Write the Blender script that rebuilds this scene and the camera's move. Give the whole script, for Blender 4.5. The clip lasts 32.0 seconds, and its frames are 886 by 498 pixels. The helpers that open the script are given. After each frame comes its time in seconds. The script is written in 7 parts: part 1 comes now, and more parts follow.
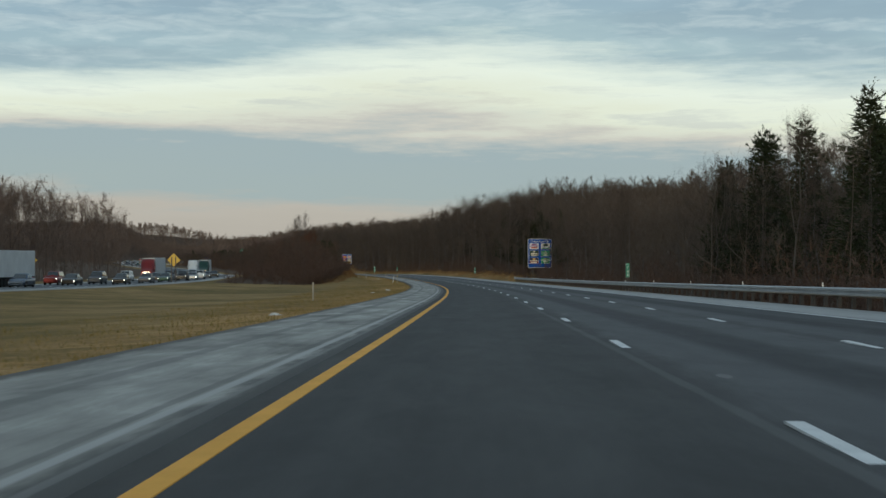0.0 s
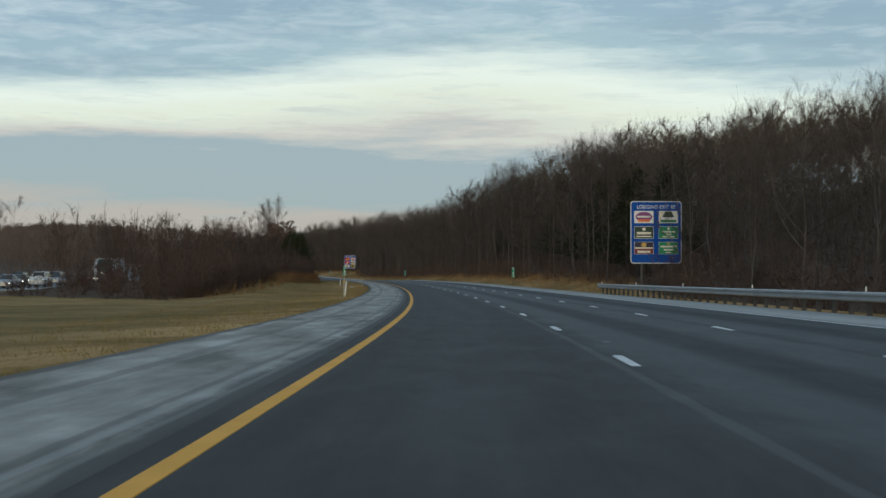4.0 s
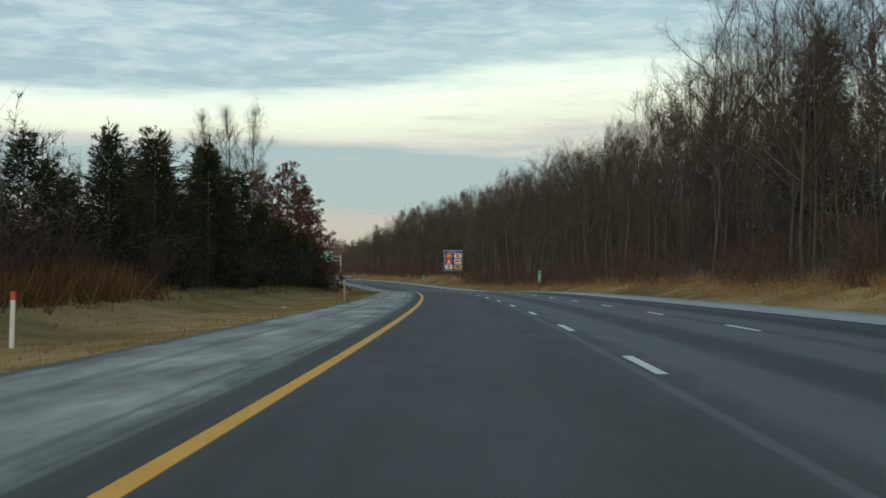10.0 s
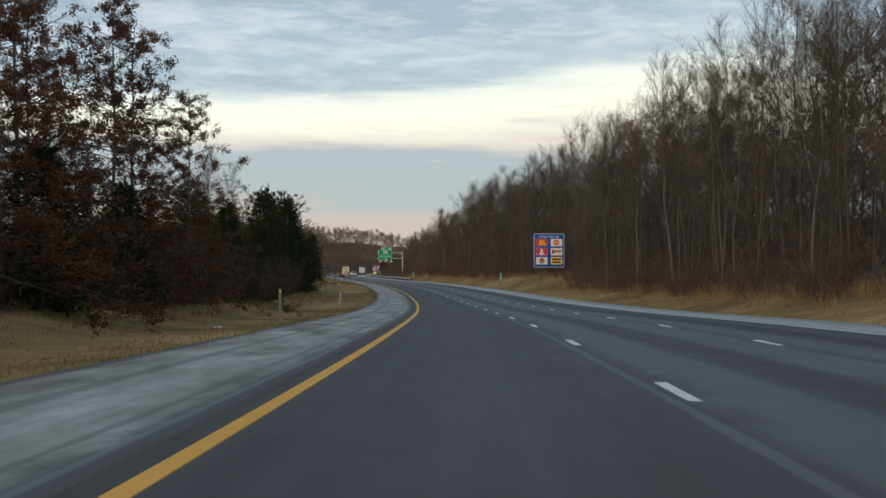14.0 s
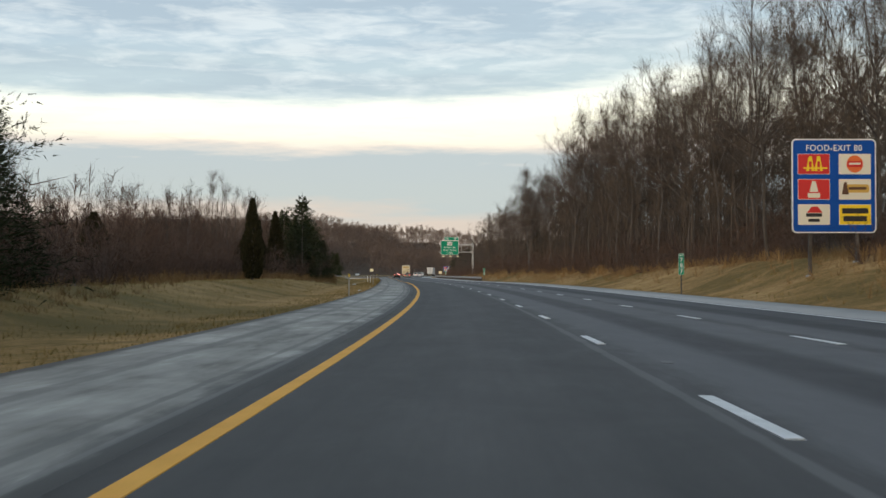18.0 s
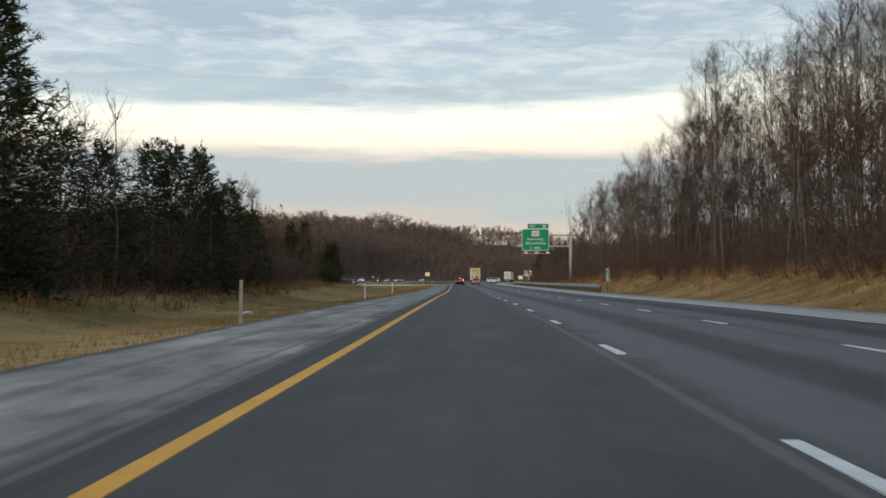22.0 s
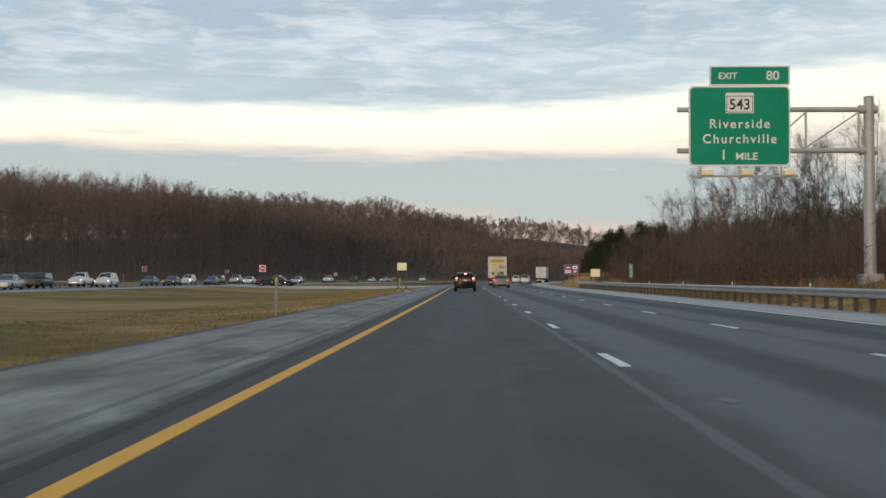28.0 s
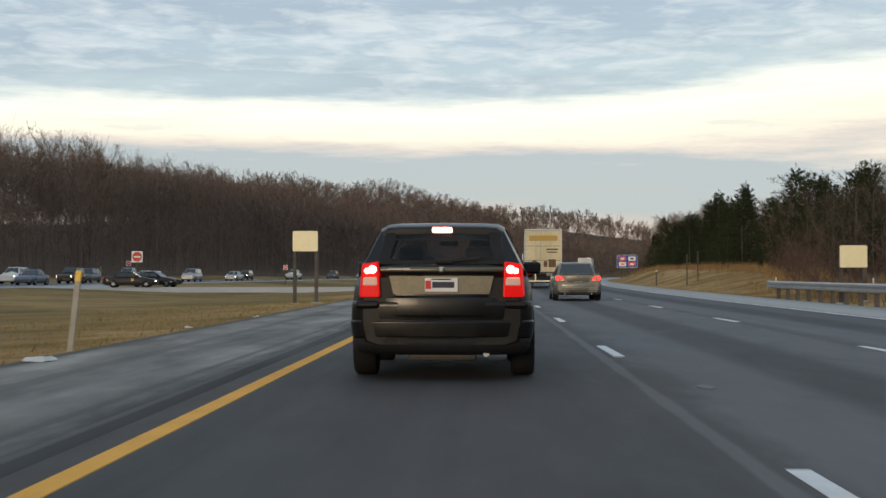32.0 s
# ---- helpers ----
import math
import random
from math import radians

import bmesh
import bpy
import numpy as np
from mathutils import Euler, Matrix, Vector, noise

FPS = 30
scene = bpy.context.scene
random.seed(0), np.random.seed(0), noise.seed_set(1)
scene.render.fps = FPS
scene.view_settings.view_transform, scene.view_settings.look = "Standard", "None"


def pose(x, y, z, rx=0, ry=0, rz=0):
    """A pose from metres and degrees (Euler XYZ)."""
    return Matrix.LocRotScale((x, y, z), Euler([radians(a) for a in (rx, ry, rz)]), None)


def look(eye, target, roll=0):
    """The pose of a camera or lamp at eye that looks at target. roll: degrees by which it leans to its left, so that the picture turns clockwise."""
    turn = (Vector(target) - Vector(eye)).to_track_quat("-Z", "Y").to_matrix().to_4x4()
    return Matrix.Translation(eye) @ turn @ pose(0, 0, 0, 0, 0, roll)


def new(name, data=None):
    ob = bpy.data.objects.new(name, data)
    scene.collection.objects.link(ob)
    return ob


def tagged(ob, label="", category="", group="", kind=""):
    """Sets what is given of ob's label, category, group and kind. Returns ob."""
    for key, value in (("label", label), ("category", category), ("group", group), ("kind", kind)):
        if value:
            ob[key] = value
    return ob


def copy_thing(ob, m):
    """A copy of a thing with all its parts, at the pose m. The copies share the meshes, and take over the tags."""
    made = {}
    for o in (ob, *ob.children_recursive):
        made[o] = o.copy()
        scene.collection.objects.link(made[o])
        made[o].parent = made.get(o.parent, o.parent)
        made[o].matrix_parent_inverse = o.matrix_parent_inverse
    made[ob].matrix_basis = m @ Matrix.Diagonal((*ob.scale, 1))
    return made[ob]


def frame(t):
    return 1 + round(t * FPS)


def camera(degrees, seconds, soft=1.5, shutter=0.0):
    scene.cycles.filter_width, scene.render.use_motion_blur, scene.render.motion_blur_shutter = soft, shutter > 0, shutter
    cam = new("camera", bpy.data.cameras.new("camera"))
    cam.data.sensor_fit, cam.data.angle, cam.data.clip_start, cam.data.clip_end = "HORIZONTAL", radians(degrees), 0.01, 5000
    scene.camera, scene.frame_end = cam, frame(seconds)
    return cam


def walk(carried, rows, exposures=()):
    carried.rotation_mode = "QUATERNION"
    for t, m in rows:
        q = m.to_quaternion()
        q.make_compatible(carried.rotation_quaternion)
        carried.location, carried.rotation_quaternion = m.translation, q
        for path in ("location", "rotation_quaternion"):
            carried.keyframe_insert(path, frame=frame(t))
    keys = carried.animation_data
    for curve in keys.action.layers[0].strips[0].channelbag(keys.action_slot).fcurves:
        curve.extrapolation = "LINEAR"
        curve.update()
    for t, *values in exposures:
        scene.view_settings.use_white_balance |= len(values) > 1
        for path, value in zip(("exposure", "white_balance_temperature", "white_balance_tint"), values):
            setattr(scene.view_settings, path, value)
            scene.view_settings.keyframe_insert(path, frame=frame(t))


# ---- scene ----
cam = camera(35.61, 32.0, soft=1.5, shutter=0.12)
PATH = [
    (0.0, pose(0.00, 0.00, 1.200, 90.471, 0, 1.384)),
    (0.5, pose(0.02, 14.46, 1.000, 90.456, 0, 1.333)),
    (1.0, pose(0.01, 28.91, 0.805, 90.558, 0, 1.371)),
    (1.5, pose(-0.01, 43.34, 0.613, 90.637, 0, 1.515)),
    (2.0, pose(-0.06, 57.76, 0.425, 90.682, 0, 1.660)),
    (2.5, pose(-0.15, 72.17, 0.241, 90.678, 0, 1.703)),
    (3.0, pose(-0.29, 86.58, 0.061, 90.674, 0, 2.010)),
    (3.5, pose(-0.49, 101.00, -0.114, 90.705, 0, 2.368)),
    (4.0, pose(-0.78, 115.44, -0.283, 90.774, 0, 2.738)),
    (4.5, pose(-1.18, 129.89, -0.447, 90.847, 0, 3.125)),
    (5.0, pose(-1.69, 144.36, -0.602, 90.817, 0, 3.605)),
    (5.5, pose(-2.34, 158.84, -0.747, 90.858, 0, 4.058)),
    (6.0, pose(-3.12, 173.32, -0.878, 90.838, 0, 4.636)),
    (6.5, pose(-4.05, 187.81, -0.994, 90.849, 0, 5.234)),
    (7.0, pose(-5.09, 202.32, -1.096, 91.032, 0, 5.713)),
    (7.5, pose(-6.25, 216.86, -1.187, 91.071, 0, 6.204)),
    (8.0, pose(-7.51, 231.42, -1.274, 91.028, 0, 6.578)),
    (8.5, pose(-8.87, 246.00, -1.354, 91.050, 0, 6.929)),
    (9.0, pose(-10.34, 260.58, -1.420, 91.024, 0, 7.432)),
    (9.5, pose(-11.92, 275.14, -1.466, 91.062, 0, 7.963)),
    (10.0, pose(-13.62, 289.64, -1.503, 91.088, 0, 8.424)),
    (10.5, pose(-15.43, 304.08, -1.542, 91.064, 0, 8.844)),
    (11.0, pose(-17.33, 318.43, -1.592, 91.124, 0, 9.316)),
    (11.5, pose(-19.31, 332.71, -1.651, 91.131, 0, 9.770)),
    (12.0, pose(-21.38, 346.89, -1.713, 91.162, 0, 10.169)),
    (12.5, pose(-23.56, 360.97, -1.770, 91.164, 0, 10.598)),
    (13.0, pose(-25.84, 374.98, -1.820, 91.135, 0, 11.082)),
    (13.5, pose(-28.24, 388.92, -1.873, 91.163, 0, 11.594)),
    (14.0, pose(-30.76, 402.83, -1.943, 91.196, 0, 12.007)),
    (14.5, pose(-33.41, 416.74, -2.044, 91.209, 0, 12.420)),
    (15.0, pose(-36.18, 430.67, -2.180, 91.013, 0, 12.888)),
    (15.5, pose(-39.07, 444.62, -2.341, 90.923, 0, 13.341)),
    (16.0, pose(-42.07, 458.59, -2.509, 91.050, 0, 13.756)),
    (16.5, pose(-45.19, 472.57, -2.660, 91.317, 0, 14.151)),
    (17.0, pose(-48.40, 486.54, -2.776, 91.381, 0, 14.599)),
    (17.5, pose(-51.72, 500.49, -2.843, 91.363, 0, 14.959)),
    (18.0, pose(-55.14, 514.42, -2.860, 91.363, 0, 15.388)),
    (18.5, pose(-58.67, 528.30, -2.834, 91.386, 0, 15.873)),
    (19.0, pose(-62.30, 542.16, -2.780, 91.439, 0, 16.336)),
    (19.5, pose(-66.03, 555.98, -2.710, 91.452, 0, 16.784)),
    (20.0, pose(-69.86, 569.77, -2.630, 91.450, 0, 17.258)),
    (20.5, pose(-73.78, 583.55, -2.540, 91.456, 0, 17.583)),
    (21.0, pose(-77.79, 597.28, -2.444, 91.510, 0, 17.992)),
    (21.5, pose(-81.88, 610.96, -2.347, 91.563, 0, 18.415)),
    (22.0, pose(-86.03, 624.57, -2.249, 91.599, 0, 18.663)),
    (22.5, pose(-90.23, 638.10, -2.154, 91.503, 0, 18.807)),
    (23.0, pose(-94.45, 651.54, -2.066, 91.430, 0, 18.895)),
    (23.5, pose(-98.69, 664.91, -1.993, 91.525, 0, 18.934)),
    (24.0, pose(-102.92, 678.19, -1.937, 91.485, 0, 19.057)),
    (24.5, pose(-107.14, 691.39, -1.894, 91.525, 0, 19.203)),
    (25.0, pose(-111.35, 704.50, -1.855, 91.597, 0, 19.336)),
    (25.5, pose(-115.53, 717.50, -1.816, 91.467, 0, 19.323)),
    (26.0, pose(-119.68, 730.38, -1.771, 91.469, 0, 19.291)),
    (26.5, pose(-123.78, 743.11, -1.720, 91.507, 0, 19.273)),
    (27.0, pose(-127.83, 755.69, -1.659, 91.530, 0, 19.266)),
    (27.5, pose(-131.82, 768.09, -1.588, 91.535, 0, 19.269)),
    (28.0, pose(-135.76, 780.32, -1.511, 91.580, 0, 19.275)),
    (28.5, pose(-139.65, 792.40, -1.434, 91.540, 0, 19.244)),
    (29.0, pose(-143.51, 804.34, -1.363, 91.580, 0, 19.210)),
    (29.5, pose(-147.35, 816.18, -1.297, 91.604, 0, 19.249)),
    (30.0, pose(-151.19, 827.94, -1.235, 91.586, 0, 19.322)),
    (30.5, pose(-155.03, 839.65, -1.169, 91.608, 0, 19.449)),
    (31.0, pose(-158.88, 851.31, -1.097, 91.649, 0, 19.612)),
    (31.5, pose(-162.62, 862.55, -1.018, 91.581, 0, 19.942)),
    (32.0, pose(-166.25, 873.44, -0.933, 91.387, 0, 20.042)),
]

EXPOSURES = [(0.0, -0.06, 6400, 3.0), (2.5, -0.05, 6350, 4.0), (5.0, -0.02, 6100, 2.0), (6.0, 0.02, 6300, -2.0), (7.0, 0.16, 6500, -2.0), (9.0, 0.23, 6550, -1.0), (11.0, 0.23, 6550, -1.0), (13.0, 0.15, 6600, 6.0), (14.0, 0.26, 6700, 11.0), (15.0, 0.30, 6800, 12.0), (17.0, 0.49, 6950, 12.0), (20.0, 0.42, 6950, 12.0), (24.0, 0.37, 6950, 13.0), (28.0, 0.38, 6950, 13.0), (32.0, 0.39, 6950, 13.0)]
walk(cam, PATH, EXPOSURES)

# ---- sky and sun ----
SUN_ELEVATION, SUN_TURN = 7.0, 181.0  # degrees; the sun stands low behind the camera's way


class Graph:
    """Short-hand for building a node tree."""

    def __init__(self, tree):
        self.tree = tree

    def add(self, kind, **inputs):
        node = self.tree.nodes.new(kind)
        for key, value in inputs.items():
            self.set(node, key, value)
        return node

    def set(self, node, key, value):
        socket = node.inputs[int(key[1:]) if key[0] == "i" and key[1:].isdigit() else key.replace("_", " ")]
        if isinstance(value, bpy.types.NodeSocket):
            self.tree.links.new(value, socket)
        else:
            socket.default_value = value

    def math(self, op, a, b=0.0, c=0.0):
        node = self.tree.nodes.new("ShaderNodeMath")
        node.operation = op
        for n, value in enumerate((a, b, c)):
            self.set(node, "i%d" % n, value)
        return node.outputs[0]

    def mix(self, factor, a, b, mode="MIX"):
        node = self.tree.nodes.new("ShaderNodeMix")
        node.data_type, node.blend_type = "RGBA", mode
        for n, value in ((0, factor), (6, a), (7, b)):
            if not isinstance(value, bpy.types.NodeSocket) and n and len(value) == 3:
                value = (*value, 1)
            self.set(node, "i%d" % n, value)
        return node.outputs[2]

    def ramp(self, value, stops):
        node = self.tree.nodes.new("ShaderNodeValToRGB")
        self.set(node, "i0", value)
        while len(node.color_ramp.elements) < len(stops):
            node.color_ramp.elements.new(0.5)
        for element, (at, colour) in zip(node.color_ramp.elements, stops):
            element.position = at
            element.color = (*colour, 1) if len(colour) == 3 else colour
        return node.outputs[0]

    def noise(self, vector, scale, detail=4.0, rough=0.55, distort=0.0):
        node = self.add("ShaderNodeTexNoise", Vector=vector, Scale=scale, Detail=detail, Roughness=rough, Distortion=distort)
        return node.outputs[0]

    def scaled(self, vector, x, y, z):
        node = self.tree.nodes.new("ShaderNodeMapping")
        self.set(node, "Vector", vector)
        node.inputs["Scale"].default_value = (x, y, z)
        return node.outputs[0]


def srgb(r, g, b):
    """A colour given as it shows on a screen, 0 to 255, as linear light."""
    return tuple(((c / 255 + 0.055) / 1.055) ** 2.4 if c > 10 else c / 255 / 12.92 for c in (r, g, b))


world = bpy.data.worlds.new("world")
scene.world = world
world.use_nodes = True
g = Graph(world.node_tree)
world.node_tree.nodes.clear()
coords = g.add("ShaderNodeTexCoord").outputs["Generated"]
split = g.add("ShaderNodeSeparateXYZ", i0=coords)
rise = g.math("MAXIMUM", split.outputs[2], 0.0)
# the cloud layer lies flat overhead: the way's run over its rise gives the place on it
over = g.math("ADD", rise, 0.05)
flat = g.add("ShaderNodeCombineXYZ", i0=g.math("DIVIDE", split.outputs[0], over), i1=g.math("DIVIDE", split.outputs[1], over), i2=0.0).outputs[0]
long_bands = g.noise(g.scaled(coords, 2.2, 2.2, 30.0), 1.0, 3.0, 0.5)
fine_bands = g.noise(g.scaled(coords, 9.0, 9.0, 75.0), 1.0, 7.0, 0.66)
wave = g.math("ADD", g.math("MULTIPLY", g.math("SUBTRACT", long_bands, 0.5), 0.045), g.math("MULTIPLY", g.math("SUBTRACT", fine_bands, 0.5), 0.040))
# the bright band sinks to the right below, and its upper edge arches over the road's first heading
arch = g.math("POWER", 2.718, g.math("MULTIPLY", g.math("POWER", g.math("DIVIDE", g.math("ADD", split.outputs[0], 0.035), 0.148), 2.0), -1.0))
upper = g.math("SUBTRACT", 0.010, g.math("MULTIPLY", arch, 0.027))
lower = g.math("SUBTRACT", g.math("MULTIPLY", split.outputs[0], 0.035), 0.002)
upward = g.ramp(rise, [(0.090, (0, 0, 0)), (0.125, (1, 1, 1))])
tilt = g.math("ADD", g.math("MULTIPLY", lower, g.math("SUBTRACT", 1.0, upward)), g.math("MULTIPLY", upper, upward))
level = g.math("MULTIPLY", g.math("ADD", g.math("ADD", rise, wave), tilt), 4.0)
bands = g.ramp(level, [
    (0.0, srgb(186, 178, 172)), (0.12, srgb(192, 184, 179)), (0.18, srgb(168, 181, 187)), (0.31, srgb(166, 180, 189)),
    (0.355, srgb(212, 206, 200)), (0.40, srgb(240, 241, 224)), (0.48, srgb(246, 250, 238)), (0.535, srgb(230, 238, 232)),
    (0.585, srgb(177, 197, 206)), (0.72, srgb(163, 185, 201)), (1.0, srgb(154, 175, 196))])
above = g.ramp(level, [(0.50, (0, 0, 0)), (0.62, (1, 1, 1))])
clumps = g.noise(g.scaled(coords, 7.0, 7.0, 26.0), 1.0, 4.0, 0.55)
flecks = g.noise(g.scaled(coords, 26.0, 26.0, 130.0), 1.0, 4.0, 0.58, 0.4)
fleck_amount = g.math("MULTIPLY", g.ramp(g.math("ADD", g.math("MULTIPLY", flecks, 0.55), g.math("MULTIPLY", clumps, 0.45)), [(0.48, (0, 0, 0)), (0.64, (1, 1, 1))]), above)
deck = g.noise(g.scaled(coords, 6.0, 6.0, 44.0), 1.0, 5.0, 0.6)
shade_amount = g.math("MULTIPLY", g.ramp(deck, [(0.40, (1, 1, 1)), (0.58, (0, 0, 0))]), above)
bands = g.mix(g.math("MULTIPLY", shade_amount, 0.38), bands, srgb(144, 163, 181))
bands = g.mix(g.math("MULTIPLY", fleck_amount, 0.46), bands, srgb(226, 235, 238))
wisps = g.math("MULTIPLY", g.ramp(fine_bands, [(0.52, (0, 0, 0)), (0.64, (1, 1, 1))]), g.ramp(level, [(0.34, (0, 0, 0)), (0.42, (1, 1, 1)), (0.56, (0, 0, 0))]))
bands = g.mix(g.math("MULTIPLY", wisps, 0.5), bands, srgb(196, 196, 198))
sky = g.tree.nodes.new("ShaderNodeTexSky")
sky.sky_type, sky.sun_disc = "NISHITA", False
sky.sun_elevation, sky.sun_rotation = radians(SUN_ELEVATION), radians(SUN_TURN)
clear = g.mix(1.0, sky.outputs[0], (0.1, 0.1, 0.1), "MULTIPLY")
whole = g.mix(0.90, clear, bands)
background = g.add("ShaderNodeBackground", Color=whole, Strength=1.0)
out = g.add("ShaderNodeOutputWorld")
world.node_tree.links.new(background.outputs[0], out.inputs["Surface"])

sun = new("sun", bpy.data.lights.new("sun", "SUN"))
sun.data.energy, sun.data.angle, sun.data.color = 0.9, radians(12), (1.0, 0.80, 0.56)
sun_way = Vector((math.sin(radians(SUN_TURN)) * math.cos(radians(SUN_ELEVATION)), math.cos(radians(SUN_TURN)) * math.cos(radians(SUN_ELEVATION)), math.sin(radians(SUN_ELEVATION))))
sun.matrix_world = look(sun_way * 100, (0, 0, 0))

# ---- materials ----
def material(name, build=None, colour=(0.5, 0.5, 0.5), rough=0.6, metal=0.0, **more):
    """A material with a Principled shader; build(graph, shader) adds its texture."""
    m = bpy.data.materials.new(name)
    m.use_nodes = True
    shader = m.node_tree.nodes["Principled BSDF"]
    shader.inputs["Base Color"].default_value = (*colour, 1)
    shader.inputs["Roughness"].default_value = rough
    shader.inputs["Metallic"].default_value = metal
    for key, value in more.items():
        shader.inputs[key.replace("_", " ")].default_value = value
    if build:
        build(Graph(m.node_tree), shader)
    return m


def bump(g, shader, height, strength=0.3, distance=0.02):
    node = g.add("ShaderNodeBump", Height=height, Strength=strength, Distance=distance)
    g.tree.links.new(node.outputs[0], shader.inputs["Normal"])


def mottled(dark, light, scale, fine=None, rough=0.8, relief=0.3, depth=0.02, spread=0.0):
    """A build function: two tones mixed by noise at two scales, with fine relief."""

    def build(g, shader):
        place = g.add("ShaderNodeTexCoord").outputs["Object"]
        wide = g.noise(place, scale, 4.0, 0.6)
        close = g.noise(place, fine or scale * 12, 3.0, 0.6)
        both = g.math("ADD", g.math("MULTIPLY", wide, 0.6), g.math("MULTIPLY", close, 0.4))
        colour = g.ramp(both, [(0.33, dark), (0.67, light)])
        if spread:
            random_ = g.add("ShaderNodeObjectInfo").outputs["Random"]
            value = g.math("ADD", g.math("MULTIPLY", random_, spread), 1.0 - spread / 2)
            colour = g.mix(1.0, colour, g.add("ShaderNodeCombineXYZ", i0=value, i1=value, i2=value).outputs[0], "MULTIPLY")
        g.tree.links.new(colour, shader.inputs["Base Color"])
        shader.inputs["Roughness"].default_value = rough
        bump(g, shader, close, relief, depth)

    return build


def island(dark, light, rough=0.85):
    """A build function: each loose piece takes a tone of its own."""

    def build(g, shader):
        pick = g.add("ShaderNodeNewGeometry").outputs["Random Per Island"]
        own = g.add("ShaderNodeObjectInfo").outputs["Random"]
        mixed = g.math("ADD", g.math("MULTIPLY", pick, 0.7), g.math("MULTIPLY", own, 0.3))
        g.tree.links.new(g.ramp(mixed, [(0.05, dark), (0.95, light)]), shader.inputs["Base Color"])
        shader.inputs["Roughness"].default_value = rough

    return build


def lane_surface(tone, tracks, seams, grain, streaks=0.5, lighter=0.0, tone_along=()):
    """A build function for paving; its UV runs across (metres) and along the road (metres)."""

    def build(g, shader):
        uv = g.add("ShaderNodeTexCoord").outputs["UV"]
        parts = g.add("ShaderNodeSeparateXYZ", i0=uv)
        across = parts.outputs[0]
        long_ = g.noise(g.scaled(uv, 2.6, 0.03, 1), 1.0, 5.0, 0.65)
        patch = g.noise(g.scaled(uv, 1.1, 0.34, 1), 1.0, 6.0, 0.68, 0.5)
        damp = g.noise(g.scaled(uv, 0.9, 0.22, 1), 1.0, 3.0, 0.5, 0.3)
        stones = g.noise(uv, 60.0, 2.0, 0.7)
        crust = g.noise(g.scaled(uv, 5.0, 0.55, 1), 1.0, 5.0, 0.7)
        patch = g.math("ADD", g.math("MULTIPLY", patch, 0.72), g.math("MULTIPLY", crust, 0.28))
        mixed = g.math("ADD", g.math("MULTIPLY", long_, streaks), g.math("MULTIPLY", g.math("ADD", g.math("MULTIPLY", patch, 0.55), g.math("MULTIPLY", damp, 0.45)), 1 - streaks))
        colour = g.ramp(mixed, tone)
        if tracks:
            # polished wheel paths, two to a lane
            wheel = g.math("PINGPONG", g.math("ADD", across, 0.0), 0.915)
            band = g.ramp(g.math("ADD", wheel, g.math("MULTIPLY", g.math("SUBTRACT", patch, 0.5), 0.5)), [(0.30, (0, 0, 0)), (0.95, (1, 1, 1))])
            colour = g.mix(g.math("MULTIPLY", band, tracks), colour, tone[0][1])
        if lighter:
            # the outer lanes are older, paler paving; their bluish sheen is painted in too
            outer = g.ramp(g.math("MULTIPLY", g.math("ADD", across, g.math("MULTIPLY", g.math("SUBTRACT", patch, 0.5), 0.8)), 0.1), [(0.33, (0, 0, 0)), (0.45, (1, 1, 1))])
            colour = g.mix(g.math("MULTIPLY", outer, lighter), colour, (0.17, 0.172, 0.175))
        for at, width, shade, amount, *until in seams:
            off = g.math("ABSOLUTE", g.math("SUBTRACT", across, at))
            off = g.math("ADD", off, g.math("MULTIPLY", g.math("SUBTRACT", patch, 0.5), width * 1.7))
            edge = g.ramp(off, [(max(width * 0.5, 0.001), (1, 1, 1)), (width * 0.95, (0, 0, 0))])
            edge = g.math("MULTIPLY", edge, amount)
            if until:
                edge = g.math("MULTIPLY", edge, g.ramp(g.math("MULTIPLY", parts.outputs[1], 0.001), [(until[0] / 1000, (1, 1, 1)), (until[0] / 1000 + 0.04, (0, 0, 0))]))
            colour = g.mix(edge, colour, shade)
        colour = g.mix(g.math("MULTIPLY", stones, grain), colour, tone[-1][1])
        # scales the colour by distance along the road
        if tone_along:
            along_gain = g.ramp(g.math("MULTIPLY", parts.outputs[1], 0.001), [(at / 1000, (v, v, v)) for at, v in tone_along])
            colour = g.mix(1.0, colour, along_gain, "MULTIPLY")
        g.tree.links.new(colour, shader.inputs["Base Color"])
        shader.inputs["Specular IOR Level"].default_value = 0.18
        g.tree.links.new(g.ramp(patch, [(0.3, (0.62,) * 3), (0.7, (0.82,) * 3)]), shader.inputs["Roughness"])
        bump(g, shader, stones, 0.35, 0.006)

    return build


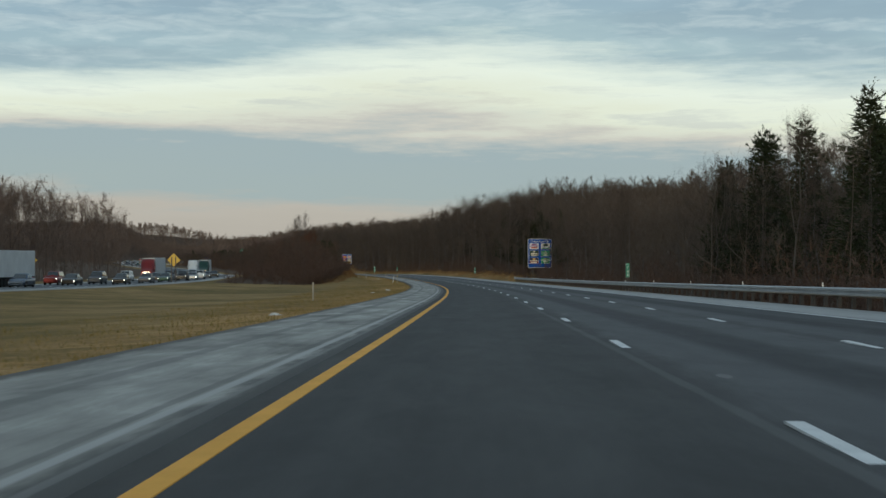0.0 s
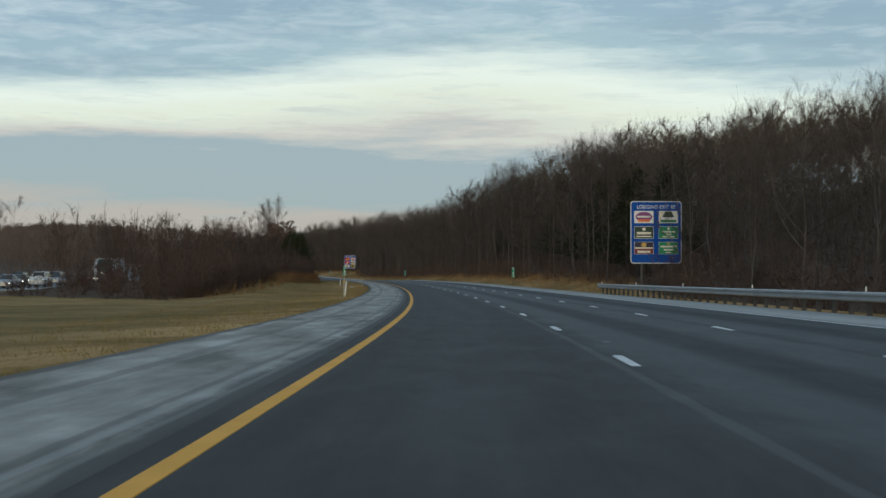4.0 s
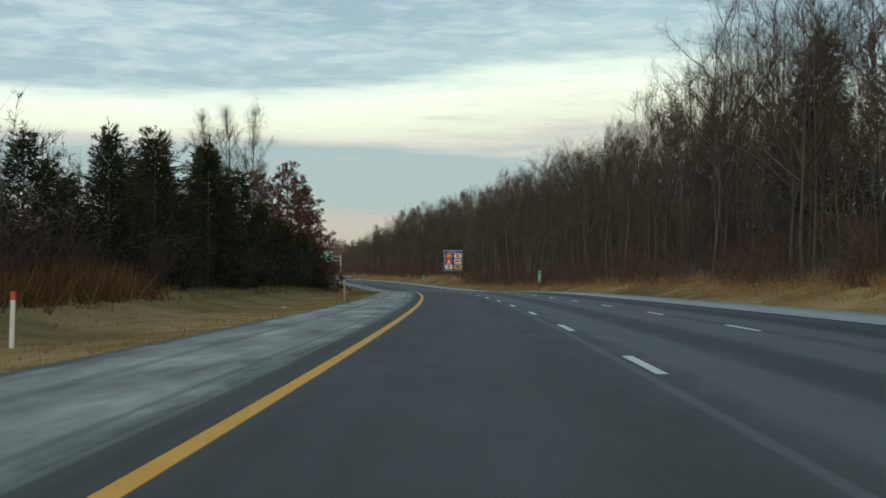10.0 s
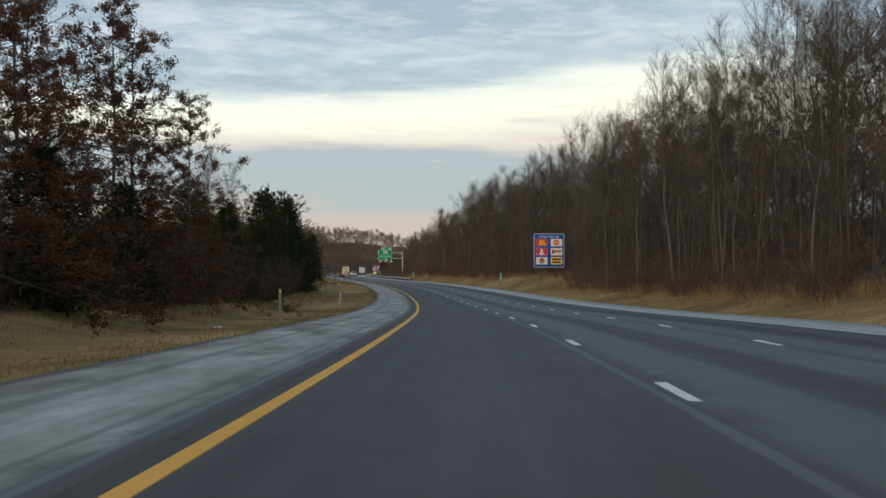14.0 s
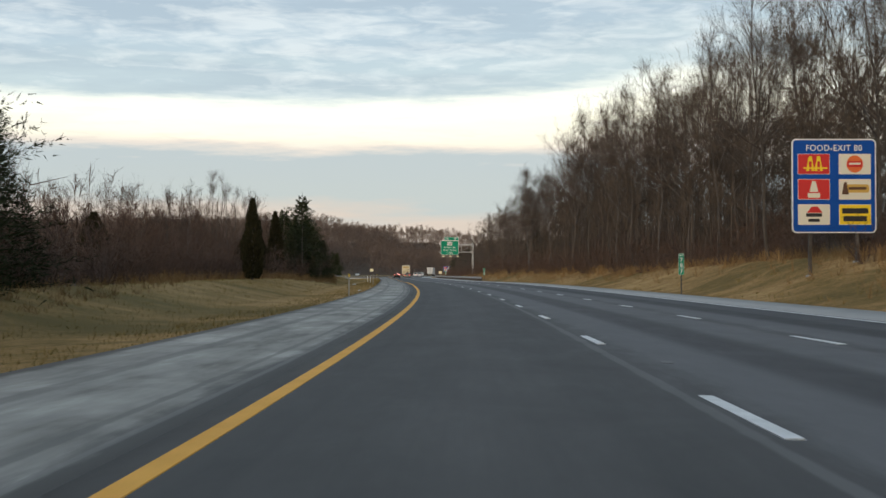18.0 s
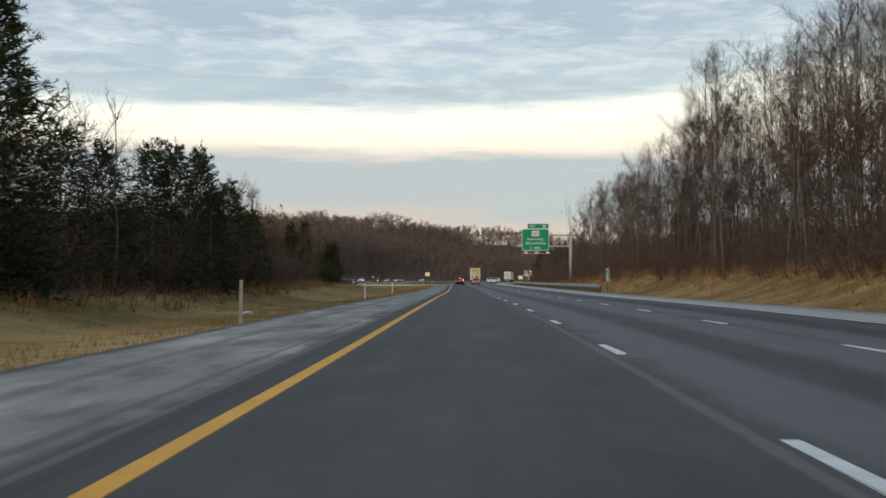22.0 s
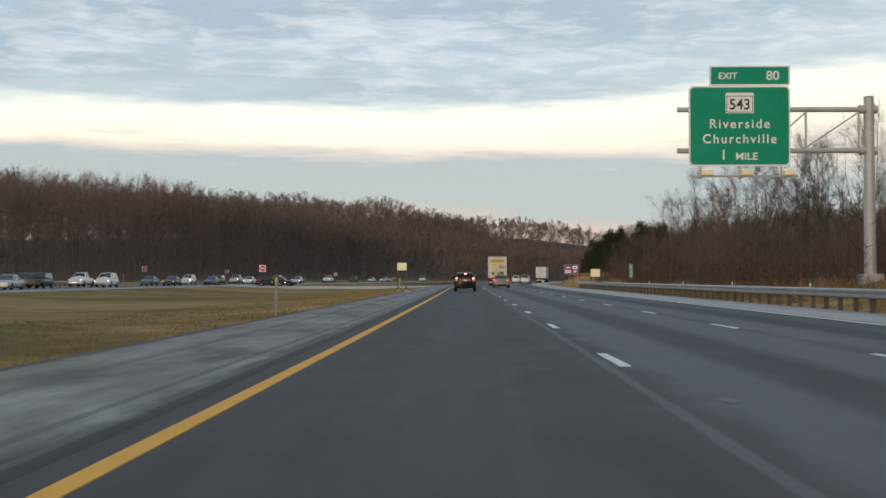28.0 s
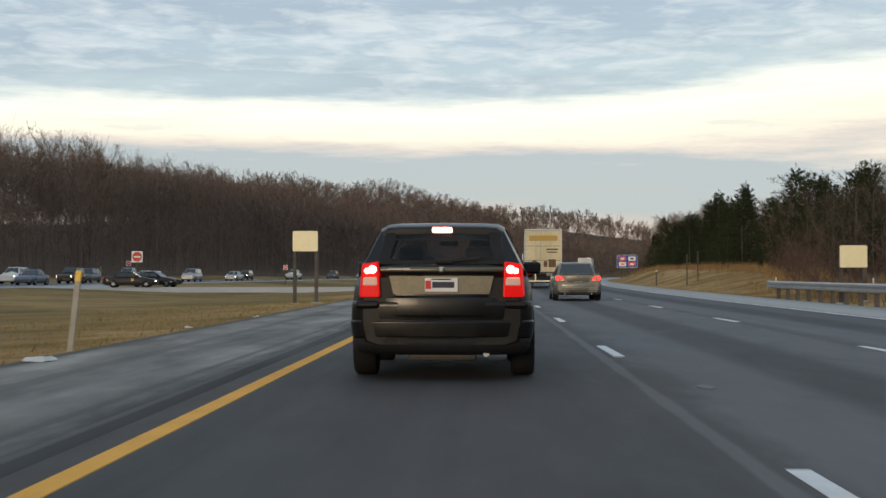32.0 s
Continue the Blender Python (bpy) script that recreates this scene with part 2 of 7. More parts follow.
# bluish seam colours hold the sky sheen painted along the outer lanes' wheel tracks
ASPHALT = material("asphalt", lane_surface([(0.30, (0.050, 0.050, 0.049)), (0.72, (0.092, 0.091, 0.089))], 0.6,
    [(4.40, 0.80, (0.170, 0.173, 0.177), 0.46), (6.55, 0.75, (0.175, 0.178, 0.182), 0.46), (8.15, 0.8, (0.175, 0.178, 0.182), 0.52), (10.2, 0.8, (0.165, 0.168, 0.172), 0.36), (5.4, 0.7, (0.048, 0.048, 0.050), 0.7), (9.1, 0.7, (0.050, 0.050, 0.052), 0.62),
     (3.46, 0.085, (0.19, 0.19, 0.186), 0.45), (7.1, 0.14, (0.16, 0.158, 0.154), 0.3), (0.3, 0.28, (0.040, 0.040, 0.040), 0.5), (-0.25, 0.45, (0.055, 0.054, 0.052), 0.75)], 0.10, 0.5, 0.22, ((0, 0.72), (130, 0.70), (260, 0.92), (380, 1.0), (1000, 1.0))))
SHOULDER = material("weathered_paving", lane_surface([(0.40, (0.118, 0.113, 0.100)), (0.475, (0.25, 0.242, 0.216)), (0.535, (0.335, 0.324, 0.292)), (0.61, (0.51, 0.496, 0.45))], 0.0,
    [(-0.34, 0.50, (0.085, 0.084, 0.081), 0.92), (-0.84, 0.07, (0.50, 0.49, 0.47), 0.75, 100), (-0.62, 0.05, (0.30, 0.295, 0.28), 0.45), (-0.98, 0.07, (0.11, 0.108, 0.102), 0.55), (-2.3, 0.16, (0.10, 0.098, 0.092), 0.5), (-3.45, 0.3, (0.06, 0.052, 0.045), 0.85)], 0.12, 0.12, 0.0, ((0, 0.95), (480, 0.95), (600, 0.88), (740, 0.72), (930, 0.60))))
MARKER_GREY = material("worn_marker_grey", lane_surface([(0.28, (0.11, 0.11, 0.108)), (0.7, (0.20, 0.20, 0.196))], 0.0, [], 0.12))
PALE_PAVING = material("pale_concrete", lane_surface([(0.28, (0.26, 0.26, 0.25)), (0.7, (0.46, 0.46, 0.45))], 0.0, [], 0.12))
OLD_ASPHALT = material("old_asphalt", lane_surface([(0.30, (0.075, 0.08, 0.085)), (0.72, (0.13, 0.135, 0.14))], 0.3, [], 0.10))
YELLOW_PAINT = material("yellow_road_paint", mottled((0.70, 0.340, 0.055), (0.88, 0.450, 0.090), 1.5, 40, 0.75, 0.2, 0.003), Specular_IOR_Level=0.15)
WHITE_PAINT = material("white_road_paint", mottled((0.50, 0.51, 0.50), (0.80, 0.81, 0.80), 2.0, 50, 0.6, 0.2, 0.003))


def grass_ground(g, shader):
    place = g.add("ShaderNodeTexCoord").outputs["Object"]
    broad = g.noise(place, 0.045, 5.0, 0.6, 0.6)
    mid = g.noise(place, 0.35, 5.0, 0.65, 0.5)
    fine = g.noise(place, 7.0, 4.0, 0.7)
    both = g.math("ADD", g.math("MULTIPLY", broad, 0.45), g.math("ADD", g.math("MULTIPLY", mid, 0.30), g.math("MULTIPLY", fine, 0.25)))
    colour = g.ramp(both, [(0.42, (0.138, 0.100, 0.035)), (0.465, (0.22, 0.140, 0.051)), (0.51, (0.33, 0.200, 0.080)), (0.575, (0.46, 0.298, 0.132))])
    # the mown strip beside the shoulder is tan, the hollow behind it greener, and the very edge bare dirt
    uv = g.add("ShaderNodeTexCoord").outputs["UV"]
    side = g.math("ADD", g.math("MULTIPLY", g.add("ShaderNodeSeparateXYZ", i0=uv).outputs[0], -0.1), g.math("MULTIPLY", g.math("SUBTRACT", mid, 0.5), 0.35))
    hollow = g.ramp(side, [(0.55, (0, 0, 0)), (0.90, (1, 1, 1))])
    colour = g.mix(g.math("MULTIPLY", hollow, 0.42), colour, (0.115, 0.100, 0.040))
    dirt = g.ramp(g.math("ADD", g.math("MULTIPLY", g.add("ShaderNodeSeparateXYZ", i0=uv).outputs[0], -0.1), g.math("MULTIPLY", g.math("SUBTRACT", fine, 0.5), 0.10)), [(0.0, (0, 0, 0)), (0.02, (1, 1, 1)), (0.355, (1, 1, 1)), (0.385, (0, 0, 0))])
    colour = g.mix(g.math("MULTIPLY", dirt, 0.75), colour, (0.055, 0.046, 0.034))
    wood = g.add("ShaderNodeAttribute")
    wood.attribute_name = "woods"
    litter = g.ramp(g.math("ADD", g.math("MULTIPLY", mid, 0.5), g.math("MULTIPLY", fine, 0.5)), [(0.35, (0.050, 0.036, 0.026)), (0.65, (0.15, 0.105, 0.074))])
    ragged = g.ramp(g.math("ADD", wood.outputs["Fac"], g.math("MULTIPLY", g.math("SUBTRACT", mid, 0.5), 0.9)), [(0.40, (0, 0, 0)), (0.60, (1, 1, 1))])
    g.tree.links.new(g.mix(ragged, colour, litter), shader.inputs["Base Color"])
    shader.inputs["Roughness"].default_value = 0.95
    shader.inputs["Specular IOR Level"].default_value = 0.1
    bump(g, shader, g.math("ADD", g.math("MULTIPLY", mid, 0.12), fine), 0.7, 0.05)


GROUND = material("dry_winter_grass", grass_ground)
BARK = material("grey_brown_bark", mottled((0.050, 0.040, 0.032), (0.15, 0.125, 0.105), 1.2, 14, 0.9, 0.5, 0.03, 0.5))
PALE_BARK = material("pale_grey_bark", mottled((0.062, 0.053, 0.046), (0.155, 0.138, 0.122), 1.0, 12, 0.9, 0.5, 0.03, 0.3))
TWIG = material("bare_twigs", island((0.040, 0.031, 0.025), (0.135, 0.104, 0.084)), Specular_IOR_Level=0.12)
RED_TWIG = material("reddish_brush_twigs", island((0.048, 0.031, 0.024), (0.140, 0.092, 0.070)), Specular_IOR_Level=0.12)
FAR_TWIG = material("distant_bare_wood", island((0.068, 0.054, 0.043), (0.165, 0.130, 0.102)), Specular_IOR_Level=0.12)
# paler than the nearer twigs: the haze of distance is painted into this colour
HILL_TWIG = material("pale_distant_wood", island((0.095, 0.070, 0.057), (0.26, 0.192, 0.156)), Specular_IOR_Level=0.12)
NEEDLE = material("dark_green_needles", island((0.015, 0.021, 0.011), (0.050, 0.060, 0.028), 0.95), Specular_IOR_Level=0.1)
OLIVE_NEEDLE = material("olive_green_needles", island((0.026, 0.034, 0.013), (0.085, 0.092, 0.036), 0.95), Specular_IOR_Level=0.1)
CEDAR = material("olive_brown_cedar_foliage", island((0.016, 0.017, 0.008), (0.048, 0.044, 0.022), 0.95), Specular_IOR_Level=0.1)
RUSSET = material("withered_oak_leaves", island((0.060, 0.026, 0.014), (0.20, 0.095, 0.055), 0.8), Specular_IOR_Level=0.12)
BROOM = material("russet_broom_grass", island((0.13, 0.060, 0.026), (0.34, 0.185, 0.085), 0.9), Specular_IOR_Level=0.12)
STRAW = material("dry_tall_grass", island((0.15, 0.085, 0.036), (0.35, 0.225, 0.105), 0.9), Specular_IOR_Level=0.12)
TURF = material("short_winter_turf", island((0.13, 0.105, 0.032), (0.40, 0.27, 0.105), 0.9), Specular_IOR_Level=0.12)
GALVANISED = material("galvanised_steel", mottled((0.30, 0.31, 0.32), (0.46, 0.47, 0.47), 0.8, 9, 0.45, 0.1, 0.005), metal=0.55)
RUST_POST = material("weathered_timber_post", mottled((0.050, 0.044, 0.038), (0.12, 0.106, 0.094), 2, 25, 0.85, 0.4, 0.01, 0.4))
POST_WOOD = material("tan_sign_post_timber", mottled((0.28, 0.20, 0.11), (0.45, 0.34, 0.20), 3, 30, 0.8, 0.3, 0.01))
SIGN_GREEN = material("green_sign_sheeting", mottled((0.000, 0.225, 0.125), (0.003, 0.285, 0.165), 0.8, 9, 0.55, 0.03, 0.002), Specular_IOR_Level=0.15)
SIGN_BLUE = material("blue_sign_sheeting", mottled((0.003, 0.062, 0.30), (0.006, 0.085, 0.39), 0.8, 9, 0.55, 0.03, 0.002), Specular_IOR_Level=0.15)
SIGN_WHITE = material("white_sign_sheeting", mottled((0.66, 0.66, 0.63), (0.80, 0.80, 0.77), 1.5, 14, 0.45, 0.03, 0.002))
SIGN_YELLOW = material("yellow_sign_sheeting", mottled((0.62, 0.38, 0.02), (0.78, 0.50, 0.05), 1.5, 14, 0.45, 0.03, 0.002))
SIGN_RED = material("red_sign_sheeting", mottled((0.50, 0.020, 0.016), (0.62, 0.035, 0.025), 1.5, 14, 0.45, 0.03, 0.002))
SIGN_BACK = material("pale_yellow_sign_face", mottled((0.80, 0.70, 0.42), (0.92, 0.83, 0.54), 1.2, 11, 0.5, 0.05, 0.003))
BLACK_PAINT = material("black_lettering", colour=(0.015, 0.015, 0.015), rough=0.6)

# ---- the plan: a place is s metres along the road's yellow edge line, l metres to its right, h metres above the paving ----
KNOTS = [
    (-1.6, -80.0, 1.16),
    (-1.6, -40.0, 0.68),
    (-1.5, 0.0, 0.20),
    (-1.5, 40.0, -0.34),
    (-1.7, 80.0, -0.86),
    (-2.5, 120.0, -1.34),
    (-4.1, 160.0, -1.76),
    (-6.7, 199.9, -2.08),
    (-10.0, 239.7, -2.32),
    (-14.1, 279.5, -2.48),
    (-19.1, 319.2, -2.60),
    (-24.9, 358.8, -2.76),
    (-31.6, 398.2, -2.92),
    (-39.3, 437.5, -3.26),
    (-47.8, 476.6, -3.70),
    (-57.1, 515.5, -3.86),
    (-67.2, 554.2, -3.72),
    (-78.1, 592.6, -3.47),
    (-89.8, 630.9, -3.20),
    (-101.9, 669.0, -2.97),
    (-114.2, 707.1, -2.85),
    (-126.4, 745.2, -2.71),
    (-138.7, 783.2, -2.49),
    (-151.2, 821.3, -2.27),
    (-163.7, 859.2, -2.04),
]
FIRST, STEP = -80.0, 40.0
LANE, DASH = 3.66, 12.39


def _spine():
    """The yellow line's places every metre, carried on past the last knot with a bend to the right."""
    knots = np.array(KNOTS)
    for n in range(1, 62):
        way = knots[-1] - knots[-2]
        turn = -STEP / 2100 if n > 2 else 0.0
        c, q = math.cos(turn), math.sin(turn)
        rise = 0.0062 if n < 12 else 0.003
        knots = np.vstack([knots, knots[-1] + (c * way[0] - q * way[1], q * way[0] + c * way[1], rise * STEP)])
    back = knots[0] - knots[1]
    knots = np.vstack([knots[0] + 3 * back, knots[0] + 2 * back, knots[0] + back, knots])
    first, rows = FIRST - 3 * STEP, []
    for n in range(len(knots) - 1):
        p0, p1, p2, p3 = (knots[min(max(k, 0), len(knots) - 1)] for k in (n - 1, n, n + 1, n + 2))
        for w in np.arange(0, 1, 1 / STEP):
            rows.append(0.5 * (2 * p1 + (p2 - p0) * w + (2 * p0 - 5 * p1 + 4 * p2 - p3) * w**2 + (3 * p1 - p0 - 3 * p2 + p3) * w**3))
    rows = np.array(rows)
    way = np.gradient(rows[:, :2], axis=0)
    for _ in range(20):
        way[1:-1] = (way[:-2] + 2 * way[1:-1] + way[2:]) / 4
    return first, rows, way / np.linalg.norm(way, axis=1)[:, None]


SPINE_FIRST, SPINE, SPINE_WAY = _spine()


def spots(s, l, h=0.0):
    """Arrays of s, l, h to world places."""
    s, l = np.broadcast_arrays(np.asarray(s, float), np.asarray(l, float))
    u = np.clip(s - SPINE_FIRST, 0, len(SPINE) - 1.001)
    i = u.astype(int)
    w = (u - i)[..., None]
    base = SPINE[i] * (1 - w) + SPINE[i + 1] * w
    way = SPINE_WAY[i] * (1 - w) + SPINE_WAY[i + 1] * w
    past = (s - SPINE_FIRST) - u
    x = base[..., 0] + way[..., 1] * l + way[..., 0] * past
    y = base[..., 1] - way[..., 0] * l + way[..., 1] * past
    return np.stack([x, y, base[..., 2] + h], -1)


def spot(s, l, h=0.0):
    return Vector(spots(s, l, h).tolist())


def heading(s):
    i = int(min(max(s - SPINE_FIRST, 0), len(SPINE) - 1))
    return math.atan2(-SPINE_WAY[i][0], SPINE_WAY[i][1])


def stand(s, l, h=0.0, turn=0.0):
    """The pose of a thing that faces along the road (its +y), turned to the left by turn degrees."""
    return Matrix.Translation(spot(s, l, h)) @ Matrix.Rotation(heading(s) + radians(turn), 4, "Z")


def smooth(x, a, b):
    w = np.clip((x - a) / (b - a), 0, 1)
    return w * w * (3 - 2 * w)


def lumps(x, y, scale, seed=0.0):
    """A cheap rolling unevenness, between about -1 and 1."""
    a = np.sin(x / scale + seed) + np.sin(y / scale * 1.3 + 2 * seed) + np.sin((x + y) / scale * 0.7 + 3 * seed) + 0.6 * np.sin((x - 1.6 * y) / scale * 2.1 + seed)
    return a / 3.6


OPP_NEAR, OPP_FAR = -37.5, -54.5  # the other carriageway's edges


def land(s, l):
    """The ground's height above the road at s, l (arrays)."""
    s, l = np.broadcast_arrays(np.asarray(s, float), np.asarray(l, float))
    h = np.full(s.shape, -0.12)
    # the bank on the right climbs to a wooded ridge; behind the rails it falls first
    railed = smooth(s, 120, 60) * 0.0 + smooth(s, 235, 205)
    foot = 14.6 + 0 * s
    climb = np.interp(s, [-100, 40, 140, 300, 420, 600, 760, 880, 960, 1100, 1500, 2200], [0.02, 0.05, 0.14, 0.24, 0.24, 0.16, 0.16, 0.05, 0.04, 0.06, 0.2, 0.2])
    up = np.clip(l - foot, 0, None)
    right = climb * np.minimum(up, 75) + 0.30 * climb * np.clip(up - 75, 0, 200) - 0.9 * smooth(up, 0, 5) * railed
    bank = np.interp(s, [-100, 560, 590, 640, 740, 800, 880, 960, 1050, 1300], [0, 0, 1.1, 0.6, 0.9, 1.6, 0.4, 0.5, 1.4, 0.6])
    right = right + bank * smooth(up, 0.5, 6)
    h = h + np.where(l > foot, right + 0.25 * lumps(s, l, 9.0, 1.0) * smooth(up, 2, 12), 0)
    # the median dips, then meets the other carriageway
    m = np.clip(-3.3 - l, 0, None)
    bowl = -0.55 * np.sin(np.clip(m / 34.0, 0, 1) * math.pi)
    wooded = smooth(s, 215, 260) * smooth(s, 850, 800)
    island_ = wooded * 1.25 * smooth(m, 3.5, 10) * smooth(m, 34, 26)
    h = h + np.where(l < -3.3, bowl + island_ + 0.02 * lumps(s, l, 6.0, 2.0) * smooth(m, 1, 5) * smooth(m, 34.0, 29.0), 0)
    # beyond the other carriageway it climbs
    b = np.clip(OPP_FAR - 1.5 - l, 0, None)
    rear = np.interp(s, [-100, 200, 350, 700, 1000, 1130, 1300, 1600, 2200], [0.05, 0.05, 0.0, 0.02, 0.10, 0.16, 0.20, 0.2, 0.2])
    h = h + np.where(b > 0, rear * np.minimum(b, 70) + 0.3 * lumps(s, l, 11.0, 3.0) * smooth(b, 2, 12), 0)
    # the far hills
    h = h + 14 * np.exp(-(((s - 1530) / 190) ** 2) - (((l + 125) / 120) ** 2)) * smooth(-l, 58, 120)
    h = h + 20 * smooth(s, 1640, 1810) * (0.85 + 0.3 * lumps(s, l, 160.0, 5.0))
    return h


def woods_mask(s, l):
    """How far the ground is covered by woodland litter: 0 meadow, 1 woods."""
    s, l = np.broadcast_arrays(np.asarray(s, float), np.asarray(l, float))
    edge = right_edge(s)
    right = smooth(l, edge - 1.0, edge + 2.0)
    inner = left_edge(s)
    left = smooth(-l, inner - 1.5, inner + 1.5) * smooth(-l, 36, 33) * smooth(s, 215, 235) * smooth(s, 838, 815)
    rear = smooth(-l, 59, 63)
    ahead = smooth(s, 1130, 1200) * np.maximum(smooth(np.abs(l - 5.4), 16, 19), 0) * smooth(np.abs(l + 46), 12, 15)
    return np.maximum(np.maximum(np.maximum(right, left), rear), ahead)


def right_edge(s):
    """Where the woods on the right begin."""
    return np.interp(s, [-100, 150, 260, 420, 560, 590, 650, 740, 780, 850, 962, 992, 1060, 1130, 2200], [17.0, 17.2, 19, 18.5, 19, 22, 19.5, 19.5, 18.6, 17.6, 18.0, 23, 23, 19.5, 20])


def left_edge(s):
    """Where the median's woods begin, to the left."""
    return np.interp(s, [200, 235, 300, 345, 400, 470, 500, 545, 575, 600, 640, 680, 730, 780, 830], [24, 15, 12, 12, 11.3, 10.8, 10.5, 11.5, 13, 16, 14, 11, 12.5, 14.5, 18])


# ---- building helpers ----
def mesh_object(name, verts, faces, mat, parent=None, label=""):
    me = bpy.data.meshes.new(name)
    me.from_pydata([tuple(v) for v in verts], [], [tuple(f) for f in faces])
    me.materials.append(mat)
    ob = new(name, me)
    ob.parent = parent
    if label:
        ob["label"] = label
    return ob


def array_mesh(name, verts, tris, mat):
    """A mesh from numpy arrays of places and triangles."""
    me = bpy.data.meshes.new(name)
    verts, tris = np.asarray(verts, np.float32), np.asarray(tris, np.int32)
    me.vertices.add(len(verts))
    me.vertices.foreach_set("co", verts.ravel())
    me.loops.add(tris.size)
    me.loops.foreach_set("vertex_index", tris.ravel())
    me.polygons.add(len(tris))
    me.polygons.foreach_set("loop_start", np.arange(0, tris.size, 3, dtype=np.int32))
    me.update(calc_edges=True)
    me.materials.append(mat)
    return me


def part(name, bm, mat, parent, label=""):
    """Links a bmesh as one mesh object under a thing or a part."""
    me = bpy.data.meshes.new(name)
    bm.normal_update()
    bm.to_mesh(me)
    bm.free()
    me.materials.append(mat)
    ob = new(name, me)
    ob.parent = parent
    if label:
        ob["label"] = label
    return ob


def thing(name, label, category, group="", m=None, kind=""):
    ob = tagged(new(name), label, category, group, kind)
    ob.empty_display_size = 0.3
    if m is not None:
        ob.matrix_basis = m
    return ob


def box(size, at=(0, 0, 0), bevel=0.0, bm=None, turn=None):
    """A box about the place at, with softened edges, in a new bmesh or added to one."""
    bm = bm or bmesh.new()
    made = bmesh.ops.create_cube(bm, size=1.0)["verts"]
    bmesh.ops.scale(bm, vec=size, verts=made)
    if bevel:
        edges = list({e for v in made for e in v.link_edges})
        made = list({v for f in bmesh.ops.bevel(bm, geom=edges, offset=bevel, segments=2, profile=0.5, affect="EDGES")["faces"] for v in f.verts})
    if turn is not None:
        bmesh.ops.transform(bm, matrix=turn, verts=made)
    bmesh.ops.translate(bm, vec=at, verts=made)
    return bm


def rod(a, b, radius, radius_b=None, sides=10, bm=None, caps=True):
    """A round bar from a to b."""
    bm = bm or bmesh.new()
    a, b = Vector(a), Vector(b)
    made = bmesh.ops.create_cone(bm, cap_ends=caps, segments=sides, radius1=radius, radius2=radius if radius_b is None else radius_b, depth=(b - a).length)["verts"]
    turn = (b - a).to_track_quat("Z", "Y").to_matrix().to_4x4()
    bmesh.ops.transform(bm, matrix=Matrix.Translation((a + b) / 2) @ turn, verts=made)
    return bm


def plate(outline, y0, y1, bm=None):
    """A flat plate in the x-z plane from y0 to y1 with the given outline (x, z)."""
    bm = bm or bmesh.new()
    near = [bm.verts.new((x, y0, z)) for x, z in outline]
    far = [bm.verts.new((x, y1, z)) for x, z in outline]
    bm.faces.new(near)
    bm.faces.new(far[::-1])
    n = len(outline)
    for k in range(n):
        bm.faces.new((near[k], far[k], far[(k + 1) % n], near[(k + 1) % n]))
    bmesh.ops.recalc_face_normals(bm, faces=bm.faces)
    return bm


def rounded(x0, z0, x1, z1, r, n=4):
    """The outline of a rectangle with round corners."""
    out = []
    for cx, cz, a in ((x1 - r, z0 + r, -90), (x1 - r, z1 - r, 0), (x0 + r, z1 - r, 90), (x0 + r, z0 + r, 180)):
        for k in range(n + 1):
            w = radians(a + 90 * k / n)
            out.append((cx + r * math.cos(w), cz + r * math.sin(w)))
    return out


def lettering(name, text, size, at, mat, parent, align="CENTER", stretch=1.0, thick=0.004, spacing=1.0):
    """Raised letters of the built-in font, facing -y, standing at at (their middle, foot)."""
    curve = bpy.data.curves.new(name, "FONT")
    curve.body, curve.size, curve.align_x, curve.extrude, curve.offset = text, size, align, thick, size * 0.012
    curve.space_character = spacing
    probe = bpy.data.objects.new(name, curve)
    me = bpy.data.meshes.new_from_object(probe)
    bpy.data.objects.remove(probe)
    bpy.data.curves.remove(curve)
    me.name = name
    me.materials.clear()
    me.materials.append(mat)
    me.transform(Matrix.Translation(at) @ Matrix.Rotation(radians(90), 4, "X") @ Matrix.Diagonal((stretch, 1, 1, 1)))
    ob = new(name, me)
    ob.parent = parent
    return ob

# ---- ground, paving ----
def sheet(name, s_list, l_list, height, mat, label):
    """A grid over s and l with its UV across and along, in metres."""
    s, l = np.meshgrid(np.asarray(s_list, float), np.asarray(l_list, float), indexing="ij")
    places = spots(s, l, height(s, l)).reshape(-1, 3)
    rows, cols = s.shape
    k = np.arange(rows * cols).reshape(rows, cols)
    quads = np.stack([k[:-1, :-1], k[:-1, 1:], k[1:, 1:], k[1:, :-1]], -1).reshape(-1, 4)
    me = bpy.data.meshes.new(name)
    me.from_pydata(places.tolist(), [], quads.tolist())
    uv = me.uv_layers.new(name="uv")
    loops = np.empty(len(me.loops), np.int32)
    me.loops.foreach_get("vertex_index", loops)
    uv.data.foreach_set("uv", np.stack([l.ravel()[loops], s.ravel()[loops]], -1).astype(np.float32).ravel())
    me.polygons.foreach_set("use_smooth", np.ones(len(me.polygons), bool))
    me.materials.append(mat)
    ob = tagged(new(name, me), label, name.split("_")[0], kind="structure")
    return ob, s, l


S_GROUND = np.r_[np.arange(-200, 1300, 7.0), np.arange(1300, 2700, 30.0), [2760, 2900, 3200]]
L_GROUND = np.r_[-900, -700, -520, -400, -320, -260, -210, -170, -140, np.arange(-120, -64, 6.0), np.arange(-64, -3.0, 2.0), -3.2, -3.0, 0, 6, 13.8, 14.3, 15, 16, 17, 18, 19, 20, 21, 22.5, 24, 26, 28, 31, 34, np.arange(38, 90, 6.0), 100, 120, 150, 190, 240, 300, 400, 520, 700, 900]
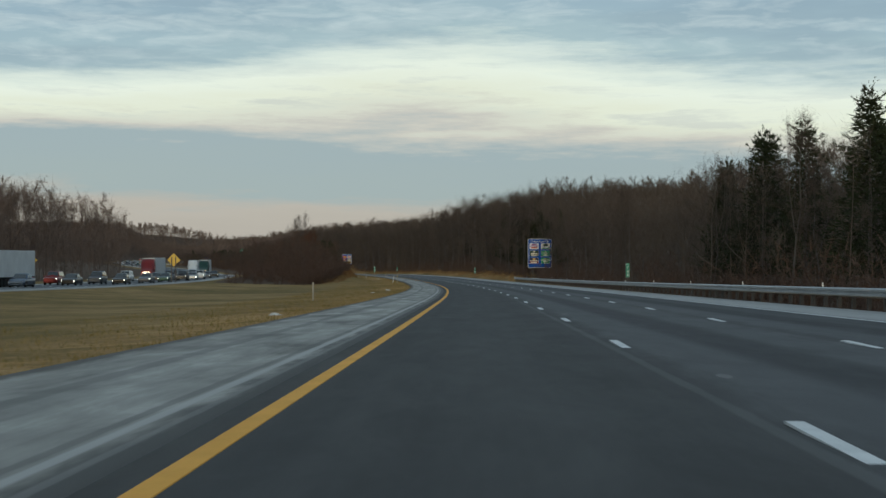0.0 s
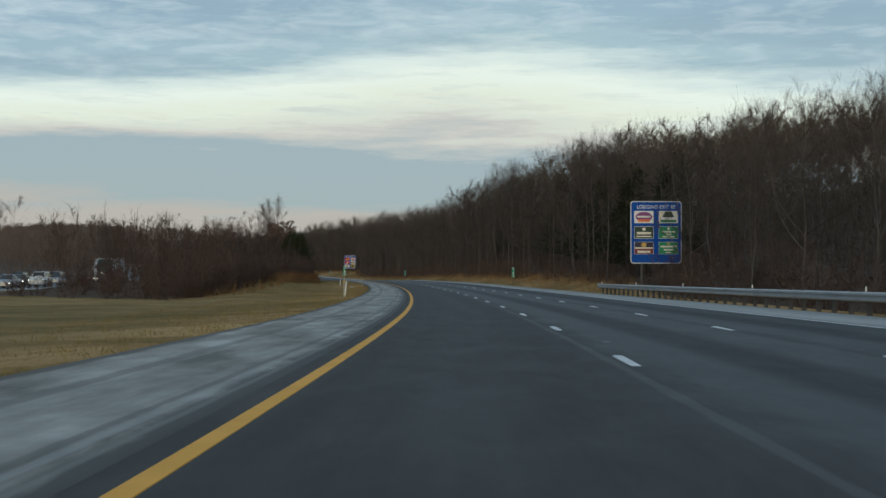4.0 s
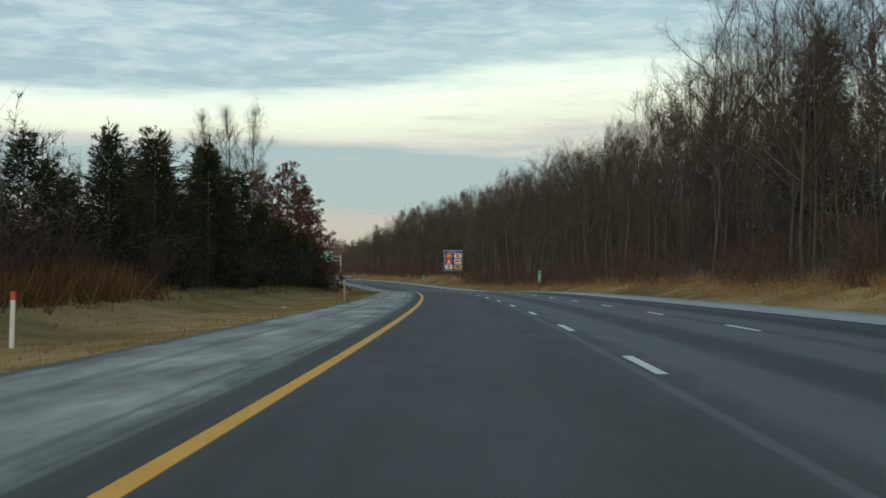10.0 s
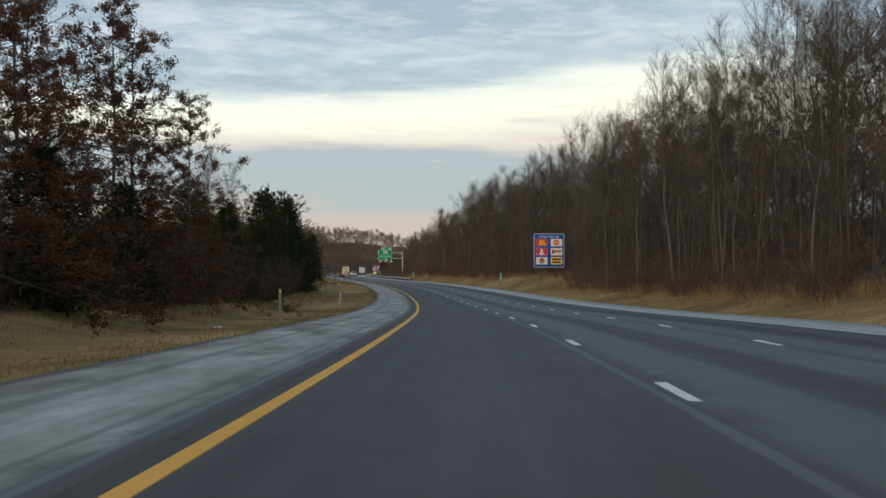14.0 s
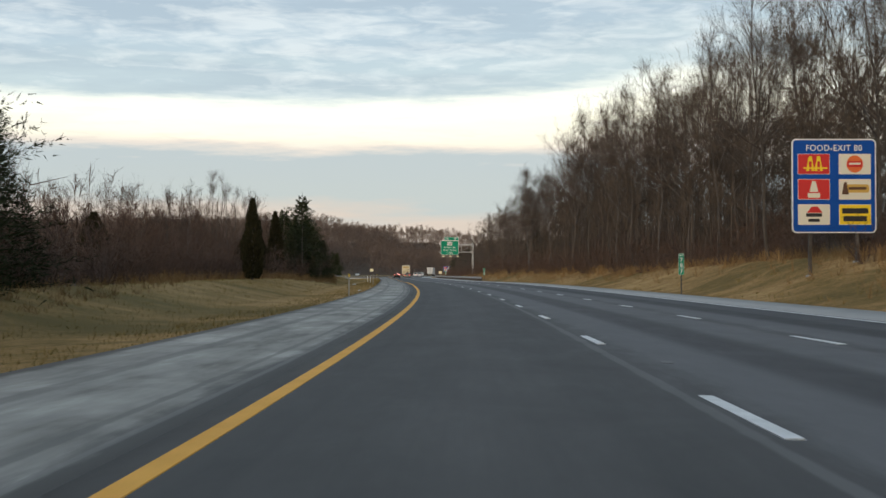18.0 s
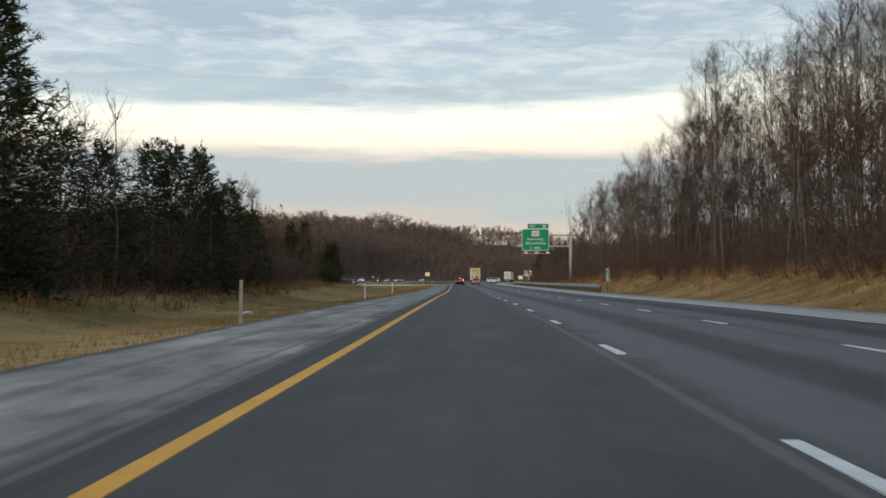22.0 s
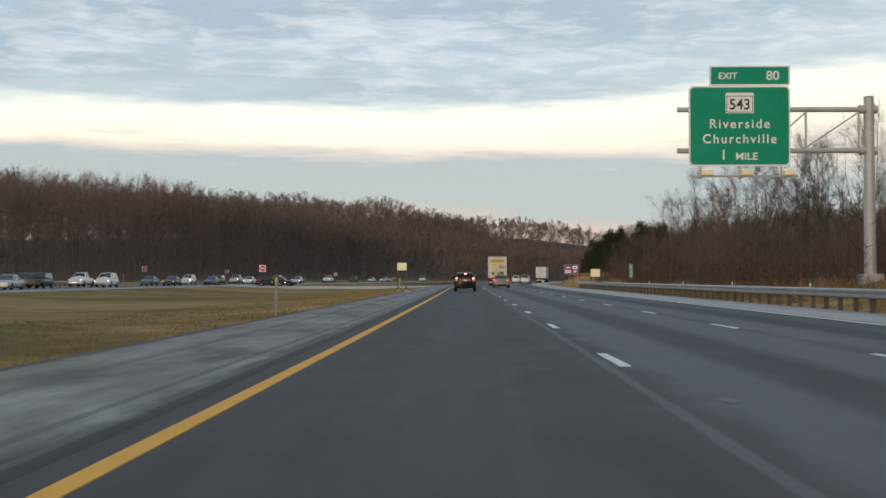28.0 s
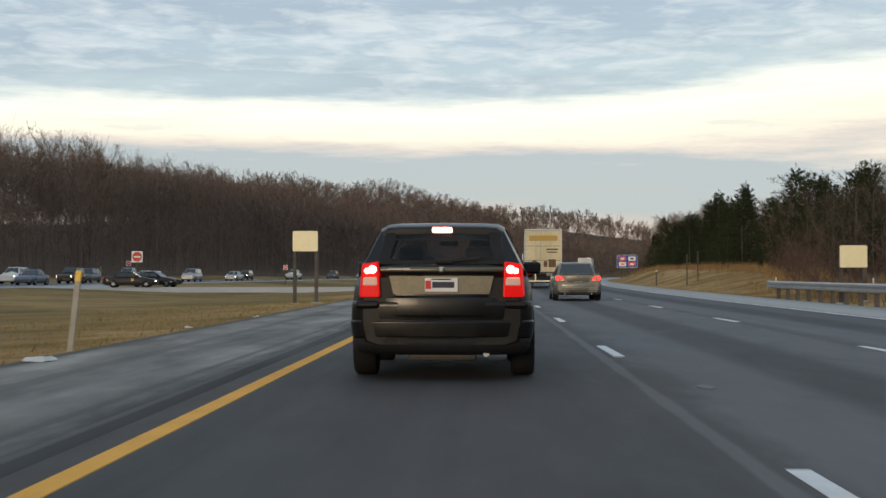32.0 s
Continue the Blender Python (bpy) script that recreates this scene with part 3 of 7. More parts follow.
ground, gs, gl = sheet("ground", S_GROUND, L_GROUND, lambda s, l: land(s, l), GROUND, "uneven dry winter grass and leaf-littered woodland ground")
woods = ground.data.attributes.new("woods", "FLOAT", "POINT")
woods.data.foreach_set("value", woods_mask(gs, gl).astype(np.float32).ravel())


def paving(name, l_list, mat, label, h=0.0, s0=-190.0, s1=1700.0, drop=0.25):
    """A paved strip with its edges turned down into the ground."""
    ls = [l_list[0]] + list(l_list) + [l_list[-1]]
    hs = np.array([h - drop] + [h] * len(l_list) + [h - drop])
    s_list = np.r_[np.arange(s0, min(s1, 1200), 4.0), np.arange(1200, s1, 12.0)] if s1 > 1200 else np.arange(s0, s1 + 0.1, 4.0)
    return sheet(name, s_list, ls, lambda s, l: np.broadcast_to(hs, s.shape), mat, label)[0]


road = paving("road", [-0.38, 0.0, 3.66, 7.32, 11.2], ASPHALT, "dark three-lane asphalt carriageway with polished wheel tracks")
shoulder_left = paving("shoulder_left", [-3.45, -2.2, -1.2, -0.38], SHOULDER, "pale weathered asphalt shoulder with salt-grey streaks", h=-0.01)
shoulder_right = paving("shoulder_right", [11.2, 12.5, 14.0], PALE_PAVING, "pale concrete shoulder beside the right lane", h=-0.008)
far_road = paving("road_opposite", [OPP_FAR + 2.5, -48.5, -45, -41, OPP_NEAR - 1.8], OLD_ASPHALT, "grey asphalt carriageway across the median", h=-0.02)
far_shoulder_a = paving("shoulder_opposite_near", [OPP_NEAR - 1.8, OPP_NEAR], PALE_PAVING, "pale shoulder of the opposite carriageway", h=-0.03)
far_shoulder_b = paving("shoulder_opposite_far", [OPP_FAR, OPP_FAR + 2.5], PALE_PAVING, "pale outer shoulder of the opposite carriageway", h=-0.03)


def stripe(name, l, width, s0, s1, mat, parent, label="", h=0.006):
    s = np.arange(s0, s1, 4.0)
    a, b, c, d = (spots(s, l + e, k) for e, k in ((-width / 2, 0), (-width / 2 + 0.004, h), (width / 2 - 0.004, h), (width / 2, 0)))
    verts = np.concatenate([a, b, c, d])
    n, faces = len(s), []
    for k in range(n - 1):
        for r in range(3):
            faces.append((r * n + k, (r + 1) * n + k, (r + 1) * n + k + 1, r * n + k + 1))
    return mesh_object(name, verts, faces, mat, parent, label)


stripe("yellow_edge_line", -0.06, 0.16, -180, 1500, YELLOW_PAINT, road, "worn solid yellow edge line")
stripe("white_edge_line", 10.98, 0.14, -180, 1500, WHITE_PAINT, road, "solid white edge line")
stripe("white_edge_line", -41.0 + 1.6, 0.14, -180, 1500, WHITE_PAINT, far_road)
stripe("white_edge_line", OPP_FAR + 2.7, 0.14, -180, 1500, WHITE_PAINT, far_road)
DASH_MESH = bpy.data.meshes.new("lane_dash")
_bm = box((0.13, 3.30, 0.02), (0, -0.12, -0.004))
_bm.to_mesh(DASH_MESH)
_bm.free()
DASH_MESH.materials.append(WHITE_PAINT)
PATCH_MESH = bpy.data.meshes.new("marker_patch")
_bm = bmesh.new()
bmesh.ops.create_circle(_bm, cap_ends=True, segments=10, radius=0.5)
for _v in _bm.verts:
    _v.co.x, _v.co.y = _v.co.x * 0.16 * random.uniform(0.75, 1.1), _v.co.y * 0.55 * random.uniform(0.8, 1.1)
bmesh.ops.solidify(_bm, geom=_bm.faces, thickness=0.006)
_bm.to_mesh(PATCH_MESH)
_bm.free()
PATCH_MESH.materials.append(MARKER_GREY)
for n in range(-6, 98):
    for l in (LANE, 2 * LANE):
        s = n * DASH + 8.6
        s += float(np.interp(s, [0, 60, 160, 245, 330, 400], [-0.75, 0, 0.2, 0.8, 0.4, 0]))
        ob = new("lane_dash", DASH_MESH)
        ob.parent, ob.matrix_basis = road, stand(s, l)
        if l == LANE and n % 2 == 0:
            ob = new("marker_patch", PATCH_MESH)
            ob.parent, ob.matrix_basis = road, stand(s + DASH / 2, l + 0.35, 0.006)
for n in range(8, 92):
    for l in (-43.1, -46.9):
        ob = new("lane_dash", DASH_MESH)
        ob.parent, ob.matrix_basis = far_road, stand(n * DASH + 3, l, -0.02)

# the paved turn-round across the median
_s, _l = np.meshgrid(np.array([-0.02, 0, 0.25, 0.5, 0.75, 1, 1.02]), np.linspace(-37.4, -3.2, 36), indexing="ij")
_flare = 5.0 * np.exp(-(_l + 3.2) / -4.0) + 5.0 * np.exp(-(-37.4 - _l) / -4.0)
_mid = 1017.0
_ss = _mid + (_s - 0.5) * (8.0 + 2 * _flare)
crossover, _, _ = sheet("crossover", [0, 1], [0, 1], lambda s, l: 0 * s, PALE_PAVING, "pale paved turn-round strip across the grass median")
_places = spots(_ss, _l, np.maximum(land(_ss, _l) + 0.05, -0.2) - 0.4 * ((_s < 0) | (_s > 1))).reshape(-1, 3)
_k = np.arange(_ss.size).reshape(_ss.shape)
_quads = np.stack([_k[:-1, :-1], _k[1:, :-1], _k[1:, 1:], _k[:-1, 1:]], -1).reshape(-1, 4)
_old, crossover.data = crossover.data, bpy.data.meshes.new("crossover")
bpy.data.meshes.remove(_old)
crossover.data.from_pydata(_places.tolist(), [], _quads.tolist())
_uv = crossover.data.uv_layers.new(name="uv")
_loops = np.empty(len(crossover.data.loops), np.int32)
crossover.data.loops.foreach_get("vertex_index", _loops)
_uv.data.foreach_set("uv", np.stack([_ss.ravel()[_loops], _l.ravel()[_loops]], -1).astype(np.float32).ravel())
crossover.data.materials.append(PALE_PAVING)

# ---- trees: shapes are grown once, then set out along the road ----
class Grown:
    """Collects branches as numpy triangles."""

    def __init__(self):
        self.verts, self.tris, self.count = [], [], 0

    def add(self, verts, tris):
        self.verts.append(np.asarray(verts, float))
        self.tris.append(np.asarray(tris, int) + self.count)
        self.count += len(verts)

    def limb(self, places, radii, sides):
        """A tube along the places, closing to its last radius."""
        places = np.asarray(places, float)
        way = np.gradient(places, axis=0)
        way /= np.linalg.norm(way, axis=1)[:, None] + 1e-9
        ref = np.array([0.31, 0.95, 0.1]) if abs(way[0][2]) > 0.8 else np.array([0, 0, 1.0])
        a = np.cross(way, ref)
        a /= np.linalg.norm(a, axis=1)[:, None] + 1e-9
        b = np.cross(way, a)
        turn = np.arange(sides) * 2 * math.pi / sides
        ring = a[:, None] * np.cos(turn)[None, :, None] + b[:, None] * np.sin(turn)[None, :, None]
        verts = (places[:, None] + ring * np.asarray(radii)[:, None, None]).reshape(-1, 3)
        tris = []
        for k in range(len(places) - 1):
            for j in range(sides):
                p, q = k * sides + j, k * sides + (j + 1) % sides
                tris += [(p, q, q + sides), (p, q + sides, p + sides)]
        self.add(verts, tris)

    def spikes(self, feet, tips, width):
        """Many thin three-sided spikes at once."""
        feet, tips = np.asarray(feet, float).reshape(-1, 3), np.asarray(tips, float).reshape(-1, 3)
        way = tips - feet
        long_ = np.linalg.norm(way, axis=1)[:, None] + 1e-9
        a = np.cross(way / long_, (0.36, 0.48, 0.8))
        a /= np.linalg.norm(a, axis=1)[:, None] + 1e-9
        b = np.cross(way / long_, a)
        w = np.broadcast_to(np.asarray(width, float), (len(feet),))[:, None]
        verts = np.stack([feet + a * w, feet + (-0.5 * a + 0.87 * b) * w, feet + (-0.5 * a - 0.87 * b) * w, tips], 1).reshape(-1, 3)
        k = (np.arange(len(feet)) * 4)[:, None]
        tris = np.concatenate([k + (0, 1, 3), k + (1, 2, 3), k + (2, 0, 3)], 0)
        self.add(verts, tris)

    def blades(self, feet, tips, width):
        """Many fine twigs, needles or grass blades, one narrow triangle each."""
        feet, tips = np.asarray(feet, float).reshape(-1, 3), np.asarray(tips, float).reshape(-1, 3)
        way = tips - feet
        a = np.cross(way, np.random.default_rng(len(feet)).normal(size=(len(feet), 3)))
        a /= np.linalg.norm(a, axis=1)[:, None] + 1e-9
        w = np.broadcast_to(np.asarray(width, float), (len(feet),))[:, None]
        verts = np.stack([feet + a * w, feet - a * w, tips], 1).reshape(-1, 3)
        self.add(verts, np.arange(len(feet) * 3).reshape(-1, 3))

    def leaves(self, places, size, rng):
        """Many small bent leaves: two triangles each, folded along the middle."""
        n = len(places)
        a, b = rng.normal(size=(n, 3)), rng.normal(size=(n, 3))
        a /= np.linalg.norm(a, axis=1)[:, None]
        b -= a * (a * b).sum(1)[:, None]
        b /= np.linalg.norm(b, axis=1)[:, None] + 1e-9
        c = np.cross(a, b)
        z = (size * rng.uniform(0.6, 1.3, n))[:, None]
        verts = np.stack([places - a * z, places + b * z * 0.55 + c * z * 0.25, places + a * z, places - b * z * 0.55 + c * z * 0.25], 1).reshape(-1, 3)
        k = (np.arange(n) * 4)[:, None]
        self.add(verts, np.concatenate([k + (0, 1, 2), k + (0, 2, 3)], 0))

    def done(self):
        return np.concatenate(self.verts), np.concatenate(self.tris)


def offshoots(rng, feet, tips, each, ratio, stray, lift, start=0.15, least=0.25):
    """From every branch, some smaller ones that lean along it: arrays of their feet and tips."""
    feet, tips = np.asarray(feet, float), np.asarray(tips, float)
    way = tips - feet
    long_ = np.linalg.norm(way, axis=1)
    u = rng.uniform(start, 1.0, (len(feet), each, 1))
    p = feet[:, None] + way[:, None] * u
    d = (way / (long_[:, None] + 1e-9))[:, None] + rng.normal(0, stray, (len(feet), each, 3)) + (0, 0, lift)
    d /= np.linalg.norm(d, axis=2)[:, :, None] + 1e-9
    reach = np.maximum(long_[:, None, None] * ratio * (1.25 - 0.7 * u), least) * rng.uniform(0.6, 1.25, u.shape)
    return p.reshape(-1, 3), (p + d * reach).reshape(-1, 3)


def hardwood(seed, tall, clear=0.22, reach=0.30, counts=(22, 7, 6, 4), width=0.006, sides=6, forks=2, upright=0.55, girth=0.0048, solid=True):
    """A leafless broadleaf tree: a forking stem, limbs that sweep up, and branches that part three times into fine twigs."""
    rng = np.random.default_rng(seed)
    trunk, crown = Grown(), Grown()
    girth = girth * tall + 0.02
    cuts = np.linspace(0, 1, 8 if solid else 4)
    drift = np.cumsum(rng.normal(0, 0.010 * tall, (len(cuts), 2)) * (8 / len(cuts)) ** 0.5, 0)
    stem = np.c_[drift - drift[0], cuts * tall * 0.92]
    trunk.limb(stem, girth * (1 - 0.92 * cuts) ** 0.9 + 0.008, sides)
    if solid:
        trunk.limb([(0, 0, -0.4), (0, 0, 0.0), (0, 0, tall * 0.025)], [girth * 1.6, girth * 1.35, girth], sides)
    leaders = [stem]
    for _ in range(forks):
        at = rng.uniform(0.22, 0.55)
        foot = np.array([np.interp(at, cuts, stem[:, j]) for j in range(3)])
        turn, out_ = rng.uniform(0, 6.28), tall * reach * rng.uniform(0.35, 0.7)
        goal = np.array([foot[0] + math.cos(turn) * out_, foot[1] + math.sin(turn) * out_, tall * rng.uniform(0.78, 0.95)])
        w = cuts[:, None]
        fork = foot + (goal - foot) * w + np.array([math.cos(turn), math.sin(turn), -0.6]) * out_ * 0.35 * np.sin(math.pi * w)
        trunk.limb(fork, girth * (1 - 0.5 * at) * 0.62 * (1 - 0.9 * cuts) + 0.008, max(3, sides - 2))
        leaders.append(fork)
    limbs, subs, twigs, fines = counts
    feet, tips = [], []
    for k in range(limbs):
        line = leaders[0] if k % 3 == 0 else leaders[int(rng.integers(0, len(leaders)))]
        low = max(clear, line[0][2] / tall + 0.03)
        rel = (k + rng.uniform(0, 1)) / limbs
        high = (low + (0.93 - low) * rel) * tall
        foot = np.array([np.interp(high, line[:, 2], line[:, j]) for j in range(2)] + [min(high, line[-1][2])])
        turn = k * 2.4 + rng.uniform(-0.6, 0.6)
        side = np.array([math.cos(turn), math.sin(turn), 0])
        long_ = tall * reach * (0.34 + 0.66 * (1 - rel) ** 0.8) * rng.uniform(0.65, 1.15) * (0.7 + 0.3 * min(1, rel * 5))
        steep = upright + 0.35 * rel + rng.normal(0, 0.12)
        way = side * math.cos(steep) + (0, 0, math.sin(steep))
        w = np.linspace(0, 1, 4)[:, None]
        path = foot + way * long_ * w + np.array([0, 0, 1.0]) * long_ * 0.22 * w * w + rng.normal(0, 0.045 * long_, (4, 3)) * w
        r = max(0.010, 0.0075 * long_ + 0.012)
        if solid:
            crown.limb(path, r * np.array([1, 0.72, 0.45, 0.16]), 3)
        for m in range(3):
            feet.append(path[m]), tips.append(path[m + 1])
    feet, tips = np.array(feet), np.array(tips)
    if not solid:
        crown.blades(feet, tips, max(width * 1.6, 0.02))
    # the outer reaches carry most of the branches
    pick = rng.choice(len(feet), limbs * subs, p=np.tile([0.24, 0.38, 0.38], limbs) / limbs)
    a, b = offshoots(rng, feet[pick], tips[pick], 1, 0.95, 0.48, 0.14, 0.0)
    (crown.spikes if solid else crown.blades)(a, b, width * 2.2)
    # leading tips of the stems
    a = np.concatenate([a] + [line[-2:-1] for line in leaders] * 3)
    b = np.concatenate([b] + [line[-1:] + (0, 0, 0.04 * tall) for line in leaders] * 3)
    c, d = offshoots(rng, a, b, twigs, 0.78, 0.44, 0.14, 0.10, 0.06 * tall)
    crown.blades(c, d, width * 1.4)
    e, f = offshoots(rng, c, d, fines, 0.74, 0.44, 0.14, 0.1, 0.04 * tall)
    crown.blades(e, f, width)
    return trunk.done(), crown.done(), None


def pin_oak(seed, tall, limbs=66, leafy=34000, leaf=0.050):
    """A cone of level limbs in tiers that keeps its withered leaves, thickest low down."""
    rng = np.random.default_rng(seed)
    trunk, crown = Grown(), Grown()
    cuts = np.linspace(0, 1, 8)
    drift = np.cumsum(rng.normal(0, 0.004 * tall, (8, 2)), 0)
    stem = np.c_[drift - drift[0], cuts * tall]
    girth = 0.006 * tall + 0.03
    trunk.limb(stem, girth * (1 - 0.94 * cuts) + 0.006, 7)
    trunk.limb([(0, 0, -0.4), (0, 0, 0.0), (0, 0, 0.3)], [girth * 1.5, girth * 1.3, girth], 7)
    feet, tips = [], []
    for k in range(limbs):
        rel = ((k + rng.uniform(0, 0.9)) / limbs) ** 1.15
        at = 0.05 + 0.93 * rel
        turn = k * 2.4 + rng.uniform(-0.5, 0.5)
        long_ = tall * (0.35 * (1 - rel) ** 0.75 + 0.04) * rng.uniform(0.6, 1.15)
        foot = np.array([np.interp(at, cuts, stem[:, j]) for j in range(3)])
        rise = -0.18 + 0.75 * rel + rng.normal(0, 0.1)
        goal = foot + np.array([math.cos(turn), math.sin(turn), rise]) * long_
        mid = (foot + goal) / 2 + (0, 0, 0.07 * long_)
        crown.limb([foot, mid, goal], [0.010 + 0.006 * long_, 0.007 + 0.004 * long_, 0.005], 3)
        feet += [foot * 0.6 + mid * 0.4, mid]
        tips += [mid, goal]
    a, b = offshoots(rng, feet, tips, 4, 0.62, 0.40, 0.05, 0.15)
    crown.spikes(a, b, 0.010)
    c, d = offshoots(rng, a, b, 5, 0.6, 0.42, 0.08, 0.15, 0.3)
    crown.blades(c, d, 0.007)
    u = rng.uniform(0.2, 1.05, (leafy, 1))
    # leaves hang in bunches on some twigs, and thin out towards the top
    keen = np.exp(-1.3 * c[:, 2] / tall) * rng.uniform(0, 1, len(c)) ** 1.5
    pick = rng.choice(len(c), leafy, p=keen / keen.sum())
    store = Grown()
    store.leaves(c[pick] + (d[pick] - c[pick]) * u + rng.normal(0, 0.07, (leafy, 3)) - (0, 0, 0.05), leaf, rng)
    return trunk.done(), crown.done(), store.done()


def conifer(seed, tall, width=0.22, bare=0.06, boughs=120, branchlets=9, needles=6, droop=0.12, ragged=0.45, core=2600, full=0.62, thick=0.019):
    """A spruce or pine: a straight trunk, uneven boughs with side branchlets set with needle sprays, dense near the stem."""
    rng = np.random.default_rng(seed)
    trunk, crown = Grown(), Grown()
    trunk.limb([(0, 0, -0.3), (0, 0, tall * 0.5), (0, 0, tall * 0.99)], [0.009 * tall + 0.05, 0.005 * tall + 0.03, 0.012], 6)
    lobes = rng.uniform(0, 6.28, 4)
    at = bare + (0.985 - bare) * ((np.arange(boughs) + rng.uniform(0, 1, boughs)) / boughs) ** 1.08
    turn = np.arange(boughs) * 2.4 + rng.uniform(-0.6, 0.6, boughs)

    def half(at, turn):
        lumpy = 1 + 0.16 * np.sin(2 * turn + lobes[0]) + 0.12 * np.sin(9 * at + lobes[1]) + 0.14 * np.sin(3 * turn + 14 * at + lobes[2])
        return tall * width * np.clip(1 - at, 0, 1) ** full * lumpy * np.minimum(1, 0.72 + 2.2 * at) + 0.10

    reach = half(at, turn) * rng.uniform(1 - ragged, 1 + ragged * 0.5, boughs)
    feet = np.c_[np.zeros(boughs), np.zeros(boughs), tall * at]
    rise = rng.normal(0, 0.12, boughs) - droop + 0.55 * at**2
    mid = feet + np.c_[np.cos(turn) * reach * 0.6, np.sin(turn) * reach * 0.6, (rise - 0.06) * reach * 0.6]
    ends = mid + np.c_[np.cos(turn) * reach * 0.4, np.sin(turn) * reach * 0.4, (rise + 0.28) * reach * 0.4]
    crown.spikes(feet, mid, 0.022)
    crown.spikes(mid, ends, 0.016)
    # branchlets leave both halves of a bough, and the leader at the top
    tops = np.array([[0, 0, tall * 0.90], [0, 0, tall * 0.95]])
    a = np.concatenate([feet * 0.4 + mid * 0.6, mid, mid, tops])
    b = np.concatenate([mid, ends, ends + (ends - mid) * 0.12, tops + (0, 0, tall * 0.075)])
    c, d = offshoots(rng, a, b, branchlets // 3 + 1, 0.75, 0.42, 0.02, 0.1, 0.22)
    c, d = np.concatenate([c, mid, tops[:1]]), np.concatenate([d, ends, tops[1:] + (0, 0, tall * 0.07)])
    e, f = offshoots(rng, c, d, needles, 0.0, 0.55, 0.10, 0.05, 0.24)
    crown.blades(e, f, thick * rng.uniform(0.7, 1.5, len(e)))
    # the shaded heart of the tree
    z = bare + (0.95 - bare) * rng.uniform(0, 1, core) ** 1.25
    w = rng.uniform(0, 6.28, core)
    deep = half(z, w) * np.sqrt(rng.uniform(0.02, 0.62, core))
    p = np.c_[np.cos(w) * deep, np.sin(w) * deep, z * tall - droop * deep]
    way = np.c_[np.cos(w), np.sin(w), np.full(core, 0.1)] + rng.normal(0, 0.45, (core, 3))
    crown.blades(p - way * 0.2, p + way * rng.uniform(0.15, 0.35, (core, 1)), 0.055 * (0.5 + tall / 20))
    return trunk.done(), crown.done(), None


def cedar(seed, tall, width=0.16, count=5200, head=0.55):
    """A narrow red cedar: upright sprays packed in a column with a ragged skin and a tapering head."""
    rng = np.random.default_rng(seed)
    trunk, crown = Grown(), Grown()
    trunk.limb([(0, 0, -0.3), (0, 0, tall * 0.9)], [0.014 * tall + 0.04, 0.02], 6)
    z = rng.uniform(0.03, 0.98, count)
    half = width * tall * np.minimum(1, ((1.0 - z) / head)) ** 0.8 * np.minimum(1, 0.72 + 1.6 * z)
    turn = rng.uniform(0, 2 * math.pi, count)
    deep = half * np.sqrt(rng.uniform(0.35, 1.05, count)) * (1 + 0.10 * np.sin(turn * 3 + z * 14) + 0.06 * np.sin(turn * 5 - z * 23))
    foot = np.c_[np.cos(turn) * deep, np.sin(turn) * deep, z * tall]
    d = np.c_[np.cos(turn) * 0.45, np.sin(turn) * 0.45, np.full(count, 0.9)] + rng.normal(0, 0.35, (count, 3))
    d /= np.linalg.norm(d, axis=1)[:, None]
    size = rng.uniform(0.14, 0.38, count)[:, None] * (0.6 + tall / 20)
    crown.blades(foot - d * size * 0.3, foot + d * size, 0.20 * size[:, 0])
    return trunk.done(), crown.done(), None


def bush(seed, tall, stems=13, twigs=15):
    """A thicket clump: many arching stems from one root, with fine side twigs."""
    rng = np.random.default_rng(seed)
    grown = Grown()
    feet, tips, twig_feet, twig_tips = [], [], [], []
    for _ in range(stems):
        turn, out_ = rng.uniform(0, 6.28), rng.uniform(0.1, 0.8)
        foot = np.array([math.cos(turn), math.sin(turn), 0]) * rng.uniform(0, 0.5) - (0, 0, 0.15)
        tip = foot + np.array([math.cos(turn) * out_, math.sin(turn) * out_, 1.0]) * tall * rng.uniform(0.35, 1.0) * (1.1 - 0.35 * out_)
        feet.append(foot), tips.append(tip)
        p = foot + (tip - foot) * rng.uniform(0.1, 0.98, (twigs, 1))
        d = (tip - foot) / tall * 0.7 + rng.normal(0, 0.6, (twigs, 3))
        twig_feet.append(p), twig_tips.append(p + d * tall * rng.uniform(0.10, 0.30, (twigs, 1)))
    grown.spikes(feet, tips, 0.020)
    grown.blades(np.concatenate(twig_feet), np.concatenate(twig_tips), 0.016)
    return grown.done()


def tuft(seed, tall, count=9, spread=0.16):
    """A tuft of grass blades."""
    rng = np.random.default_rng(seed)
    grown = Grown()
    foot = np.c_[rng.normal(0, spread, (count, 2)), np.full(count, -0.03)]
    tip = foot + np.c_[rng.normal(0, 0.33 * tall, (count, 2)), tall * rng.uniform(0.5, 1.05, count)]
    grown.blades(foot, tip, 0.016 * (0.5 + tall))
    return grown.done()


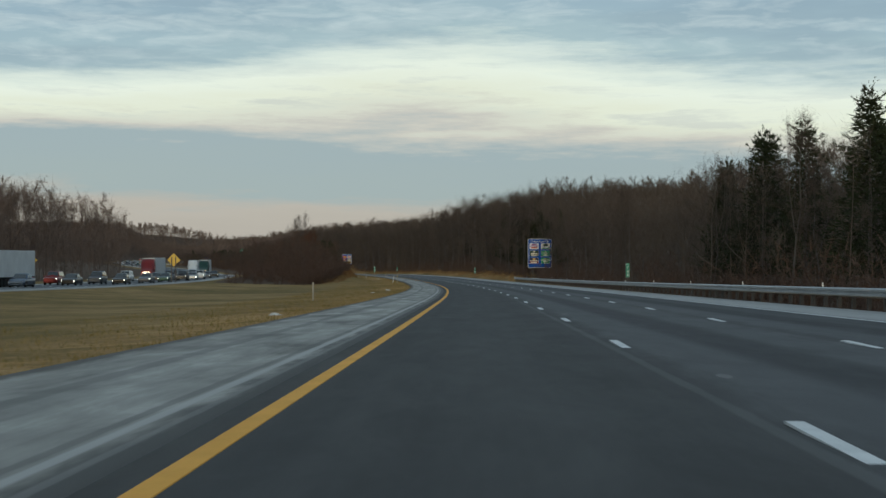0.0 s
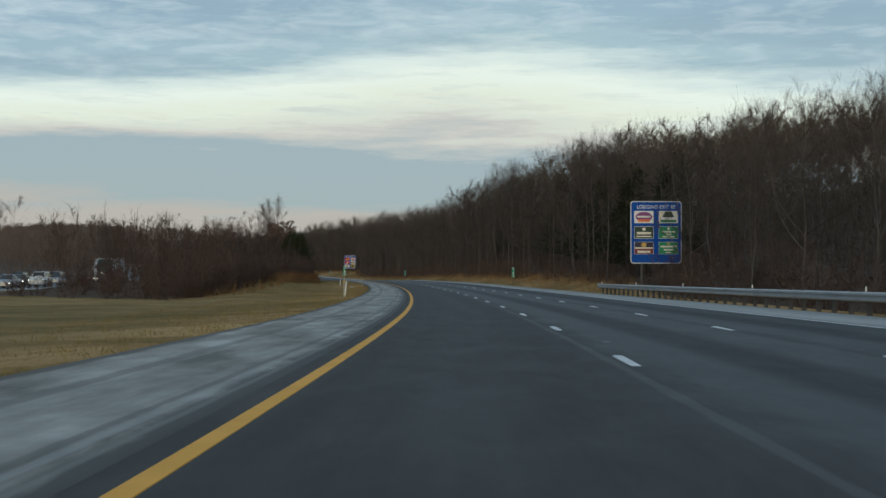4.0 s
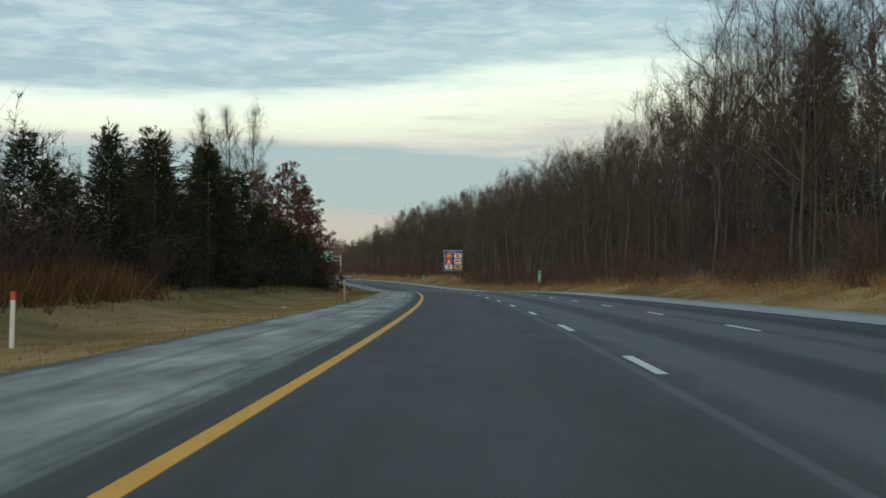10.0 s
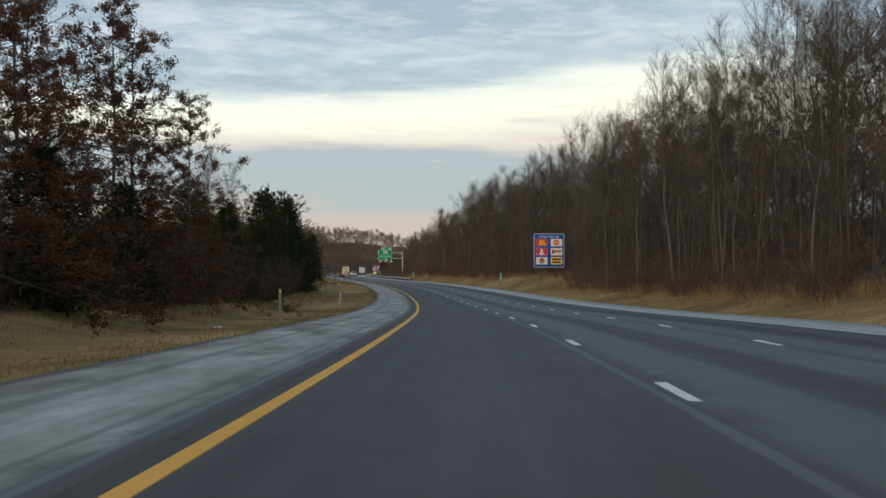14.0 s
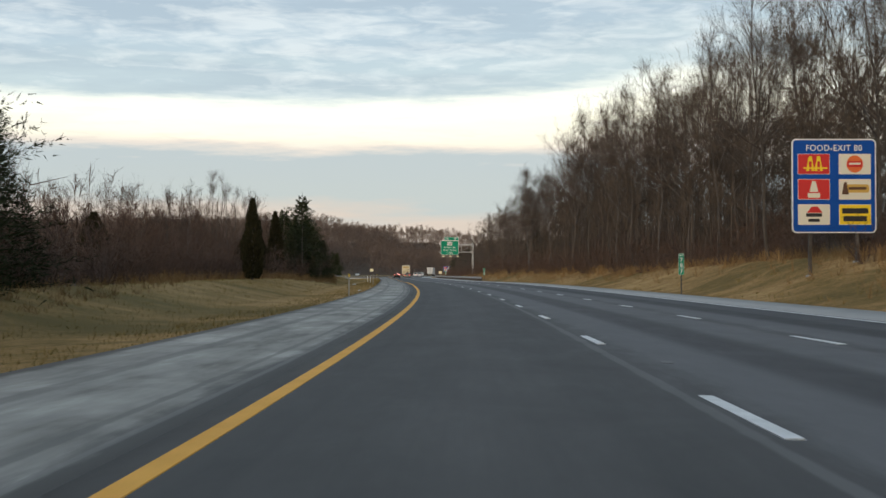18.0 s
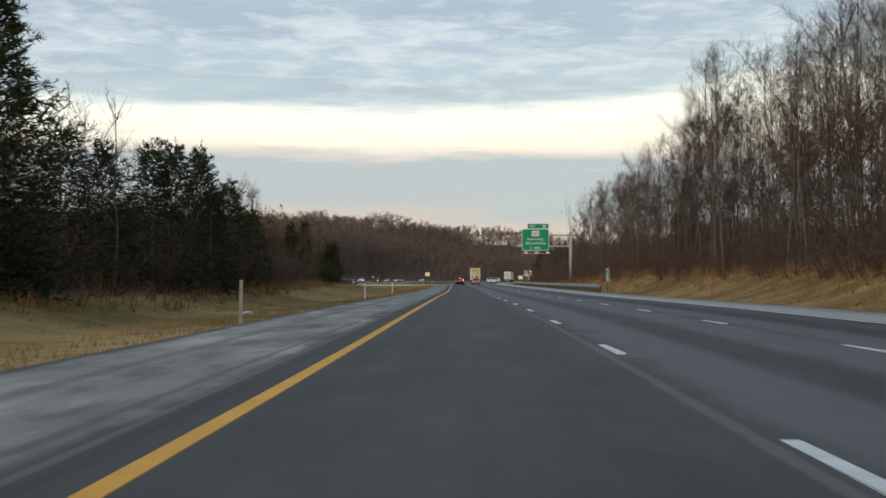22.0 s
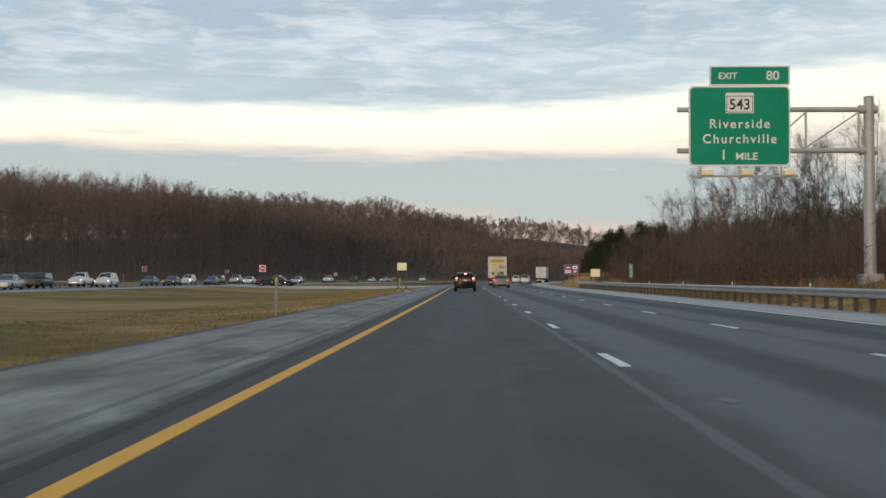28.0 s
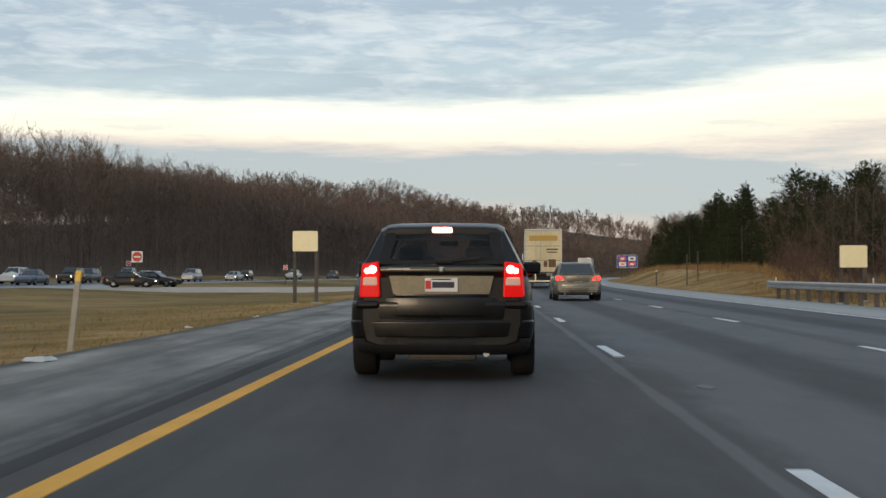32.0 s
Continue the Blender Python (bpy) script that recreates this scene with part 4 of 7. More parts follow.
def scatter(name, shapes, places, mat, label, category):
    """ONE object of many copies of the shapes. places: rows of x, y, z, size, turn."""
    places = np.asarray(places, float)
    if not len(places):
        return None
    all_v, all_t, count = [], [], 0
    pick = np.random.default_rng(len(places)).integers(0, len(shapes), len(places))
    for n, (verts, tris) in enumerate(shapes):
        rows = places[pick == n]
        if not len(rows):
            continue
        c, q = np.cos(rows[:, 4])[:, None], np.sin(rows[:, 4])[:, None]
        k = rows[:, 3][:, None]
        x = rows[:, 0][:, None] + k * (c * verts[None, :, 0] - q * verts[None, :, 1])
        y = rows[:, 1][:, None] + k * (q * verts[None, :, 0] + c * verts[None, :, 1])
        z = rows[:, 2][:, None] + k * verts[None, :, 2]
        all_v.append(np.stack([x, y, z], -1).reshape(-1, 3))
        shift = count + np.arange(len(rows)) * len(verts)
        all_t.append((tris[None] + shift[:, None, None]).reshape(-1, 3))
        count += len(rows) * len(verts)
    return tagged(new(name, array_mesh(name, np.concatenate(all_v), np.concatenate(all_t), mat)), label, category, kind="stuff")


class Species:
    """A grown tree whose meshes are shared by its copies."""

    def __init__(self, name, grown, bark, crown_mat, leaf_mat=None, label="", category="tree", group=""):
        trunk, crown, leaves = grown
        self.name, self.label, self.category, self.group, self.grown = name, label, category, group, grown
        self.trunk = array_mesh("trunk", *trunk, bark)
        self.crown = array_mesh("crown", *crown, crown_mat)
        self.leaves = array_mesh("foliage", *leaves, leaf_mat) if leaves else None

    def plant(self, s, l, size=1.0, turn=0.0, label=""):
        base = spots(s, l, float(land(s, l)) - 0.05).tolist()
        root = tagged(new(self.name), label or self.label, self.category, self.group)
        root.empty_display_size = 0.3
        root.matrix_basis = Matrix.Translation(base) @ Matrix.Rotation(turn, 4, "Z") @ Matrix.Scale(size, 4)
        for name, me in (("trunk", self.trunk), ("crown", self.crown), ("foliage", self.leaves)):
            if me:
                ob = new(name, me)
                ob.parent = root
        return root


BARE = [Species("bare_tree", hardwood(11 + n, 18.5, clear, reach, (22, 7, 6, 5), 0.0046, forks=forks, upright=upright), bark, TWIG, label=label, group="bare roadside trees")
        for n, (clear, reach, forks, upright, bark, label) in enumerate((
            (0.22, 0.30, 2, 0.60, BARK, "tall leafless grey-brown tree on the wooded bank"), (0.30, 0.27, 1, 0.75, BARK, "tall bare hardwood with a high fine-twigged crown"),
            (0.36, 0.20, 0, 0.85, PALE_BARK, "slender bare tree with a pale grey trunk"), (0.14, 0.38, 3, 0.42, BARK, "broad leafless tree with spreading limbs"),
            (0.30, 0.20, 1, 0.95, PALE_BARK, "narrow leafless tree with pale upright limbs"), (0.20, 0.32, 2, 0.55, BARK, "leafless many-limbed hardwood at the wood's edge")))]
SAPLING = [Species("bare_sapling", hardwood(31 + n, 9.0, 0.12, 0.30, (14, 5, 5, 3), 0.005, 5, 1, 0.8), BARK, TWIG, label="young leafless tree among median brush", group="median saplings") for n in range(3)]
OAK = [Species("withered_oak", pin_oak(41 + n, 12.5), BARK, TWIG, RUSSET, label="oak holding withered russet-brown leaves", group="withered oaks") for n in range(2)]
SPRUCE = [Species("spruce_tree", conifer(51 + n, 9.5, width, 0.02), BARK, NEEDLE, label="dense dark green spruce on the grassy median", group="median evergreens") for n, width in enumerate((0.42, 0.36, 0.48))]
OLIVE = Species("evergreen_tree", conifer(66, 7.0, 0.42, 0.10, boughs=110, droop=-0.05, ragged=0.5, core=2600, full=0.42), BARK, OLIVE_NEEDLE, label="bushy olive-green evergreen at the median brush's end", group="median evergreens")
PINE = [Species("pine_tree", conifer(61 + n, 15.0, 0.26, 0.14, boughs=90, droop=-0.12, ragged=0.6, core=2400, full=0.6, thick=0.026), BARK, NEEDLE, label="tall dark pine with ragged boughs", group="tall pines") for n in range(2)]
CEDARS = [Species("red_cedar", cedar(71 + n, 6.5, width, head=0.55 - 0.2 * n), BARK, CEDAR, label="narrow olive-brown red cedar", group="median cedars") for n, width in enumerate((0.125, 0.21))]
BUSHES = [bush(81 + n, 3.0) for n in range(5)]
FAR_BARE = [hardwood(91 + n, 17.5, 0.16 + 0.05 * n, 0.30, (14, 6, 5, 4), 0.007, 4, 1, 0.6, 0.0036, False) for n in range(4)]
INNER = [hardwood(131 + n, 17.5, 0.08 + 0.06 * n, 0.29, (12, 5, 5, 4), 0.0085, 3, 1, 0.62, 0.0028, False) for n in range(5)]
DISTANT = [hardwood(95 + n, 17.5, 0.05 + 0.04 * n, 0.40, (11, 4, 4, 4), 0.017, 3, 2, 0.50, 0.0030, False) for n in range(5)]
RIDGE = [hardwood(110 + n, 17.0, 0.05, 0.36, (7, 3, 3, 2), 0.09, 3, 1, 0.4, 0.002, False) for n in range(4)]
HILL = [hardwood(100 + n, 17.0, 0.03 + 0.03 * n, 0.44, (9, 4, 4, 3), 0.038, 3, 1, 0.42, 0.0030, False) for n in range(5)]
THIN = [hardwood(104 + n, 9.0, 0.03, 0.36, (8, 4, 3, 2), 0.014, 3, 1, 0.75, 0.0025, False) for n in range(5)]


def joined(grown):
    """Trunk and crown of a grown tree as one shape."""
    (tv, tt), (cv, ct), _ = grown
    return np.concatenate([tv, cv]), np.concatenate([tt, ct + len(tv)])


rng = np.random.default_rng(5)


def ground_rows(s, l, size, sink=0.1):
    s, l = np.asarray(s, float), np.asarray(l, float)
    return np.c_[spots(s, l, land(s, l) - sink), np.broadcast_to(size, s.shape), rng.uniform(0, 6.28, s.shape)]


def tall_at(s):
    """How tall the right-hand woods stand, against the grown shapes."""
    return np.interp(s, [-60, 60, 140, 220, 260, 300, 340, 420, 480, 560, 680, 710, 740, 770, 830, 870, 930, 980, 1100, 1300], [0.50, 0.50, 0.50, 0.62, 0.76, 0.88, 0.90, 0.90, 0.90, 0.93, 0.95, 0.88, 0.78, 0.68, 0.62, 0.48, 0.36, 0.30, 0.5, 0.8])


# the edge of the right-hand woods: single trees
n_edge = 0
s = 20.0
while s < 1010 and n_edge < 200:
    edge = float(right_edge(s))
    for row, gap in ((0.8, 0.8), (5.5, 0.8)):
        beside_sign = min(abs(s - 582.6), abs(s - 856.3), abs(s - 944.0)) < 7.5
        if rng.uniform() < gap and not beside_sign:
            kind = BARE[int(rng.integers(0, 6))]
            size = float(tall_at(s)) * rng.uniform(0.78, 1.08)
            kind.plant(s + rng.uniform(-2, 2), edge + row + rng.uniform(-1.2, 2.6), size, rng.uniform(0, 6.28))
            n_edge += 1
    s += 8.2 if s < 900 else 10.0

# deeper woods on the right
for name, shapes, rows, step in (("woodland_right", FAR_BARE, (3.5,), 5.6), ("inner_woodland_right", INNER, (6.8, 11.5), 5.6), ("deep_woodland_right", HILL, (16.5, 21, 25.5, 30, 35), 4.6)):
    cells_s, cells_l = np.meshgrid(np.arange(-60, 1010, step), np.array(rows, float), indexing="ij")
    fs = cells_s.ravel() + rng.uniform(-2.6, 2.6, cells_s.size)
    fl = right_edge(fs) + cells_l.ravel() + rng.uniform(-2.6, 2.6, cells_s.size)
    keep = (np.minimum(np.minimum(np.abs(fs - 582.6), np.abs(fs - 856.3)), np.abs(fs - 944)) > 8) | (cells_l.ravel() > 10)
    fs, fl = fs[keep], fl[keep]
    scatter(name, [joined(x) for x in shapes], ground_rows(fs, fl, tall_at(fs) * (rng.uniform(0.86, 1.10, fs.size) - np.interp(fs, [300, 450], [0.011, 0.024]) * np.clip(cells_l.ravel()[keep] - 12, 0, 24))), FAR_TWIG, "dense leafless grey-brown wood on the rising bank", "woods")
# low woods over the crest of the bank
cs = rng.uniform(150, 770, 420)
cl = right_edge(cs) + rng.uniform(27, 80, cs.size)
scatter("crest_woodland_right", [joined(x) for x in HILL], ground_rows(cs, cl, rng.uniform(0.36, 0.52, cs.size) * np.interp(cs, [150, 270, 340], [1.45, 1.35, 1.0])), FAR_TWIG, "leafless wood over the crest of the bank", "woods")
# brush along its foot
bs = np.repeat(np.arange(-40, 1010, 2.1), 2)
bs = bs + rng.uniform(-1, 1, bs.size)
bl = right_edge(bs) + rng.uniform(-1.0, 1, bs.size) ** 2 * 14 - 0.8
keep = (np.abs(bs - 944) > 7) | (bl > 19.5)
bs, bl = bs[keep], bl[keep]
scatter("undergrowth_right", BUSHES, ground_rows(bs, bl, rng.uniform(0.5, 1.25, bs.size) * (1 + 0.04 * np.clip(bl - right_edge(bs), 0, 14))), RED_TWIG, "tangled reddish-brown brush under the bare trees", "undergrowth")
ds = rng.uniform(-40, 1010, 1000)
dl = right_edge(ds) + rng.uniform(12, 40, ds.size)
scatter("deep_undergrowth_right", BUSHES, ground_rows(ds, dl, rng.uniform(1.3, 2.3, ds.size) * np.clip(tall_at(ds), 0.5, 1)), FAR_TWIG, "tangled brush deep inside the wood", "undergrowth")
# a middle storey of thin young trees fills the wood's face
qs = rng.uniform(-40, 1000, 1400)
ql = right_edge(qs) + 1.0 + rng.uniform(0, 1, qs.size) ** 1.4 * 24
keep = (np.minimum(np.minimum(np.abs(qs - 582.6), np.abs(qs - 856.3)), np.abs(qs - 944)) > 5) | (ql > 24.5)
qs, ql = qs[keep], ql[keep]
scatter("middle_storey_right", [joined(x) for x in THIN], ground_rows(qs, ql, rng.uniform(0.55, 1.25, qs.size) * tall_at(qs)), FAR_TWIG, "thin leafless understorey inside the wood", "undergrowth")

# tall pines among the right-hand trees
for s_, l_, size in ((62, 23, 0.70), (69, 21.2, 0.74), (77, 24, 0.70), (85, 22, 0.74), (93, 21.2, 0.76), (101, 23.5, 0.78), (109, 22, 0.70), (120, 24, 0.66), (312, 25, 0.95), (318, 29, 1.0), (305, 31, 0.95), (392, 30, 1.1), (790, 27, 0.68), (228, 21, 0.62), (236, 24, 0.7), (243, 20.5, 0.62), (251, 23, 0.72), (262, 21.5, 0.7), (268, 25, 0.8), (278, 22, 0.75)):
    PINE[int(rng.integers(0, 2))].plant(s_, l_, size, rng.uniform(0, 6.28), "tall dark pine standing among bare hardwoods")
for k in range(27):
    s_ = 985 + k * 5.4 + rng.uniform(-2, 2)
    SPRUCE[k % 3].plant(s_, float(right_edge(s_)) + 2.5 + rng.uniform(-1, 3.5), rng.uniform(0.62, 0.92), rng.uniform(0, 6.28), "dark evergreen beside a tan grass bank")

# the median's woods
for s_, l_, kind, size in (
    (326, -14.5, SPRUCE[0], 0.62), (331, -17, SPRUCE[1], 0.66), (336, -15, SPRUCE[2], 0.60), (344, -15.5, SPRUCE[0], 0.66), (350, -13.6, SPRUCE[1], 0.74),
    (357, -13, SPRUCE[2], 0.80), (364, -14.5, SPRUCE[0], 0.80), (371, -12.6, SPRUCE[1], 0.88), (378, -14, SPRUCE[0], 0.92), (384, -12.6, SPRUCE[2], 0.82), (391, -14.5, SPRUCE[1], 0.82), (368, -17, SPRUCE[2], 0.82), (382, -17.5, SPRUCE[2], 0.82), (395, -17, SPRUCE[0], 0.80),
    (398, -12.4, SPRUCE[0], 0.68), (407, -13.5, SPRUCE[2], 0.62), (415, -11.9, SPRUCE[2], 0.60), (424, -13.0, SPRUCE[0], 0.66), (432, -11.2, SPRUCE[2], 0.58), (446, -11.0, SPRUCE[2], 0.55),
    (456, -10.8, SPRUCE[0], 0.5), (438, -13.0, OAK[0], 1.05), (445, -12.0, OAK[1], 0.98), (452, -13.6, OAK[0], 1.08), (459, -12.0, OAK[1], 0.98), (466, -12.8, OAK[0], 0.98), (473, -11.4, OAK[1], 0.84), (461, -16, OAK[0], 1.0), (447, -17, OAK[1], 1.05), (431, -15.5, OAK[1], 0.92), (401, -17, OAK[1], 0.9),
    (425, -17.5, BARE[4], 0.92), (430, -16.5, BARE[2], 0.95), (418, -19, BARE[4], 0.85), (455, -18, BARE[0], 0.8),
    (488, -11.6, SPRUCE[2], 0.62), (494, -12.2, SPRUCE[0], 0.58), (501, -11.0, SPRUCE[1], 0.55), (511, -12.4, SPRUCE[2], 0.6),
    (524, -13.2, SPRUCE[0], 0.92), (533, -13.5, SPRUCE[1], 1.0), (541, -12.2, SPRUCE[0], 0.95), (549, -13.0, SPRUCE[2], 1.05), (556, -12.8, SPRUCE[1], 0.82), (563, -13.8, SPRUCE[2], 0.6),
    (548, -18, BARE[2], 0.66), (608, -21, CEDARS[1], 0.7), (620, -12.1, CEDARS[0], 0.93), (638, -16.0, SAPLING[0], 0.86), (638, -14.9, CEDARS[1], 0.52), (646, -14.2, CEDARS[1], 0.60),
    (652, -15.5, SAPLING[1], 0.92), (665, -14.3, CEDARS[0], 1.08), (660, -17.0, SAPLING[2], 0.95), (672, -11.9, SPRUCE[1], 0.94), (676, -14.2, SPRUCE[0], 0.80), (682, -10.9, SAPLING[2], 0.80), (684, -13.5, SPRUCE[2], 0.66),
    (688, -13.0, SPRUCE[0], 0.62), (693, -12.1, SPRUCE[2], 0.68), (701, -11.0, SPRUCE[0], 0.54), (691, -24.0, BARE[4], 0.70), (706, -13.8, SPRUCE[0], 0.80), (712, -13.6, SPRUCE[1], 0.84), (718, -13.0, SPRUCE[2], 0.68), (726, -12.8, SPRUCE[0], 0.55),
    (756, -17, SAPLING[0], 0.95), (740, -15, SAPLING[1], 0.9), (763, -14.8, PINE[0], 0.40), (765, -19.8, SAPLING[2], 1.15), (772, -11.8, OLIVE, 0.62), (780, -14.5, SAPLING[1], 0.90), (799, -18.6, OLIVE, 0.86), (806, -15.0, SAPLING[2], 0.90), (804, -21, OLIVE, 0.80), (812, -19.4, OLIVE, 0.92), (821, -20.0, PINE[1], 0.62), (832, -18.2, OLIVE, 0.78), (842, -20.5, SAPLING[0], 0.85),
    (826, -21.0, OLIVE, 0.80), (829, -22, SAPLING[1], 0.85), (588, -26, BARE[3], 0.7), (600, -30, BARE[3], 0.75),
    (612, -17, SAPLING[1], 0.7), (627, -18, SAPLING[0], 0.8), (645, -18, SAPLING[2], 0.7)):
    kind.plant(s_, l_, size, rng.uniform(0, 6.28))
# a second rank of evergreens closes the gaps
for k in range(17):
    s_ = 338 + k * 7.6 + rng.uniform(-2, 2)
    SPRUCE[k % 3].plant(s_, -19.5 + rng.uniform(-1.5, 1.0), rng.uniform(0.62, 0.78) * float(np.interp(s_, [390, 410], [1.0, 0.8])), rng.uniform(0, 6.28), "dark green spruce behind the median's first rank")
for k in range(8):
    s_ = 518 + k * 6.5 + rng.uniform(-2, 2)
    SPRUCE[k % 3].plant(s_, -18.5 + rng.uniform(-1.5, 1.0), rng.uniform(0.75, 0.95), rng.uniform(0, 6.28), "dark green spruce behind the median's first rank")
for s_ in np.arange(236, 345, 4.2):
    if rng.uniform() < 0.8:
        SAPLING[int(rng.integers(0, 3))].plant(s_ + rng.uniform(-1.5, 1.5), -float(left_edge(s_)) - rng.uniform(1.0, 9), rng.uniform(0.35, 0.70), rng.uniform(0, 6.28))
ms = rng.uniform(238, 830, 280)
ml = -(left_edge(ms) + 4 + rng.uniform(0, 1, ms.size) * np.clip(31 - left_edge(ms), 1, 30))
keep = ml > -34.5
scatter("median_woodland", [joined(x) for x in INNER], ground_rows(ms[keep], ml[keep], rng.uniform(0.38, 0.62, keep.sum()) * np.interp(ms[keep], [240, 330, 420, 480, 560, 620, 830], [0.62, 0.66, 0.92, 1.05, 0.85, 0.72, 0.72])), TWIG, "thin leafless trees filling the median", "woods")
us = np.concatenate([rng.uniform(222, 834, 1250), rng.uniform(226, 335, 260)])
ul = -(left_edge(us) + rng.uniform(-0.5, 1, us.size) ** 2 * np.clip(32 - left_edge(us), 1, 30))
keep = ul > -35
scatter("median_undergrowth", BUSHES, ground_rows(us[keep], ul[keep], rng.uniform(0.55, 1.35, keep.sum())), RED_TWIG, "reddish-brown tangled brush in the median", "undergrowth")

qs = np.concatenate([rng.uniform(240, 826, 240), rng.uniform(730, 832, 90), rng.uniform(228, 330, 150), rng.uniform(588, 685, 100)])
ql = -np.concatenate([left_edge(qs[:330]) + 1.5 + rng.uniform(0, 1, 330) * 14, np.minimum(left_edge(qs[330:]) + rng.uniform(1, 17, 250), 33)])
keep = ql > -34
scatter("median_middle_storey", [joined(x) for x in THIN], ground_rows(qs[keep], ql[keep], rng.uniform(0.38, 0.80, keep.sum())), RED_TWIG, "thin reddish leafless understorey in the median", "undergrowth")

# woods beyond the other carriageway and on the far hills
ws = np.concatenate([rng.uniform(120, 325, 190), rng.uniform(400, 850, 60), rng.uniform(850, 1330, 400)])
wl = -rng.uniform(62, 98, ws.size)
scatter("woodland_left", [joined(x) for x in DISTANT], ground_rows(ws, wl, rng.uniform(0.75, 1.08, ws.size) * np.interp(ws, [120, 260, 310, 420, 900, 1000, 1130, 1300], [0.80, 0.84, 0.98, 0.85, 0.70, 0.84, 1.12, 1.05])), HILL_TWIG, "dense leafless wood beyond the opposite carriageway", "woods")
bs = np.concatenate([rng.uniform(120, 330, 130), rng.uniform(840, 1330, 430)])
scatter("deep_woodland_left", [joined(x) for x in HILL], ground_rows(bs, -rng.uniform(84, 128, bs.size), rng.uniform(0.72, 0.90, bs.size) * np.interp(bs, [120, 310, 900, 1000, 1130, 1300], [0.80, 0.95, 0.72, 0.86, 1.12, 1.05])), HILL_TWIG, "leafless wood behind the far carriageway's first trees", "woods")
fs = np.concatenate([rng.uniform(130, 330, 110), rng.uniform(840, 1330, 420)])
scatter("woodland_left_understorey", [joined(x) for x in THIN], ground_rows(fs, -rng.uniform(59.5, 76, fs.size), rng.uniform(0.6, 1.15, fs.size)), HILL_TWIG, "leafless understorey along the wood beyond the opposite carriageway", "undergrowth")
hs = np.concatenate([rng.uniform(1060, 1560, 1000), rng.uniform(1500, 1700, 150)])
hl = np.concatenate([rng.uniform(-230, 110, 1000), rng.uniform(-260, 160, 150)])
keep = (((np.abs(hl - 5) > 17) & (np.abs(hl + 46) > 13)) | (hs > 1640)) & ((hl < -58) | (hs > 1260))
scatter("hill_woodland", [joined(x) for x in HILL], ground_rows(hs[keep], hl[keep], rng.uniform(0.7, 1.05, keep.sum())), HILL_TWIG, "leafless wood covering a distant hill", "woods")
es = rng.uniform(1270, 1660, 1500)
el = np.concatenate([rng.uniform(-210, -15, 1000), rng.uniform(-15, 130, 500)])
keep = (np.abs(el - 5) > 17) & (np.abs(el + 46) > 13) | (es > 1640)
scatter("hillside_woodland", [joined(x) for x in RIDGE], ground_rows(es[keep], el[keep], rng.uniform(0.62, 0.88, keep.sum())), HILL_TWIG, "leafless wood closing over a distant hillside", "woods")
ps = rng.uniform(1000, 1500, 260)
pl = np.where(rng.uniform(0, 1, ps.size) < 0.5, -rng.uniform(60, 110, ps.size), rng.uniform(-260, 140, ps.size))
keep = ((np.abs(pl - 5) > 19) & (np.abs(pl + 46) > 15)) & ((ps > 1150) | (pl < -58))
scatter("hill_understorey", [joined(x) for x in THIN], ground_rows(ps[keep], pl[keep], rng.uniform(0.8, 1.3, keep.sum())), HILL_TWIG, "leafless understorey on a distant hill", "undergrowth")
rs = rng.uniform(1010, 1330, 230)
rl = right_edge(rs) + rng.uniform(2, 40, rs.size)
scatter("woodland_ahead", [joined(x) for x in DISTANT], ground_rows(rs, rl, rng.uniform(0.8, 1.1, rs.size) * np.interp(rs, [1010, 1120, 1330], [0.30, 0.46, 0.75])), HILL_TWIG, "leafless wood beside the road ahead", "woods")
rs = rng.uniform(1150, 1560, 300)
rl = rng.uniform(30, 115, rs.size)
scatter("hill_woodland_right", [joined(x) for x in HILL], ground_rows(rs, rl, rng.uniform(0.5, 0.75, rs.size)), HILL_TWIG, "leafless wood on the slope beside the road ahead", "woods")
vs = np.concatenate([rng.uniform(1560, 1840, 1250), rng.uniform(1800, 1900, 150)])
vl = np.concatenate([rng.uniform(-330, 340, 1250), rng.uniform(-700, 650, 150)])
scatter("ridge_woodland", [joined(x) for x in RIDGE], ground_rows(vs, vl, rng.uniform(0.75, 1.05, vs.size)), HILL_TWIG, "wooded ridge on the skyline, haze painted into its colour", "woods")

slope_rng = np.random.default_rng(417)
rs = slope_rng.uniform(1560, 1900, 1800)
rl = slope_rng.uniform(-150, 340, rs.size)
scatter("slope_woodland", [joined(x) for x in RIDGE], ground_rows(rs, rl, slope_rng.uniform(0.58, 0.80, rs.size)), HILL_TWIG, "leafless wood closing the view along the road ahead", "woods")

# dry grass: tall along the woods' edges, short on the verges
TALL = [tuft(111 + n, 0.95, 9, 0.20) for n in range(3)]
SHORT = [tuft(121 + n, 0.15, 8, 0.22) for n in range(4)]
ts = rng.uniform(225, 840, 2600)
tl = -(left_edge(ts) - rng.uniform(-1.0, 2.4, ts.size))
scatter("tall_grass_left", TALL, ground_rows(ts, tl, rng.uniform(0.5, 1.25, ts.size) * np.interp(ts, [330, 350, 570, 600], [1, 0.45, 0.45, 0.8]), 0.02), STRAW, "tall tan dry grass along the median brush", "grass")
ts = rng.uniform(258, 345, 3800)
tl = -(left_edge(ts) - 1.6 + rng.uniform(0, 1, ts.size) * 6.0)
scatter("russet_grass_left", TALL, ground_rows(ts, tl, rng.uniform(0.7, 1.5, ts.size), 0.02), BROOM, "tall russet broom grass in front of median evergreens", "grass")
ts = rng.uniform(230, 1120, 6500)
tl = right_edge(ts) - np.abs(rng.normal(0, 1.9, ts.size)) + 1.2
keep = tl > 15.2
